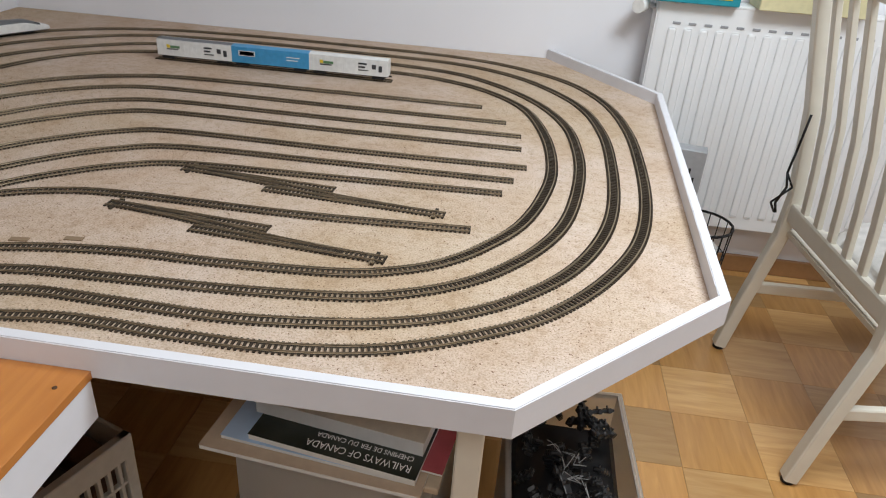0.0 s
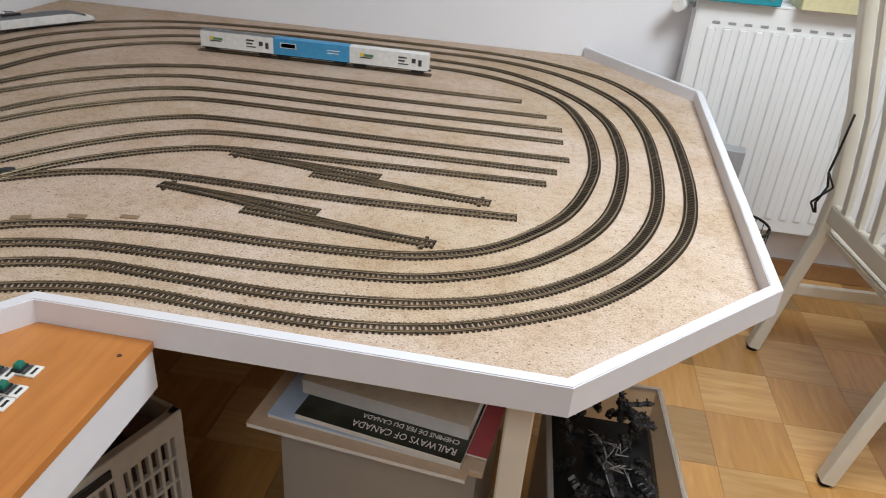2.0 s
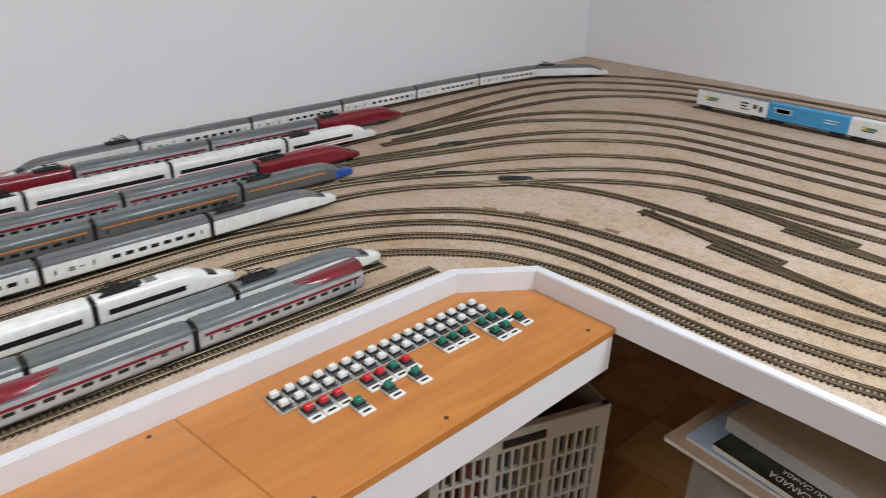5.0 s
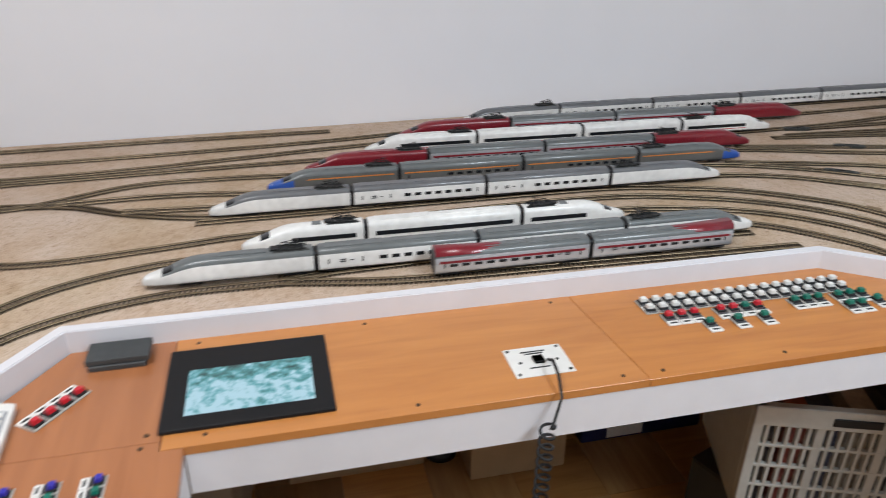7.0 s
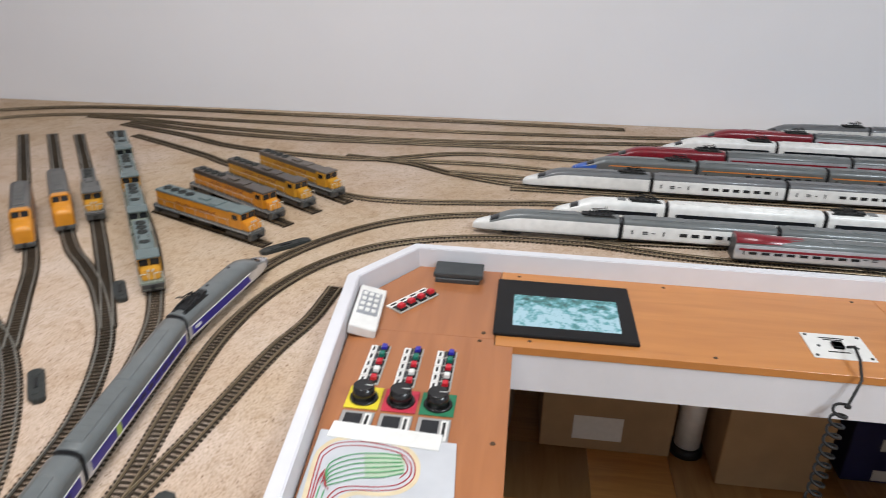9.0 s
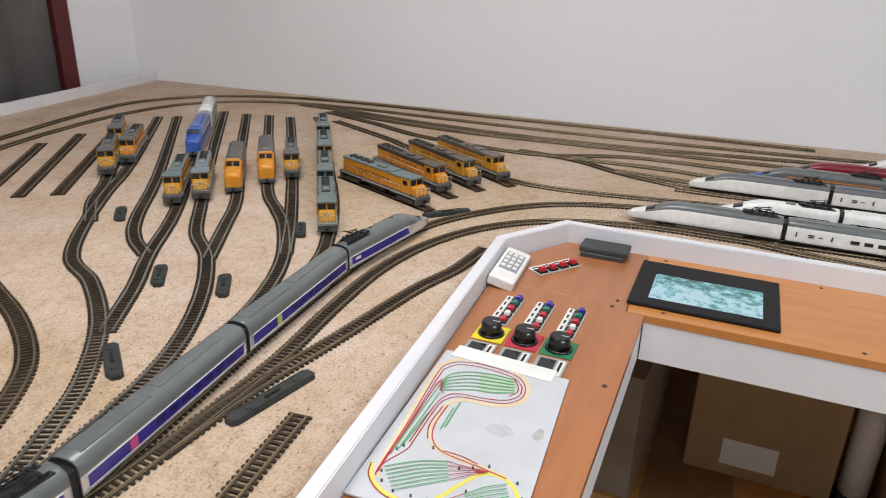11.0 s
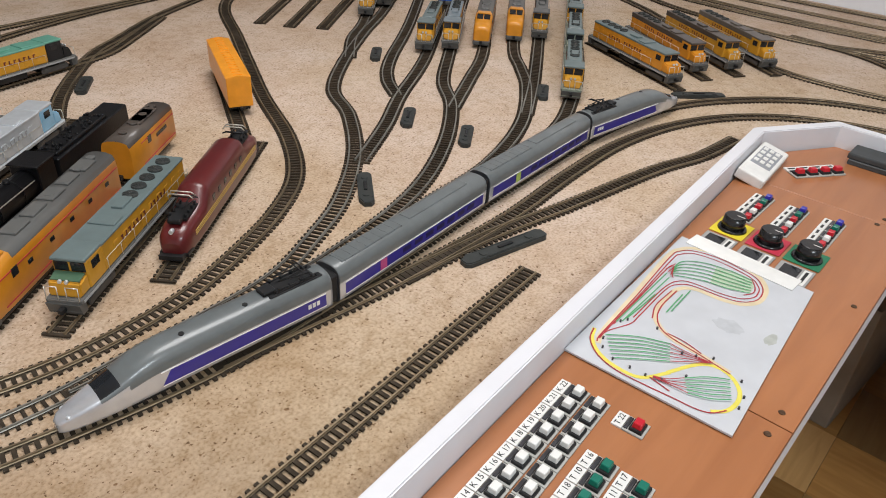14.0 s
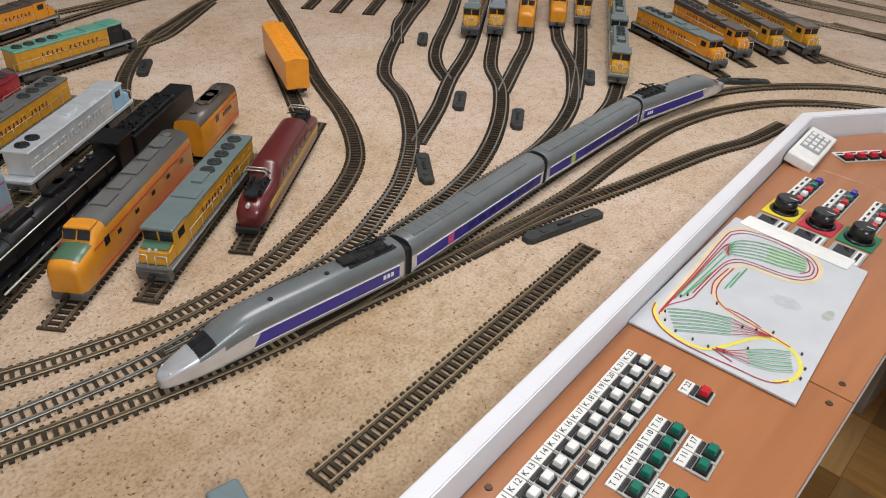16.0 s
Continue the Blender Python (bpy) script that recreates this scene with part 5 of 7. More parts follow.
hood_loco(line_pose((0.22, -1.93), (0.03, -2.005)), 0.21, LOCO_O, BROWN_ROOF, "orange and dark brown model diesel locomotive", wide=True)

# orange box car standing on its own
spur((-0.20, -1.60), (-0.075, -1.36), 0.02, 0.03)
box_car(0.205, paint("boxcar_orange", (0.84, 0.32, 0.02), 0.4), "plain orange model box car", line_pose((-0.20, -1.60), (-0.105, -1.395)), ribs=False)

# engine yard
yard = [((-0.975, -1.985), (-0.64, -1.69), LOCO_Y, LOCO_G, UP), ((-1.02, -1.935), (-0.73, -1.725), LOCO_O, LOCO_G, "orange and grey model diesel locomotive"),
        ((-0.79, -1.595), (-0.553, -1.43), LOCO_Y, LOCO_TEAL, UP), ((-0.83, -1.572), (-0.60, -1.40), LOCO_Y, paint("slate_blue", (0.17, 0.21, 0.235), 0.5), "yellow model diesel locomotive with pale blue-grey hood")]
for k, (a, b, c, r, lab) in enumerate(yard):
    d = (Vector(b) - Vector(a)).normalized()
    if k == 0:
        hood_loco(line_pose(Vector(b) - d * 0.215, b), 0.20, c, r, lab)
        hood_loco(line_pose(Vector(b) - d * 0.435, Vector(b) - d * 0.225), 0.20, LOCO_Y, LOCO_G, lab)
    else:
        hood_loco(line_pose(Vector(b) - d * 0.225, b), 0.205, c, r, lab)
for a, b, r, lab in (((-0.86, -1.51), (-0.672, -1.378), LOCO_G, "yellow round-nosed model locomotive with grey roof"), ((-0.96, -1.502), (-0.738, -1.343), LOCO_G, "orange-yellow round-nosed model locomotive with grey roof")):
    round_nose_loco(line_pose(a, b), 0.215, LOCO_O, r, lab, stripe=LOCO_G)
hood_loco(line_pose((-0.985, -1.447), (-0.805, -1.325)), 0.19, LOCO_G, LOCO_G, "grey and yellow model diesel switcher", front=LOCO_Y)
round_nose_loco(line_pose((-1.055, -1.775), (-0.86, -1.645)), 0.23, T_BLUE, T_BLUE, "bright blue streamlined model locomotive", stripe=T_WHITE)
round_nose_loco(line_pose((-1.27, -1.93), (-1.08, -1.795)), 0.21, SILVERP, T_WHITE, "white streamlined model carriage", stripe=LOCO_G, cab_front=False)
GREENG = paint("grey_green_paint", (0.22, 0.25, 0.20), 0.5)
for k in range(4):
    a, b = Vector((-0.553, -1.080)), Vector((-1.27, -1.535))
    d = (b - a).normalized()
    p0, p1 = a + d * (0.012 + 0.208 * k), a + d * (0.212 + 0.208 * k)
    hood_loco(line_pose(p1, p0), 0.198, GREENG, LOCO_TEAL, "grey-green model diesel locomotive with yellow front", front=LOCO_Y if k % 2 == 0 else GREENG, fans=5)
# four locomotives on angled display tracks
for a, b, c, r, lab, rn in (((-0.897, -1.245), (-0.782, -0.995), LOCO_O, LOCO_TEAL, "orange model diesel locomotive with grey-green roof", 0), ((-1.03, -1.235), (-0.88, -0.985), LOCO_O, BROWN_ROOF, "orange and dark brown model diesel locomotive", 1),
                            ((-1.105, -1.185), (-0.955, -0.950), LOCO_Y, BROWN_ROOF, "yellow and dark brown model diesel locomotive", 1), ((-1.18, -1.145), (-1.02, -0.900), LOCO_Y, paint("weathered_brown_grey", (0.12, 0.10, 0.085), 0.6), "yellow and brown-grey model diesel locomotive", 1)):
    spur(a, b, 0.01, 0.015)
    hood_loco(line_pose(a, b), 0.265, c, r, lab, wide=not rn, roof_low=0.0345 if rn else 0.0395)

# ---------------------------------------------------------------- point machines
def point_machine(x, y, ang, L=0.085, label="dark grey plastic point motor beside a turnout"):
    th = holder("point_machine", label, "point motor", pose(x, y, TOP, 0, 0, ang), group="point motors")
    bm = bmesh.new()
    pts = [(-L / 2, -0.005), (-L / 2 + 0.006, -0.010), (L / 2 - 0.012, -0.010), (L / 2, -0.004), (L / 2, 0.006), (L / 2 - 0.006, 0.010), (-L / 2 + 0.005, 0.010), (-L / 2, 0.006)]
    add_prism(bm, pts, 0, 0.0065)
    bmesh.ops.bevel(bm, geom=[e for e in bm.edges if all(v.co.z > 0.006 for v in e.verts)], offset=0.0012, segments=2, affect="EDGES")
    part("cover", bm, DARKG, th)
    bm = bmesh.new()
    for x in (-L * 0.3, L * 0.26):
        add_cyl(bm, (x, 0, 0.006), (x, 0, 0.0078), 0.0052, 0.0046, 14)
    add_box(bm, -L * 0.34, L * 0.34, -0.0080, -0.0070, 0.0060, 0.0072)
    add_box(bm, -L * 0.34, L * 0.34, 0.0070, 0.0080, 0.0060, 0.0072)
    part("rim", bm, DARKG, th)
    bm = bmesh.new()
    bevel_box(bm, -0.012, 0.010, -0.0022, 0.0022, 0.0063, 0.0085, 0.0006)
    part("lever", bm, BLACKP, th)


for x, y, a, L in ((0.160, -0.985, 5, 0.125), (-0.105, -0.878, -12, 0.125), (-0.085, -1.095, 50, 0.085), (-0.30, -1.225, 38, 0.075), (-0.315, -1.115, 35, 0.075), (-0.565, -1.145, 33, 0.07), (-0.482, -1.490, 42, 0.075), (-0.775, -0.945, -44, 0.10),
                   (-1.66, -0.045, 95, 0.09), (-1.50, 1.07, 80, 0.08), (-1.33, 1.10, 70, 0.08), (-1.16, 0.93, 55, 0.08), (-1.04, 1.02, 45, 0.08), (0.012, -1.68, 55, 0.075)):
    point_machine(x, y, a, L)
for x, y, a in ((-0.80, 0.915, 8), (-0.72, 0.938, 6), (-0.88, 0.885, 20), (-0.955, 0.838, 35)):
    bm = bmesh.new()
    bevel_box(bm, -0.015, 0.015, -0.006, 0.006, 0, 0.002, 0.0005)
    thing("joint_plate", bm, mat("brown_card", (0.25, 0.17, 0.10), 0.8), "small brown card strip beside a track", "card strip", at=pose(x, y, TOP, 0, 0, a))
bm = bmesh.new()
bevel_box(bm, -0.06, 0.012, -0.02, 0.02, 0, 0.018, 0.002, 2)
bevel_box(bm, -0.012, 0.012, -0.02, 0.02, 0.018, 0.030, 0.002, 2)
thing("plastic_block", bm, mat("slate_plastic", (0.13, 0.18, 0.19), 0.5), "slate-grey plastic block lying on the baseboard", "block", at=pose(0.405, -0.80, TOP, 0, 0, 170))

# ---------------------------------------------------------------- things on the control panel
def words(text, size, m, material, parent=None, name="lettering", align="CENTER"):
    """Flat letters in the built-in font, as a mesh."""
    cu = bpy.data.curves.new(name, "FONT")
    cu.body, cu.size, cu.align_x, cu.align_y, cu.extrude = text, size, align, "CENTER", 0.0001
    cu.resolution_u = 2
    tmp = bpy.data.objects.new(name, cu)
    me = bpy.data.meshes.new_from_object(tmp)
    bpy.data.objects.remove(tmp)
    bpy.data.curves.remove(cu)
    me.materials.append(material)
    ob = new(name, me)
    ob.parent = parent
    ob.matrix_basis = m
    return ob


CAP_W = mat("button_white", (0.78, 0.77, 0.74), 0.35)
CAP_R = mat("button_red", (0.55, 0.015, 0.03), 0.3)
CAP_G = mat("button_green", (0.006, 0.16, 0.11), 0.3)
CAP_B = mat("button_blue", (0.035, 0.03, 0.36), 0.3)
INK = mat("printed_black", (0.02, 0.02, 0.02), 0.6)
PLATE = mat("plate_white", (0.72, 0.71, 0.68), 0.5, vary=0.04)
LEDBAR = mat("smoked_lens", (0.05, 0.05, 0.055), 0.2)
BUTTON_PARTS = {}


def tapered(L, W, H, t, z):
    b = bmesh.new()
    v = add_box(b, -L / 2, L / 2, -W / 2, W / 2, z, z + H)
    for q in v[4:]:
        q.co.x *= t
        q.co.y *= t
    bmesh.ops.bevel(b, geom=b.edges[:], offset=0.0006, segments=1, affect="EDGES")
    return b


def button_meshes():
    b = bmesh.new()
    bevel_box(b, -0.0105, 0.0105, -0.0108, 0.0105, 0, 0.0022, 0.0004)
    BUTTON_PARTS["plate"] = to_mesh("plate", b, mat("button_plate", (0.42, 0.41, 0.38), 0.5))
    BUTTON_PARTS["socket"] = to_mesh("socket", tapered(0.0165, 0.0135, 0.0035, 0.95, 0.002), BLACKP)
    b = bmesh.new()
    bevel_box(b, -0.0085, 0.0085, -0.0103, -0.0062, 0.002, 0.0036, 0.0004)
    BUTTON_PARTS["lens"] = to_mesh("lens", b, LEDBAR)
    for k, ma in (("w", CAP_W), ("r", CAP_R), ("g", CAP_G), ("b", CAP_B)):
        BUTTON_PARTS[k] = to_mesh("cap", tapered(0.0115, 0.0095, 0.0062, 0.86, 0.0052), ma)
    b = bmesh.new()
    bevel_box(b, -0.0103, 0.0103, -0.0055, 0.0055, 0, 0.0024, 0.0003)
    BUTTON_PARTS["tag"] = to_mesh("tag", b, CAP_W)


button_meshes()
COLOUR_NAMES = {"w": "white", "r": "red", "g": "green", "b": "blue"}


def push_button(m, colour, tag=None, size=1.0, group="panel push buttons", turn=180):
    """A keyed push button on a black socket; the tag plate lies at its -y side."""
    th = holder("push_button", COLOUR_NAMES[colour] + " square push button in a black socket on the panel", "push button", m @ Matrix.Scale(size, 4), group=group)
    put_part("plate", BUTTON_PARTS["plate"], th, Matrix())
    put_part("socket", BUTTON_PARTS["socket"], th, pose(0, 0.0015, 0))
    put_part("lens", BUTTON_PARTS["lens"], th, Matrix())
    put_part("cap", BUTTON_PARTS[colour], th, pose(0, 0.0015, 0), COLOUR_NAMES[colour] + " plastic cap")
    if tag is not None:
        t = put_part("tag", BUTTON_PARTS["tag"], th, pose(0, -0.0168, 0), "white name tag")
        if tag:
            words(tag, 0.0086, pose(0, 0, 0.0026, 0, 0, turn), INK, t)
        else:
            b = bmesh.new()
            add_box(b, -0.006, 0.006, -0.0018, 0.0018, 0.0024, 0.0027)
            part("lettering", b, INK, t)
    return th


# keyboard on the south panel
for k in range(14):
    x = 0.0360 + 0.0195 * k
    push_button(pose(x, -0.6860 + 0.0016 * k, PANEL - 0.0006, 0, 0, 4.5), "w", "K %d" % (22 - k), 0.9)
    push_button(pose(x, -0.6650 + 0.0016 * k, PANEL - 0.0006, 0, 0, 4.5), "w", None, 0.9)
push_button(pose(0.0335, -0.6265, PANEL - 0.0006, 0, 0, 4.5), "r", "T 22", 0.9)
for k, tag in enumerate(("T 16", "T 10", "T 18", "T 14", "T 12")):
    push_button(pose(0.092 + 0.0195 * k, -0.6235 + 0.0016 * k, PANEL - 0.0006, 0, 0, 4.5), "g", tag, 0.9)
for k, tag in enumerate(("T 17", "T 11")):
    push_button(pose(0.0915 + 0.0195 * k, -0.5915 + 0.0016 * k, PANEL - 0.0006, 0, 0, 4.5), "g", tag, 0.9)
for k, tag in enumerate(("T 15", "T 13", "")):
    push_button(pose(0.153 + 0.0195 * k, -0.5885 + 0.0016 * k, PANEL - 0.0006, 0, 0, 4.5), "g", tag, 0.9)

# keyboard on the west panel
for k in range(17):
    y = 0.1645 + 0.0222 * k
    push_button(pose(-0.6985, y, PANEL, 0, 0, 90), "w", "")
    push_button(pose(-0.6765, y, PANEL, 0, 0, 90), "w")
for col, c in ((1.2, "r"), (2.2, "r"), (3.2, "r"), (5.3, "r"), (6.3, "r"), (7.3, "g"), (8.3, "r"), (11.4, "g"), (12.4, "g"), (13.4, "g"), (15.1, "g"), (16.1, "g"), (17.1, "g")):
    push_button(pose(-0.650, 0.1645 + 0.0222 * (col - 0.4), PANEL, 0, 0, 90), c, "")
for col, c in ((3.6, "g"), (5.8, "g"), (7.9, "g"), (15.0, "g"), (16.0, "g"), (17.6, "g")):
    push_button(pose(-0.620 - (0.006 if col > 17 else 0), 0.1645 + 0.0222 * (col - 0.4), PANEL, 0, 0, 90), c, "")
# slanted strip of four red buttons
strip_angle = math.degrees(math.atan2(0.05, -0.07))
for k in range(4):
    d = Vector((math.cos(radians(strip_angle)), math.sin(radians(strip_angle))))
    p = Vector((-0.592, -0.700)) + d * (0.0217 * k)
    push_button(pose(p.x, p.y, PANEL - 0.0006, 0, 0, strip_angle - 180), "r", "")

# three throttle units
PLATES = (mat("plate_yellow", (0.72, 0.58, 0.03), 0.5), mat("plate_red", (0.50, 0.03, 0.06), 0.5), mat("plate_green", (0.02, 0.17, 0.08), 0.5))
for k, (y, pm, cn) in enumerate(zip((-0.706, -0.659, -0.612), PLATES, ("yellow", "red", "green"))):
    th = holder("rotary_control", "large black rotary knob on a square " + cn + " plate", "control knob", pose(-0.362, y, PANEL), group="rotary controls")
    b = bmesh.new()
    bevel_box(b, -0.0225, 0.0225, -0.0215, 0.0215, 0, 0.0012, 0.0004)
    part("plate", b, pm, th)
    b = bmesh.new()
    add_cyl(b, (0, 0, 0.001), (0, 0, 0.004), 0.0185, 0.0170, 28)
    add_cyl(b, (0, 0, 0.004), (0, 0, 0.0195), 0.0148, 0.0132, 28)
    add_cyl(b, (0, 0, 0.0195), (0, 0, 0.0205), 0.0132, 0.0120, 28)
    knob = part("knob", b, mat("gloss_black", (0.015, 0.015, 0.016), 0.22), th)
    b = bmesh.new()
    add_box(b, -0.0006, 0.0006, 0.002, 0.0118, 0.0204, 0.0208)
    part("pointer_line", b, PLATE, knob)
    for j, c in enumerate("rwrgb"):
        push_button(pose(-0.400 - 0.0185 * j, y + 0.003, PANEL - 0.0004, 0, 0, 0), c, "", 0.84, "throttle push buttons")
    th = holder("speed_display", "small dark display in a white frame below a knob", "display", pose(-0.312, y, PANEL), group="speed displays")
    b = bmesh.new()
    bevel_box(b, -0.021, 0.021, -0.020, 0.020, 0, 0.0022, 0.0005)
    part("frame", b, mat("display_frame_grey", (0.33, 0.32, 0.31), 0.5), th)
    b = bmesh.new()
    bevel_box(b, -0.018, 0.019, 0.0085, 0.0175, 0.002, 0.0024, 0.0002)
    part("name_strip", b, PLATE, th)
    b = bmesh.new()
    bevel_box(b, -0.016, 0.016, -0.015, 0.006, 0.002, 0.0028, 0.0003)
    part("screen", b, GLASSY, th)
    b = bmesh.new()
    add_box(b, -0.014, 0.012, 0.0110, 0.0145, 0.0023, 0.0026)
    part("lettering", b, INK, th)

# paper strip and the track plan on card
bm = bmesh.new()
bevel_box(bm, -0.014, 0.014, -0.066, 0.066, 0, 0.001, 0.0002)
thing("paper_strip", bm, CAP_W, "blank white paper strip beside the displays", "paper", at=pose(-0.291, -0.665, PANEL + 0.0032, 0, 0, -3))

plan = holder("track_plan", "grey-white card with a coloured track plan, worn and smudged", "track plan", pose(-0.292, -0.742, PANEL + 0.0008, 0, 0, 0))
b = bmesh.new()
add_prism(b, [(0, 0), (0.285, 0.014), (0.277, 0.181), (0.002, 0.161)], 0, 0.0022)
CARD = mat("plan_card", (0.54, 0.55, 0.575), 0.55, vary=0.05, scale=30)
part("card", b, CARD, plan)
PLAN_INK = {"h": mat("plan_halo", (0.66, 0.55, 0.36), 0.6), "y": mat("plan_yellow", (0.76, 0.66, 0.10), 0.6), "r": mat("plan_red", (0.36, 0.025, 0.035), 0.6), "g": mat("plan_green", (0.08, 0.33, 0.13), 0.6), "p": mat("plan_pink", (0.75, 0.55, 0.22), 0.6), "l": mat("plan_pale_green", (0.42, 0.52, 0.38), 0.6)}


def plan_xy(u, v):
    """Card coordinates: u along the long side from the far end (0) to the near one (1), v from the fascia (0) to the pit (1)."""
    return (0.001 + 0.281 * u + 0.001 * v, 0.0 + 0.014 * u + 0.163 * v)


def plan_line(pts, c, w=0.0011, lift=0):
    line = smooth_line([plan_xy(*p) for p in pts], 0.004)
    tang = np.gradient(line, axis=0)
    tang /= np.linalg.norm(tang, axis=1)[:, None] + 1e-9
    nm = np.stack([-tang[:, 1], tang[:, 0]], 1) * w * 0.72
    b = bmesh.new()
    z = 0.0024 + 0.00004 * lift
    L, R = [b.verts.new((*p, z)) for p in line - nm], [b.verts.new((*p, z)) for p in line + nm]
    for i in range(len(L) - 1):
        b.faces.new((L[i], L[i + 1], R[i + 1], R[i]))
    return part("printed_line", b, PLAN_INK[c], plan)


# pale halo round the whole plan, then the printed lines: north loop, side strip, south loop
plan_line([(0.9, 0.125), (0.829, 0.094), (0.551, 0.069), (0.196, 0.038), (0.099, 0.071), (0.046, 0.162), (0.024, 0.354), (0.051, 0.603), (0.101, 0.703), (0.168, 0.74), (0.243, 0.728), (0.3, 0.649), (0.326, 0.524), (0.337, 0.351), (0.391, 0.261), (0.522, 0.25), (0.608, 0.273), (0.678, 0.408), (0.695, 0.652), (0.709, 0.841)], "h", 0.0042, 0)
plan_line([(0.863, 0.558), (0.756, 0.659), (0.716, 0.748), (0.723, 0.852), (0.769, 0.934), (0.826, 0.96), (0.89, 0.936), (0.929, 0.871)], "y", 0.003, 1)
plan_line([(0.836, 0.039), (0.893, 0.077), (0.942, 0.171), (0.963, 0.304), (0.949, 0.458), (0.856, 0.571)], "y", 0.003, 2)
plan_line([(0.893, 0.113), (0.85, 0.099), (0.569, 0.086), (0.203, 0.056), (0.121, 0.076), (0.071, 0.166), (0.049, 0.352), (0.069, 0.595), (0.111, 0.684), (0.165, 0.722), (0.232, 0.716), (0.286, 0.638), (0.308, 0.513), (0.323, 0.322), (0.359, 0.239), (0.426, 0.203), (0.651, 0.196), (0.718, 0.19), (0.818, 0.114), (0.875, 0.109)], "r", 0.001, 4)
plan_line([(0.836, 0.106), (0.562, 0.099), (0.206, 0.08), (0.142, 0.098), (0.092, 0.176), (0.073, 0.362), (0.09, 0.587), (0.133, 0.676), (0.172, 0.697), (0.218, 0.693), (0.265, 0.628), (0.29, 0.503), (0.305, 0.305), (0.337, 0.223), (0.426, 0.184), (0.679, 0.175)], "r", 0.001, 5)
plan_line([(0.768, 0.112), (0.544, 0.107), (0.295, 0.103), (0.242, 0.114)], "r", 0.001, 6)
plan_line([(0.101, 0.611), (0.151, 0.662), (0.193, 0.671), (0.233, 0.63)], "r", 0.001, 7)
plan_line([(0.401, 0.266), (0.536, 0.261), (0.625, 0.302), (0.678, 0.408), (0.699, 0.658), (0.716, 0.846)], "r", 0.001, 8)
plan_line([(0.416, 0.24), (0.547, 0.229), (0.632, 0.271)], "r", 0.001, 9)
plan_line([(0.671, 0.409), (0.671, 0.525), (0.688, 0.646)], "r", 0.001, 10)
plan_line([(0.84, 0.038), (0.9, 0.07), (0.953, 0.17), (0.978, 0.315), (0.973, 0.499), (0.962, 0.666), (0.954, 0.801), (0.933, 0.883), (0.89, 0.936)], "r", 0.001, 11)
plan_line([(0.927, 0.497), (0.941, 0.631)], "r", 0.001, 12)
plan_line([(0.75, 0.113), (0.544, 0.119), (0.316, 0.126)], "g", 0.001, 14)
plan_line([(0.729, 0.14), (0.54, 0.15), (0.338, 0.161)], "g", 0.001, 15)
plan_line([(0.704, 0.148), (0.597, 0.163), (0.487, 0.173)], "g", 0.001, 16)
plan_line([(0.561, 0.314), (0.486, 0.314), (0.408, 0.315)], "g", 0.001, 17)
plan_line([(0.54, 0.334), (0.454, 0.335), (0.362, 0.337)], "g", 0.001, 18)


def fan(top, bottom, n, c, lift, w=0.0010):
    """A bundle of n lines spread evenly between two guide lines."""
    for k in range(n):
        f = k / (n - 1)
        plan_line([(a[0] + (b[0] - a[0]) * f, a[1] + (b[1] - a[1]) * f) for a, b in zip(top, bottom)], c, w, lift + k)


fan([(0.277, 0.136), (0.192, 0.149), (0.134, 0.271), (0.109, 0.451), (0.108, 0.616)], [(0.316, 0.163), (0.302, 0.207), (0.259, 0.358), (0.24, 0.513), (0.204, 0.657)], 6, "g", 20)
fan([(0.843, 0.124), (0.768, 0.29), (0.721, 0.466)], [(0.935, 0.257), (0.86, 0.417), (0.809, 0.532)], 7, "g", 27)
fan([(0.721, 0.466), (0.722, 0.57), (0.713, 0.73)], [(0.809, 0.532), (0.76, 0.63), (0.713, 0.73)], 5, "r", 35, 0.0008)
fan([(0.852, 0.657), (0.791, 0.754), (0.748, 0.862)], [(0.912, 0.719), (0.883, 0.832), (0.837, 0.928)], 6, "g", 41)
fan([(0.92, 0.51), (0.898, 0.585), (0.852, 0.657)], [(0.925, 0.515), (0.917, 0.62), (0.912, 0.719)], 4, "r", 48, 0.0008)
fan([(0.30, 0.10), (0.27, 0.12), (0.235, 0.125)], [(0.34, 0.19), (0.32, 0.165), (0.29, 0.15)], 4, "r", 53, 0.0008)
for u, v in ((0.736, 0.133), (0.708, 0.16), (0.675, 0.341), (0.91, 0.167), (0.939, 0.263), (0.935, 0.374), (0.931, 0.472), (0.913, 0.56), (0.838, 0.658), (0.684, 0.72), (0.726, 0.919), (0.794, 0.975), (0.854, 0.982), (0.864, 0.128), (0.738, 0.556), (0.717, 0.632)):
    x, y = plan_xy(u, v)
    b = bmesh.new()
    add_cyl(b, (x, y, 0.0022), (x, y, 0.0050), 0.0011, n=8)
    part("indicator_lamp", b, MARK_D, plan)
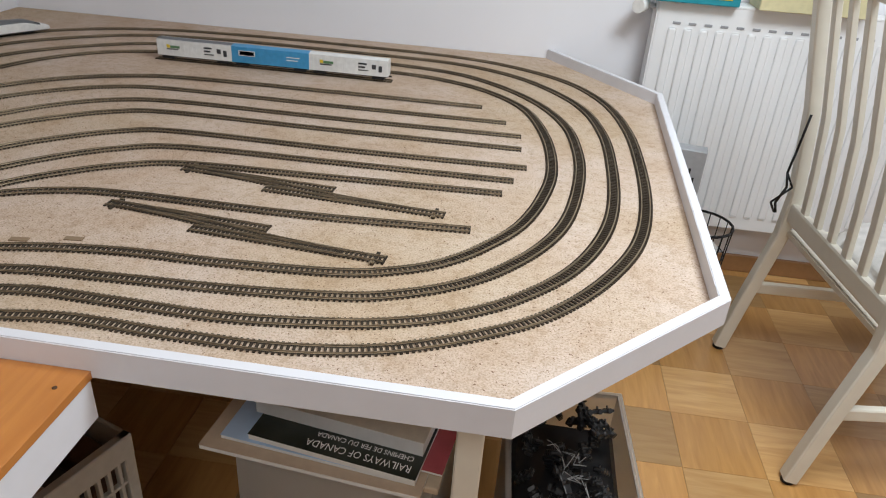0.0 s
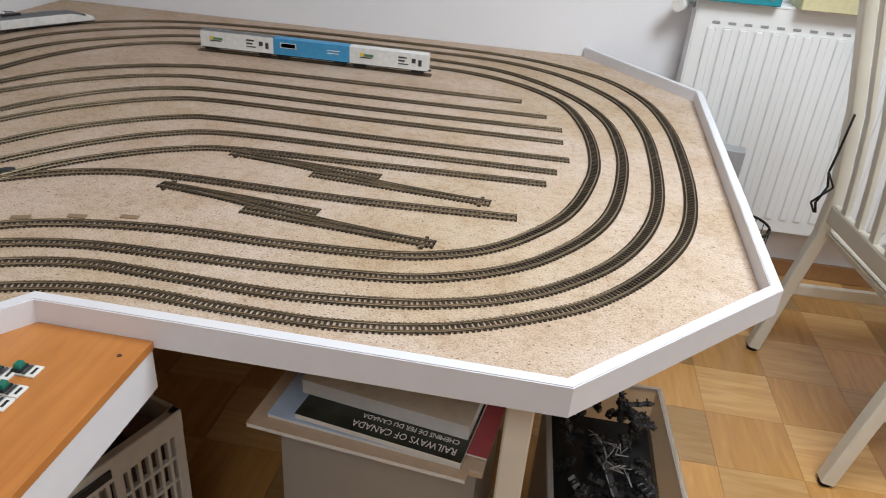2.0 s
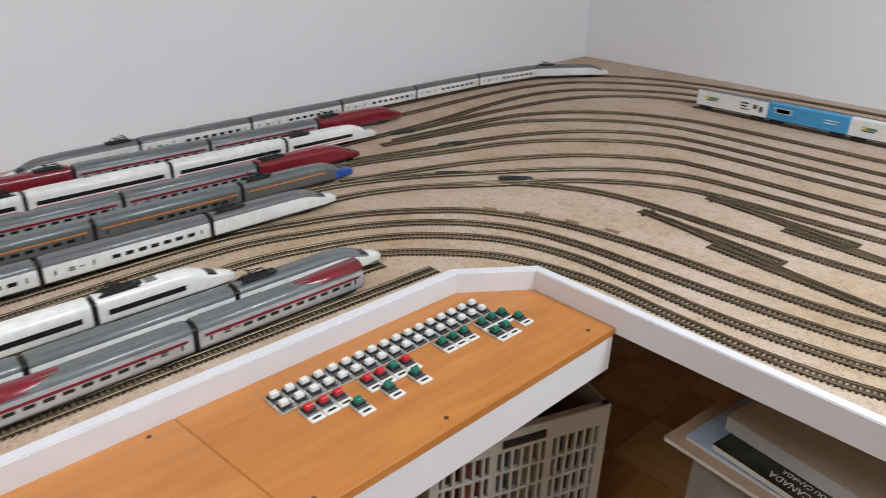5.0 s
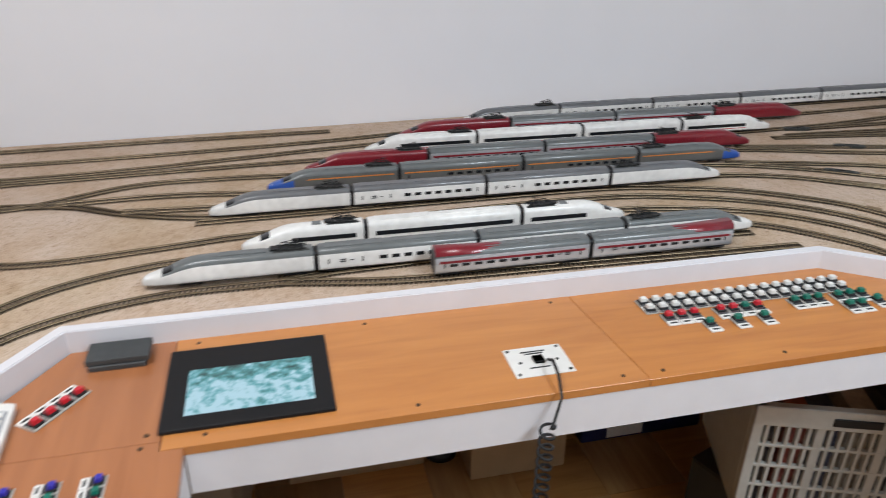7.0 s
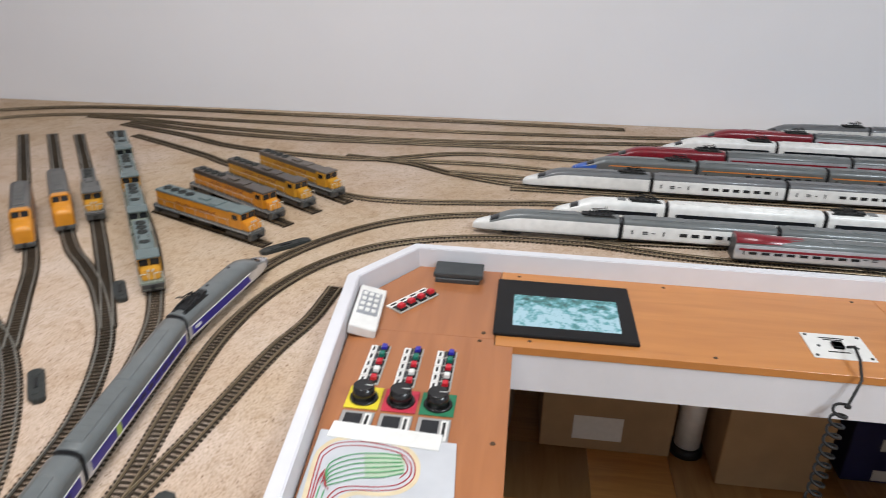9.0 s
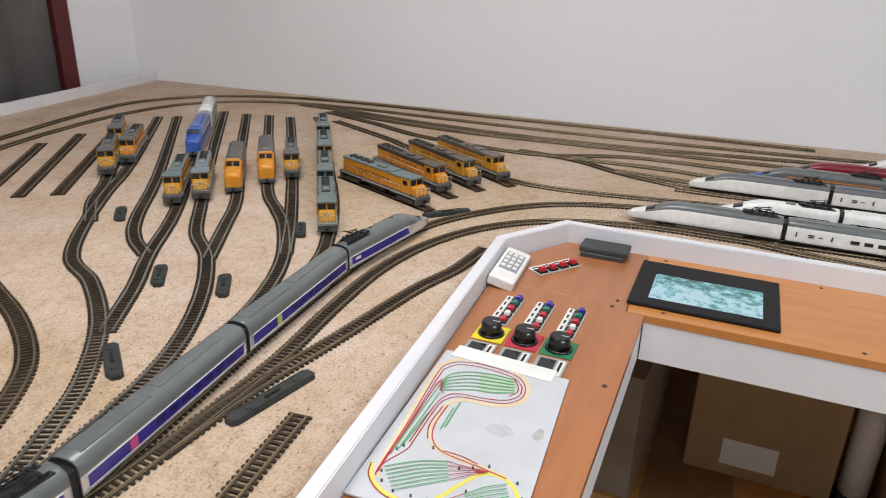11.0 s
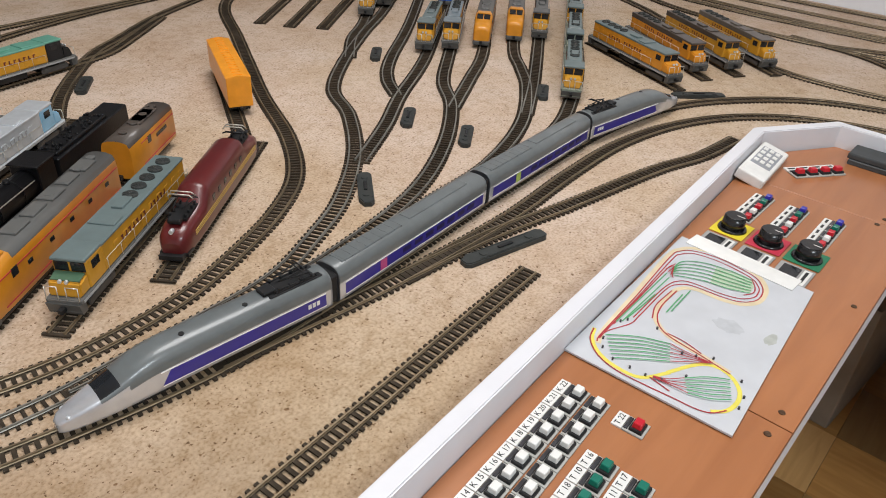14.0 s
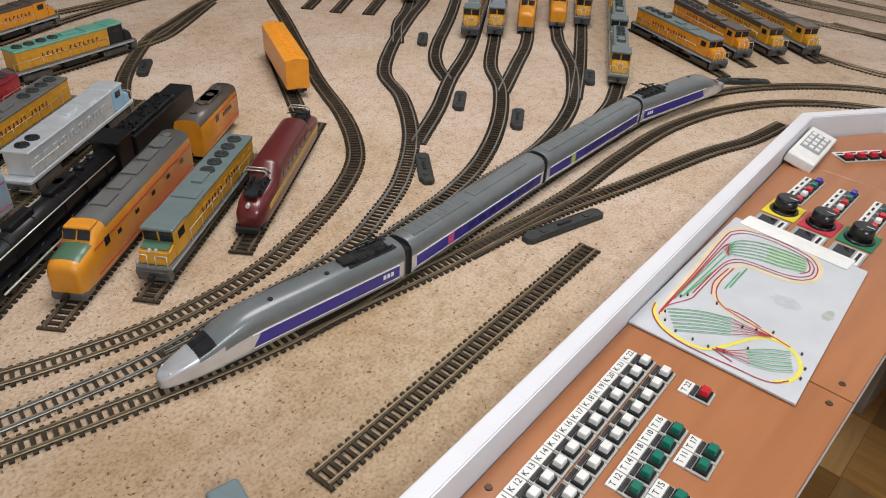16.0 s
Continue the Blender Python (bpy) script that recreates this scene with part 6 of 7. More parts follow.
# pale green wash over the siding area, two worn smudges
b = bmesh.new()
add_prism(b, [plan_xy(*p) for p in ((0.12, 0.36), (0.10, 0.60), (0.13, 0.65), (0.20, 0.655), (0.235, 0.50), (0.245, 0.40))], 0.0022, 0.0023)
part("green_wash", b, PLAN_INK["l"], plan)
for u, v, rx, ry, tone in ((0.464, 0.672, 0.013, 0.016, "g"), (0.427, 0.926, 0.012, 0.006, "o")):
    x, y = plan_xy(u, v)
    rnd = random.Random(int(u * 1000))
    b = bmesh.new()
    add_prism(b, [(x + rx * math.cos(j * math.tau / 18) * rnd.uniform(0.75, 1.1), y + ry * math.sin(j * math.tau / 18) * rnd.uniform(0.75, 1.1)) for j in range(18)], 0.00222, 0.00228)
    part("smudge", b, mat("grey_smudge", (0.46, 0.47, 0.49), 0.7, vary=0.08, scale=120) if tone == "g" else mat("olive_smudge", (0.42, 0.43, 0.40), 0.7, vary=0.12, scale=120), plan)

# white wall phone or remote against the corner
rem = holder("remote_control", "white plastic handset with grey keys leaning at the panel edge", "remote control", pose(-0.563, -0.748, PANEL + 0.001, -14, 0, 4))
b = bmesh.new()
bevel_box(b, -0.062, 0.062, -0.021, 0.021, 0, 0.017, 0.003, 3)
part("case", b, CAP_W, rem)
b = bmesh.new()
bevel_box(b, -0.044, 0.026, -0.0155, 0.0155, 0.0165, 0.0174, 0.0003)
part("keypad", b, mat("key_grey", (0.30, 0.31, 0.33), 0.5), rem, "grey keypad panel")
for i in range(4):
    for j in range(3):
        b = bmesh.new()
        bevel_box(b, -0.040 + i * 0.016, -0.031 + i * 0.016, -0.0135 + j * 0.0095, -0.0070 + j * 0.0095, 0.0170, 0.0186, 0.0004)
        part("key", b, CAP_W, rem)

b = bmesh.new()
bevel_box(b, -0.020, 0.022, -0.038, 0.036, 0, 0.0082, 0.001)
bevel_box(b, -0.026, 0.020, -0.041, 0.041, 0.008, 0.0175, 0.002, 2)
gb = thing("project_box", b, mat("ribbed_grey_case", (0.045, 0.050, 0.052), 0.55, vary=0.1, scale=80), "dark grey plastic box standing against the edge board", "plastic box", at=pose(-0.714, -0.622, PANEL - 0.0006))

scr = holder("tablet_screen", "black-framed flat screen showing a bright teal landscape", "screen", pose(-0.6245, -0.4485, PANEL))
b = bmesh.new()
bevel_box(b, -0.087, 0.087, -0.106, 0.106, 0, 0.006, 0.002, 2)
part("bezel", b, mat("bezel_black", (0.010, 0.010, 0.011), 0.5, spec=0.2), scr)
sm = bpy.data.materials.new("lit_screen")
sm.use_nodes = True
nt = sm.node_tree
bs = nt.nodes["Principled BSDF"]
tc = nt.nodes.new("ShaderNodeTexCoord")
ns = nt.nodes.new("ShaderNodeTexNoise")
ns.inputs["Scale"].default_value, ns.inputs["Detail"].default_value = 85, 8
sep = nt.nodes.new("ShaderNodeSeparateXYZ")
mad = nt.nodes.new("ShaderNodeMath")
mad.operation = "MULTIPLY_ADD"
mad.inputs[1].default_value = 2.6
nt.links.new(tc.outputs["Object"], ns.inputs["Vector"])
nt.links.new(tc.outputs["Object"], sep.inputs[0])
nt.links.new(sep.outputs["X"], mad.inputs[0])
nt.links.new(ns.outputs["Fac"], mad.inputs[2])
colr = mix_ramp(nt, mad.outputs[0], [(0.28, (0.01, 0.07, 0.07)), (0.42, (0.07, 0.30, 0.30)), (0.50, (0.16, 0.50, 0.56)), (0.62, (0.55, 0.84, 0.95))])
nt.links.new(colr, bs.inputs["Emission Color"])
bs.inputs["Base Color"].default_value = (0.02, 0.02, 0.02, 1)
bs.inputs["Emission Strength"].default_value = 0.72
bs.inputs["Roughness"].default_value = 0.15
b = bmesh.new()
add_box(b, -0.034, 0.062, -0.078, 0.082, 0.0058, 0.0064)
part("display", b, sm, scr, "glowing teal picture")

jack = holder("socket_plate", "white printed plate with two black sockets", "socket plate", pose(-0.5855, -0.056, PANEL, 0, 0, 0))
b = bmesh.new()
bevel_box(b, -0.034, 0.034, -0.043, 0.043, 0, 0.0016, 0.0004)
part("plate", b, PLATE, jack)
for y in (-0.011, 0.010):
    b = bmesh.new()
    bevel_box(b, -0.008, 0.008, -0.0075, 0.0075, 0.0015, 0.006, 0.0008)
    part("socket", b, BLACKP, jack)
for x, y in ((-0.028, -0.037), (-0.028, 0.037), (0.028, -0.037), (0.028, 0.037), (0.002, -0.027), (0.002, 0.027)):
    b = bmesh.new()
    add_cyl(b, (x, y, 0.0015), (x, y, 0.0024), 0.0026, n=10)
    part("screw", b, DARKG, jack)
for x0, y0, y1 in ((-0.022, -0.020, 0.016), (-0.017, -0.015, 0.012), (0.016, -0.018, 0.012)):
    b = bmesh.new()
    add_box(b, x0 - 0.0014, x0 + 0.0014, y0, y1, 0.0016, 0.0019)
    part("lettering", b, INK, jack)
# coiled cord over the edge
pts = [(-0.580, -0.045, PANEL + 0.005), (-0.560, -0.046, PANEL + 0.018), (-0.530, -0.050, PANEL + 0.016), (-0.500, -0.056, PANEL + 0.002), (-0.490, -0.068, PANEL - 0.03)]
n = 560
for k in range(n):
    t = k / n
    a = k * math.tau / 16
    z = PANEL - 0.03 - 0.58 * t
    r = 0.0095
    pts.append((-0.490 + r * math.cos(a) + 0.03 * t, -0.076 - 0.02 * t + r * math.sin(a), z))
b = bmesh.new()
rings = []
P3 = [Vector(p) for p in pts]
for i, p in enumerate(P3):
    d = (P3[min(i + 1, len(P3) - 1)] - P3[max(i - 1, 0)]).normalized()
    q = d.to_track_quat("Z", "Y")
    rings.append([b.verts.new(p + q @ Vector((0.0022 * math.cos(j * math.tau / 5), 0.0022 * math.sin(j * math.tau / 5), 0))) for j in range(5)])
for A, B in zip(rings, rings[1:]):
    for j in range(5):
        b.faces.new((A[j], A[(j + 1) % 5], B[(j + 1) % 5], B[j])).smooth = True
thing("coiled_cord", b, BLACKP, "black coiled telephone cord hanging from the socket plate", "cord")
for x, y in ((-0.535, 0.60), (-0.53, 0.30), (-0.528, 0.105), (-0.528, 0.045), (-0.528, -0.24), (-0.53, -0.50), (-0.735, -0.28), (-0.735, 0.02), (-0.735, -0.52), (-0.300, -0.54), (-0.078, -0.54), (-0.043, -0.54), (-0.543, -0.568),
             (-0.520, -0.572), (-0.515, -0.744), (0.247, -0.699), (0.62, -0.54)):
    b = bmesh.new()
    add_cyl(b, (0, 0, -0.0008), (0, 0, 0.0007), 0.0036, 0.0028, 12)
    add_box(b, -0.0022, 0.0022, -0.0004, 0.0004, 0.0006, 0.0010)
    screw = part("screw", b, mat("dull_screw", (0.10, 0.055, 0.03), 0.5, 0.4), control, "small dull screw head")
    screw.matrix_basis = pose(x + 0.63, y + 0.66, 0, 0, 0, x * 900)

# ---------------------------------------------------------------- below the layout
CARDB = mat("cardboard", (0.36, 0.24, 0.13), 0.85, vary=0.08, scale=14, bump=0.1, bscale=90)
CARDG = mat("grey_cardboard", (0.30, 0.25, 0.20), 0.85, vary=0.1, scale=14)


def carton(x0, x1, y0, y1, h, ang, ma, label, label_at=None):
    cx, cy = (x0 + x1) / 2, (y0 + y1) / 2
    th = holder("cardboard_box", label, "cardboard box", pose(cx, cy, FLOOR, 0, 0, ang), group="boxes under the layout")
    a, c = (x1 - x0) / 2, (y1 - y0) / 2
    b = bmesh.new()
    bevel_box(b, -a, a, -c, c, 0.0, h - 0.004, 0.004, 2)
    part("body", b, ma, th)
    for s in (-1, 1):
        b = bmesh.new()
        bevel_box(b, -a, a, min(0, s * c) + 0.001, max(0, s * c) - 0.001, h - 0.004, h, 0.001)
        part("flap", b, ma, th)
    if label_at:
        y, z, w, hh = label_at
        b = bmesh.new()
        add_box(b, a - 0.0005, a + 0.0012, y - w / 2, y + w / 2, z - hh / 2, z + hh / 2)
        part("paper_label", b, PLATE, th)
    return th


carton(-1.365, -1.115, 0.015, 0.268, 0.36, 0, CARDB, "plain brown cardboard box on the floor")
navy = carton(-1.47, -1.18, 0.343, 0.70, 0.24, 0, mat("navy_board", (0.012, 0.014, 0.075), 0.6), "dark navy storage box with two white labels", (-0.05, 0.12, 0.11, 0.036))
b = bmesh.new()
add_box(b, 0.1445, 0.1462, -0.105, 0.0, 0.008, 0.040)
part("paper_label", b, PLATE, navy)
carton(-1.50, -1.20, -0.43, -0.085, 0.30, 0, CARDB, "brown cardboard box with a paper label", (-0.022, 0.072, 0.13, 0.075))
carton(-1.38, -1.02, -0.95, -0.52, 0.34, -6, CARDG, "grey-brown cardboard box under the layout", (0.05, 0.22, 0.12, 0.07))
carton(-0.92, -0.58, -1.10, -0.72, 0.26, 9, CARDG, "grey-brown cardboard box with a paper label", (0.0, 0.15, 0.10, 0.05))
carton(-0.95, -0.62, 0.50, 0.90, 0.205, 20, mat("black_board", (0.02, 0.019, 0.018), 0.7), "black storage box under the plastic crate")
b = bmesh.new()
add_cyl(b, (0, 0, 0.026), (0, 0, 0.30), 0.034, 0.034, 28)
roll = holder("paper_roll", "white paper roll on a black foot between the boxes", "paper roll", pose(-1.236, -0.035, FLOOR))
part("roll", b, CAP_W, roll)
b = bmesh.new()
add_cyl(b, (0, 0, 0), (0, 0, 0.026), 0.044, 0.040, 28)
part("foot", b, BLACKP, roll, "black plastic foot")

# perforated folding crate
crate = holder("plastic_crate", "light grey perforated folding plastic crate with dark contents", "crate", pose(-0.652, 0.623, 0.209, 0, 0, math.degrees(math.atan2(0.348, 0.127)) - 90))
CRATE = mat("crate_plastic", (0.52, 0.51, 0.47), 0.5, vary=0.05)
cw, chh, cd = 0.37, 0.265, 0.27
b = bmesh.new()
for y in (-cw / 2, cw / 2 - 0.02):
    bevel_box(b, -0.014, 0.004, y, y + 0.02, 0, chh, 0.002)
bevel_box(b, -0.013, 0.005, -cw / 2, cw / 2, chh - 0.045, chh, 0.002)
bevel_box(b, -0.013, 0.003, -cw / 2, cw / 2, 0, 0.02, 0.002)
part("front_frame", b, CRATE, crate)
rows, cols = 4, 17
for r in range(rows - 1):
    b = bmesh.new()
    z = 0.02 + (chh - 0.065) * (r + 1) / rows
    bevel_box(b, -0.010, 0.0005, -cw / 2 + 0.018, cw / 2 - 0.018, z - 0.0035, z + 0.0035, 0.001)
    part("front_bar", b, CRATE, crate)
for c in range(cols):
    b = bmesh.new()
    y = -cw / 2 + 0.02 + (cw - 0.04) * (c + 0.5) / cols
    w = 0.0085 if c in (5, 11) else 0.0034
    bevel_box(b, -0.010, 0.0, y - w, y + w, 0.018, chh - 0.044, 0.001)
    part("front_slat", b, CRATE, crate)
b = bmesh.new()
bevel_box(b, 0.004, 0.008, -0.045, 0.045, chh - 0.034, chh - 0.015, 0.002)
part("handle_slot", b, BLACKP, crate)
for y in (-cw / 2, cw / 2 - 0.008):
    b = bmesh.new()
    bevel_box(b, -cd, -0.014, y, y + 0.008, 0, chh, 0.002)
    part("side_wall", b, CRATE, crate)
b = bmesh.new()
bevel_box(b, -cd - 0.008, -cd, -cw / 2, cw / 2, 0, chh, 0.002)
part("back_wall", b, CRATE, crate)
b = bmesh.new()
bevel_box(b, -cd, -0.014, -cw / 2 + 0.008, cw / 2 - 0.008, 0, 0.006, 0.001)
part("bottom", b, CRATE, crate)
# packed cartons; height and dark colours also stand in for the crate's inner shade
rnd = random.Random(9)
for k, cc in enumerate(((0.05, 0.04, 0.04), (0.30, 0.08, 0.06), (0.06, 0.07, 0.12), (0.35, 0.30, 0.24), (0.04, 0.04, 0.045), (0.10, 0.05, 0.03))):
    b = bmesh.new()
    y = -cw / 2 + 0.015 + k * 0.057
    bevel_box(b, -0.20, -0.025, 0, 0.05, 0, 0.225 + rnd.uniform(-0.02, 0.02), 0.003)
    thing("small_box", b, mat("packed_box_%d" % k, cc, 0.6, vary=0.2), "small packed carton inside the crate, dark partly to stand in for shade", "small box", group="cartons in the crate", at=crate.matrix_world @ pose(0, y, 0.007))

# storage bin with magazines
CLEAR = bpy.data.materials.new("cloudy_plastic")
CLEAR.use_nodes = True
cb = CLEAR.node_tree.nodes["Principled BSDF"]
cb.inputs["Base Color"].default_value = (0.78, 0.76, 0.72, 1)
cb.inputs["Roughness"].default_value = 0.35
cb.inputs["Transmission Weight"].default_value = 0.75
cb.inputs["IOR"].default_value = 1.2


def bin_box(x0, x1, y0, y1, h, label, lid=None, ang=0):
    th = holder("storage_bin", label, "storage bin", pose((x0 + x1) / 2, (y0 + y1) / 2, FLOOR, 0, 0, ang), group="storage bins")
    a, c, t = (x1 - x0) / 2, (y1 - y0) / 2, 0.003
    for nm, q in (("front_wall", (-a, a, -c, -c + t)), ("back_wall", (-a, a, c - t, c)), ("side_wall", (-a, -a + t, -c + t, c - t)), ("side_wall", (a - t, a, -c + t, c - t))):
        b = bmesh.new()
        add_box(b, *q, 0.004, h)
        ob = part(nm, b, CLEAR, th)
    b = bmesh.new()
    add_box(b, -a, a, -c, c, 0, 0.004)
    part("bottom", b, CLEAR, th)
    if lid is None:
        for q in ((-a - 0.008, a + 0.008, -c - 0.008, -c), (-a - 0.008, a + 0.008, c, c + 0.008), (-a - 0.008, -a, -c, c), (a, a + 0.008, -c, c)):
            b = bmesh.new()
            bevel_box(b, *q, h - 0.012, h, 0.002)
            part("rim", b, CLEAR, th)
    else:
        b = bmesh.new()
        bevel_box(b, -a - 0.012, a + 0.012, -c - 0.012, c + 0.012, h, h + 0.014, 0.003, 2)
        part("lid", b, lid, th)
    return th


mb = bin_box(-0.42, -0.075, 0.83, 1.20, 0.425, "cloudy plastic storage bin with papers inside", mat("buff_lid", (0.52, 0.41, 0.29), 0.6, vary=0.06), ang=-4)
b = bmesh.new()
bevel_box(b, -0.40, -0.10, 0.86, 1.17, 0.008, 0.36, 0.006)
thing("paper_stack", b, mat("paper_stack", (0.50, 0.40, 0.31), 0.8, vary=0.15, scale=9), "buff stack of papers inside the bin", "paper stack")


def magazine(cx, cy, z, w, d, ang, ma, label, t=0.006):
    th = holder("magazine", label, "magazine", pose(cx, cy, z, 0, 0, ang), group="magazines on the bin")
    b = bmesh.new()
    bevel_box(b, -w / 2, w / 2, -d / 2, d / 2, 0.0005, t - 0.0006, 0.0003)
    part("page_block", b, PLATE, th)
    b = bmesh.new()
    bevel_box(b, -w / 2 - 0.001, w / 2 + 0.001, -d / 2 - 0.001, d / 2 + 0.001, t - 0.0006, t, 0.0002)
    part("cover", b, ma, th)
    return th


z0 = 0.4395
magazine(-0.275, 0.965, z0, 0.38, 0.34, -6, mat("buff_cover", (0.50, 0.38, 0.27), 0.6), "buff paper folder at the bottom of the pile", 0.010)
magazine(-0.265, 0.965, z0 + 0.010, 0.34, 0.30, -7, mat("pale_blue_cover", (0.42, 0.55, 0.72), 0.3, vary=0.15, scale=12), "pale blue glossy magazine", 0.008)
magazine(-0.095, 0.96, z0 + 0.018, 0.08, 0.28, -8, mat("red_blue_cover", (0.30, 0.06, 0.07), 0.35, vary=0.3, scale=12), "red and blue glossy magazine end", 0.006)
rc = magazine(-0.235, 0.948, z0 + 0.024, 0.29, 0.285, -9, mat("dark_photo_cover", (0.022, 0.026, 0.020), 0.25, vary=0.5, scale=14), "dark glossy railway book with white title", 0.012)
words("RAILWAYS OF CANADA", 0.0215, pose(0.042, -0.124, 0.0122, 0, 0, 180) @ Matrix.Diagonal((0.78, 1, 1, 1)), CAP_W, rc, "title")
words("CHEMINS DE FER DU CANADA", 0.0150, pose(0.046, -0.102, 0.0122, 0, 0, 180) @ Matrix.Diagonal((0.82, 1, 1, 1)), CAP_W, rc, "title")
b = bmesh.new()
add_box(b, -0.12, 0.09, -0.086, -0.070, 0.0121, 0.0124)
part("cover_picture", b, mat("rust_picture", (0.07, 0.025, 0.02), 0.3, vary=0.5, scale=30), rc)
magazine(-0.238, 0.982, z0 + 0.036, 0.30, 0.25, -9, mat("cream_cover", (0.60, 0.55, 0.45), 0.5, vary=0.08), "cream paperback catalogue on the pile", 0.030)

b2 = bin_box(0.035, 0.265, 0.84, 1.20, 0.36, "clear plastic bin full of black model parts", ang=3)
rnd = random.Random(21)
JUNK = mat("black_model_parts", (0.014, 0.014, 0.015), 0.3, vary=0.2)
for k in range(46):
    b = bmesh.new()
    L = rnd.uniform(0.03, 0.085)
    bevel_box(b, -L / 2, L / 2, -0.008, 0.008, 0, 0.006, 0.001)
    for j in range(3):
        x = -L / 2 + L * (j + 0.5) / 3
        add_cyl(b, (x, -0.011, 0.003), (x, 0.011, 0.003), 0.0055, n=8)
        add_cyl(b, (x, 0, 0.003), (x, 0, 0.014), 0.002, n=5)
    thing("model_chassis", b, JUNK, "black plastic model chassis part in the bin", "model part", group="model parts in the bin",
          at=pose(0.15 + rnd.uniform(-0.085, 0.085), 1.02 + rnd.uniform(-0.145, 0.145), 0.29 + rnd.uniform(0, 0.075), rnd.uniform(-40, 40), rnd.uniform(-60, 60), rnd.uniform(0, 360)))
for k in range(5):
    b = bmesh.new()
    p = [Vector((rnd.uniform(-0.02, 0.02), rnd.uniform(-0.02, 0.02), rnd.uniform(0, 0.02))) for _ in range(6)]
    add_tube(b, p, 0.0008, 5)
    thing("wire_scrap", b, PLATE_GREY, "bright bent wire scrap among the model parts", "wire", group="wires in the bin", at=pose(0.15 + rnd.uniform(-0.05, 0.05), 0.93 + rnd.uniform(-0.04, 0.1), 0.372))
b = bmesh.new()
bevel_box(b, 0.045, 0.255, 0.855, 1.185, 0.006, 0.28, 0.01)
thing("parts_tray", b, JUNK, "black tray of parts filling the bin", "tray")

# legs of the layout
for x, y in ((-0.035, 0.80), (0.25, 1.95), (-0.72, 0.84), (-0.80, -0.82), (-1.68, 0.9), (-1.66, -1.5), (0.6, -0.85), (0.6, -2.1)):
    b = bmesh.new()
    bevel_box(b, x - 0.021, x + 0.021, y - 0.021, y + 0.021, 0, TOP - 0.022, 0.003)
    thing("table_leg", b, LACQUER, "cream-painted square wooden leg under the layout", "leg", group="layout legs", kind="structure")

# ---------------------------------------------------------------- radiator, chair, corner by the window
rad = holder("radiator", "white ribbed panel radiator under the window", "radiator", pose(0.37, 2.455, 0.22))
RW, RH = 1.15, 0.755
b = bmesh.new()
bevel_box(b, 0, RW, -0.045, -0.038, 0, RH, 0.004, 2)
part("front_plate", b, RADIATOR, rad)
b = bmesh.new()
bevel_box(b, 0, RW, 0.028, 0.036, 0, RH, 0.004, 2)
part("back_plate", b, RADIATOR, rad)
nr = 22
for k in range(nr):
    b = bmesh.new()
    x = 0.03 + (RW - 0.06) * (k + 0.5) / nr
    bevel_box(b, x - 0.013, x + 0.013, -0.0505, -0.044, 0.05, RH - 0.075, 0.0055, 2)
    part("rib", b, RADIATOR, rad)
    b = bmesh.new()
    bevel_box(b, x - 0.002, x + 0.022, -0.0475, -0.0445, RH - 0.064, RH - 0.056, 0.001)
    part("slot", b, mat("slot_shade", (0.33, 0.33, 0.34), 0.6), rad)
b = bmesh.new()
bevel_box(b, -0.004, RW + 0.004, -0.047, 0.038, RH - 0.003, RH + 0.006, 0.002)
part("top_grille", b, RADIATOR, rad)
for x in (-0.004, RW):
    b = bmesh.new()
    bevel_box(b, x, x + 0.004, -0.045, 0.036, 0.01, RH - 0.003, 0.001)
    part("side_cover", b, RADIATOR, rad)
valve = holder("radiator_valve", "white round thermostat valve with a fluted dial", "valve", pose(0.318, 2.44, 0.955))
b = bmesh.new()
add_cyl(b, (-0.012, -0.030, 0), (0.012, 0.02, 0), 0.021, 0.023, 20)
for j in range(16):
    a = j * math.tau / 16
    add_cyl(b, (-0.010 + 0, -0.026, 0.021 * math.sin(a)), (0.010, 0.018, 0.022 * math.sin(a)), 0.002, n=4)
part("dial", b, CAP_W, valve)
b = bmesh.new()
add_cyl(b, (0.008, 0.012, 0), (0.050, 0.012, 0), 0.009, n=12)
part("pipe", b, SILVERP, valve)
b = bmesh.new()
bevel_box(b, 0.35, 0.605, 2.375, 2.49, 0.9816, 1.045, 0.002)
tb = thing("flat_carton", b, mat("teal_carton", (0.02, 0.30, 0.38), 0.4, vary=0.1, scale=20), "teal printed carton lying on the radiator", "carton")
b = bmesh.new()
add_box(b, 0.50, 0.58, 2.373, 2.3752, 1.0, 1.02)
ob = part("printed_bar", b, MARK_Y, tb)
b = bmesh.new()
bevel_box(b, 0.66, 0.98, 2.36, 2.49, 0.9816, 1.06, 0.002)
thing("flat_carton", b, mat("pale_yellow_carton", (0.66, 0.60, 0.36), 0.5), "pale yellow carton lying on the radiator", "carton")
b = bmesh.new()
bevel_box(b, wall_x(WN) + 0.02, WE, WN - 0.014, WN - 0.0005, 0.0, 0.07, 0.003)
thing("baseboard", b, mat("brown_skirting", (0.30, 0.15, 0.06), 0.4), "brown wooden skirting along the wall", "skirting", kind="structure")

# chair: sabre legs, lower back rail, spindles
chair = holder("spindle_chair", "cream-white painted wooden spindle-back chair", "chair", pose(0, 0, 0))


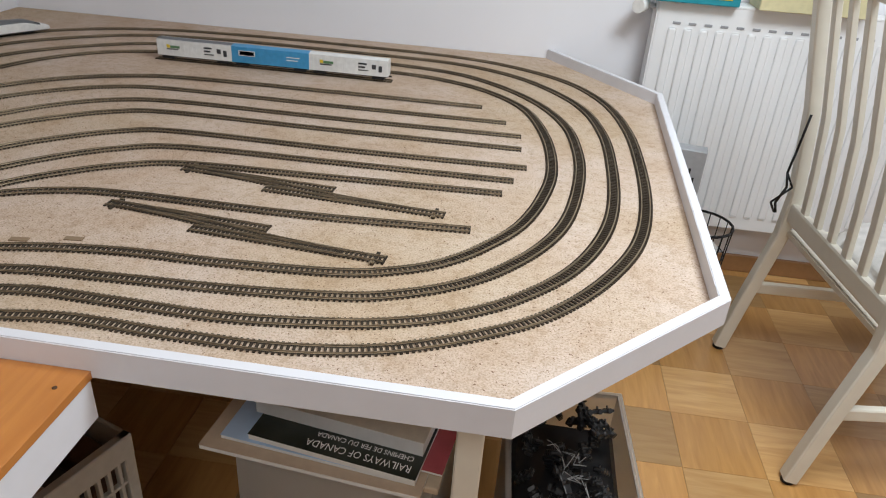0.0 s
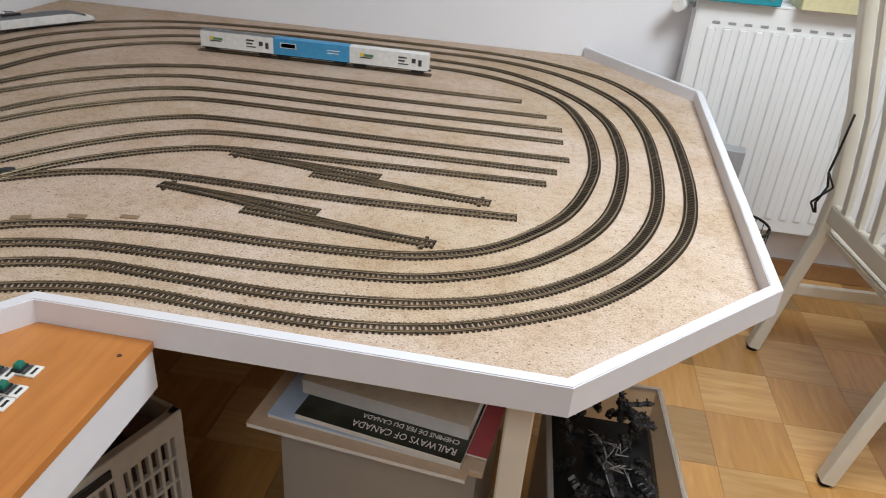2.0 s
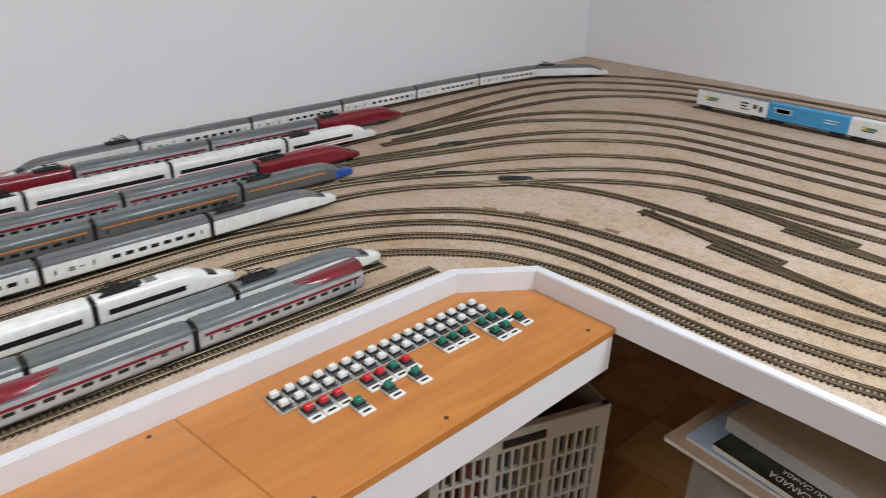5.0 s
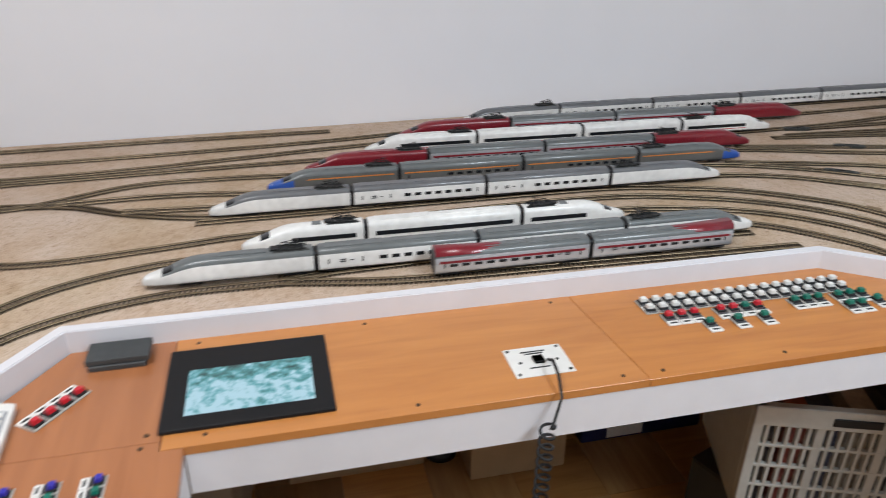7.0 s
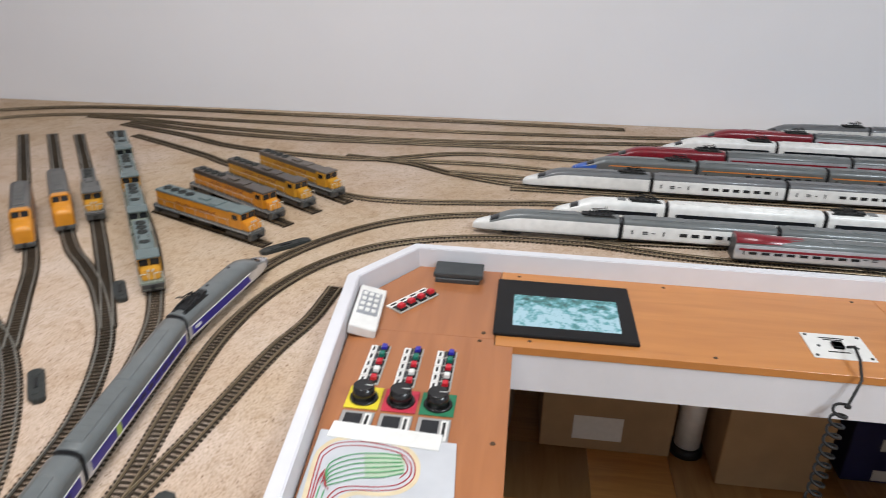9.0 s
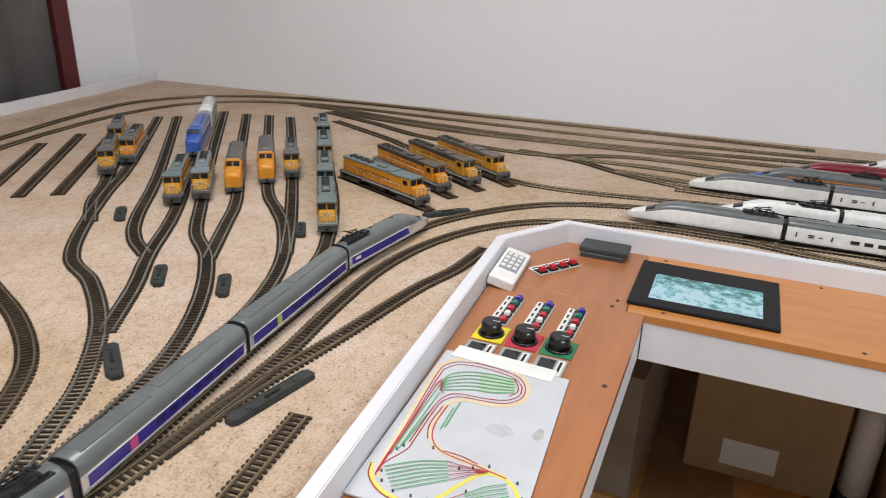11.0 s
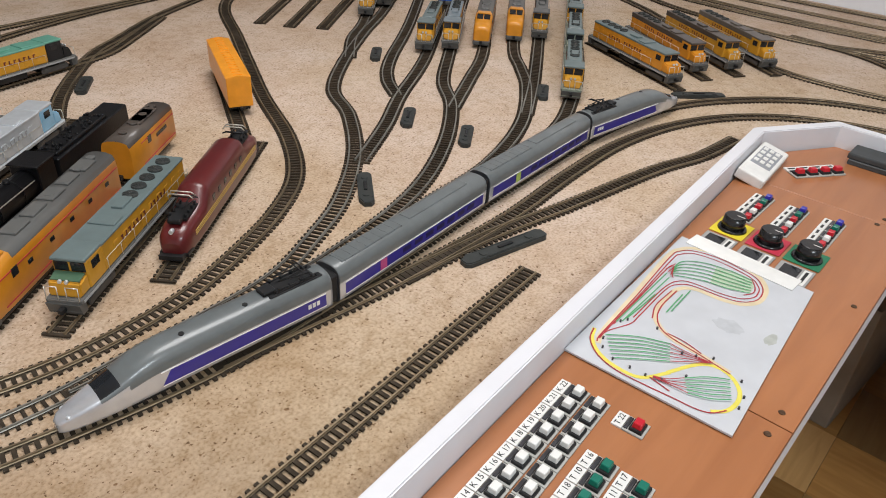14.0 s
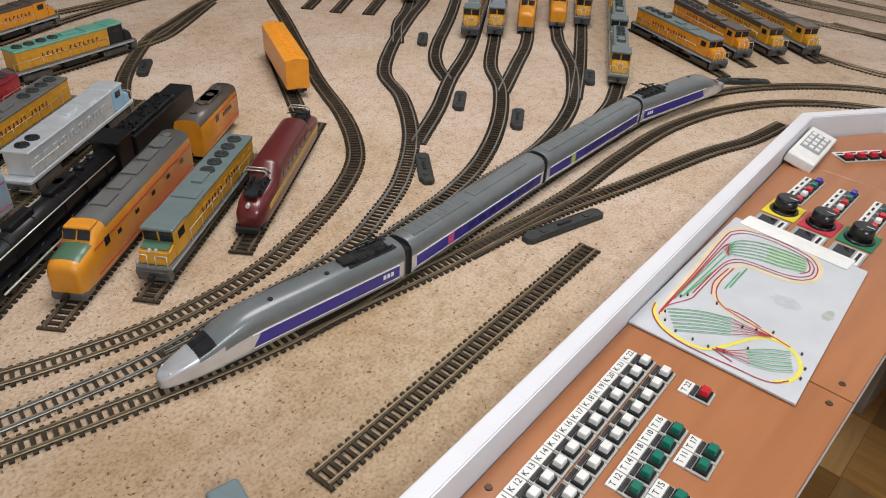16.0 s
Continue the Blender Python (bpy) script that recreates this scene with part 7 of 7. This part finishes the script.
def limb(name, pts, w, d, parent, ma=LACQUER):
    """A square-section limb that follows points, with softened edges."""
    P = [Vector(p) for p in pts]
    b = bmesh.new()
    R = []
    for i, p in enumerate(P):
        t = (P[min(i + 1, len(P) - 1)] - P[max(i - 1, 0)]).normalized()
        side = Vector((0, 1, 0)) if abs(t.y) < 0.8 else Vector((1, 0, 0))
        u = (side - t * side.dot(t)).normalized()
        v = t.cross(u)
        e = 0.78
        ring = [(1, e), (e, 1), (-e, 1), (-1, e), (-1, -e), (-e, -1), (e, -1), (1, -e)]
        R.append([b.verts.new(p + u * (w / 2 * a) + v * (d / 2 * c)) for a, c in ring])
    for A, B in zip(R, R[1:]):
        for j in range(8):
            b.faces.new((A[j], A[(j + 1) % 8], B[(j + 1) % 8], B[j]))
    b.faces.new(R[0])
    b.faces.new(R[-1])
    return part(name, b, ma, parent)


A0, B0 = (0.700, 1.975), (0.760, 1.410)
for (x, y) in (A0, B0):
    leg = limb("back_leg", [(x, y, 0.012), (x + 0.035, y, 0.2), (x + 0.080, y, 0.42), (x + 0.085, y, 0.55), (x + 0.055, y, 0.80), (x - 0.02, y, 1.15)], 0.042, 0.036, chair)
    b = bmesh.new()
    add_cyl(b, (x, y, 0), (x, y, 0.013), 0.017, n=12)
    part("foot", b, BLACKP, chair)


def along(t, h):
    x = A0[0] + (B0[0] - A0[0]) * t
    y = A0[1] + (B0[1] - A0[1]) * t
    off = np.interp(h, [0, 0.2, 0.42, 0.55, 0.8, 1.15], [0, 0.035, 0.08, 0.085, 0.055, -0.02])
    return (x + float(off), y, h)


limb("lower_rail", [along(0.03, 0.50), along(0.5, 0.50), along(0.97, 0.50)], 0.024, 0.055, chair)
limb("top_rail", [along(0.0, 1.15), along(0.5, 1.16), along(1.0, 1.15)], 0.026, 0.08, chair)
for k in range(6):
    t = (k + 1) / 7
    limb("spindle", [along(t, 0.52), along(t, 0.65), along(t, 0.80), along(t, 0.97), along(t, 1.13)], 0.030, 0.016, chair)
b = bmesh.new()
add_prism(b, [(A0[0] + 0.085, A0[1] - 0.02), (B0[0] + 0.085, B0[1] + 0.02), (1.27, 1.43), (1.22, 2.03)], 0.425, 0.448)
bmesh.ops.bevel(b, geom=b.edges[:], offset=0.005, segments=2, affect="EDGES")
part("seat", b, LACQUER, chair)
for x, y in ((1.19, 1.99), (1.24, 1.46)):
    limb("front_leg", [(x, y, 0), (x, y, 0.2), (x, y, 0.425)], 0.042, 0.042, chair)
limb("stretcher", [(B0[0] + 0.045, B0[1], 0.235), (1.0, 1.437, 0.235), (1.24, 1.46, 0.235)], 0.022, 0.034, chair)
limb("stretcher", [(A0[0] + 0.045, A0[1], 0.235), (0.95, 1.983, 0.235), (1.19, 1.99, 0.235)], 0.022, 0.034, chair)
b = bmesh.new()
bmesh.ops.create_icosphere(b, subdivisions=4, radius=1)
for v in b.verts:
    q = v.co.copy()
    s = noise.noise(q * 2.3) * 0.16 + noise.noise(q * 6) * 0.06
    v.co = Vector((q.x * 0.17, q.y * 0.22, max(q.z, -0.55) * 0.065)) * (1 + s)
for f in b.faces:
    f.smooth = True
low = min(v.co.z for v in b.verts)
thing("folded_blanket", b, mat("grey_white_fabric", (0.56, 0.53, 0.50), 0.95, vary=0.15, scale=25, bump=0.5, bscale=120), "crumpled grey-white blanket on the chair seat", "blanket", at=pose(1.02, 1.72, 0.448 - low))
b = bmesh.new()
pts = [(0.752, 1.952, 0.80), (0.742, 1.945, 0.70), (0.734, 1.94, 0.64), (0.742, 1.935, 0.60), (0.726, 1.938, 0.55), (0.736, 1.942, 0.52)]
add_tube(b, [Vector(p) + Vector((-0.02, -0.04, 0)) for p in pts], 0.0035, 6)
add_tube(b, [Vector(p) + Vector((-0.02 + 0.016 * math.sin(i * 2), -0.04, 0)) for i, p in enumerate(pts[2:])], 0.003, 6)
thing("black_cord", b, BLACKP, "thin black cord looped over the chair post", "cord")
# waste basket and a grey carton beside the radiator
bk = holder("wire_basket", "black basket with crumpled white paper", "basket", pose(0.60, 2.17, 0.0))
for k in range(18):
    b = bmesh.new()
    a = k * math.tau / 18
    add_tube(b, [(0.085 * math.cos(a), 0.085 * math.sin(a), 0.0), (0.103 * math.cos(a), 0.103 * math.sin(a), 0.34)], 0.002, 4)
    part("wire", b, BLACKP, bk)
for z, r in ((0.003, 0.086), (0.12, 0.091), (0.24, 0.097), (0.34, 0.103)):
    b = bmesh.new()
    add_tube(b, [(r * math.cos(j * math.tau / 20), r * math.sin(j * math.tau / 20), z) for j in range(21)], 0.0045 if z > 0.3 else 0.002, 5)
    part("hoop", b, BLACKP, bk)
b = bmesh.new()
bmesh.ops.create_icosphere(b, subdivisions=3, radius=0.075)
for v in b.verts:
    v.co *= 1 + 0.25 * noise.noise(v.co * 30)
thing("crumpled_paper", b, CAP_W, "crumpled white paper in the basket", "paper", at=pose(0.60, 2.17, 0.23))
gc = holder("upright_carton", "pale grey carton standing beside the radiator", "carton", pose(0.50, 2.27, 0.0, 0, 0, -12))
b = bmesh.new()
bevel_box(b, -0.09, 0.09, -0.03, 0.03, 0, 0.56, 0.003)
part("body", b, mat("pale_grey_carton", (0.42, 0.43, 0.45), 0.45, vary=0.05), gc)
for k in range(2):
    b = bmesh.new()
    add_box(b, 0.045 + 0.015 * k, 0.052 + 0.015 * k, -0.0315, -0.0300, 0.40, 0.50 - 0.03 * k)
    part("printed_bar", b, INK, gc)

# grey curtain, post and dark picture behind the far edge
b = bmesh.new()
prev = None
for k in range(161):
    x = -1.31 + 2.4 * k / 160
    y = WS + 0.035 + 0.012 * math.sin(k * 0.55) + 0.006 * math.sin(k * 0.21)
    cur = [b.verts.new((x, y, z)) for z in (0.05, 2.3)] + [b.verts.new((x, y - 0.004, z)) for z in (0.05, 2.3)]
    if prev:
        for a, c in ((0, 1), (3, 2), (1, 3), (2, 0)):
            b.faces.new((prev[a], cur[a], cur[c], prev[c])).smooth = True
    prev = cur
thing("curtain", b, mat("grey_cloth", (0.13, 0.125, 0.12), 0.95, vary=0.12, scale=10), "plain dark grey curtain hanging on the far wall", "curtain")
b = bmesh.new()
bevel_box(b, -1.39, -1.33, WS + 0.002, WS + 0.04, 0.0, 2.3, 0.004)
thing("door_post", b, mat("dark_red_post", (0.10, 0.012, 0.015), 0.5), "dark red upright post beside the curtain", "post", kind="structure")
b = bmesh.new()
bevel_box(b, -0.82, -0.50, WS + 0.058, WS + 0.075, 0.64, 1.10, 0.004)
pic = thing("dark_picture", b, mat("black_picture", (0.02, 0.022, 0.02), 0.4), "dark picture with pale blots before the curtain", "picture")
for x, z in ((-0.72, 0.74), (-0.68, 0.77), (-0.71, 0.80)):
    b = bmesh.new()
    bevel_box(b, x - 0.014, x + 0.014, WS + 0.074, WS + 0.077, z - 0.011, z + 0.011, 0.001)
    part("painted_blot", b, mat("pale_pink", (0.40, 0.28, 0.29), 0.6), pic)

# ceiling lamp housings, both out of view; the north one is added with its light
for x, y in ((0.80, 0.96), (-0.15, -1.05)):
    lamp = holder("ceiling_lamp", "white round ceiling lamp with flat housing, assumed out of view", "ceiling lamp", pose(x, y, CEILING_Z), group="ceiling lamps")
    b = bmesh.new()
    add_cyl(b, (0, 0, 0), (0, 0, -0.10), 0.40, 0.42, 40)
    part("housing", b, CAP_W, lamp)

# ---------------------------------------------------------------- parquet blocks
TILE = 0.213
b = bmesh.new()
add_box(b, 0.0004, TILE - 0.0004, 0.0004, TILE - 0.0004, -0.012, 0, 0, False)
bx = to_mesh("parquet_block", b, PARQ_X)
b = bmesh.new()
add_box(b, 0.0004, TILE - 0.0004, 0.0004, TILE - 0.0004, -0.012, 0, 0, False)
by = to_mesh("parquet_block", b, PARQ_Y)
far = bmesh.new()
for i in range(-12, 12):
    for j in range(-19, 6):
        x, y = 0.498 + i * TILE, 1.403 + j * TILE
        if not (-2.0 < x < WE and WS - 0.2 < y < WN):
            continue
        if (x > -0.7 and y > 0.3 and x < 1.9) or (-1.7 < x < 0.3 and -1.0 < y < 0.9):
            ob = new("parquet_block", bx if (i + j) % 2 else by)
            ob.location = (x, y, 0)
            ob.parent = floor
        else:
            add_box(far, x + 0.0008, x + TILE - 0.0008, y + 0.0008, y + TILE - 0.0008, -0.012, 0, (i + j) % 2, False)
part("parquet_rest", far, [PARQ_Y, PARQ_X], floor, kind="stuff")
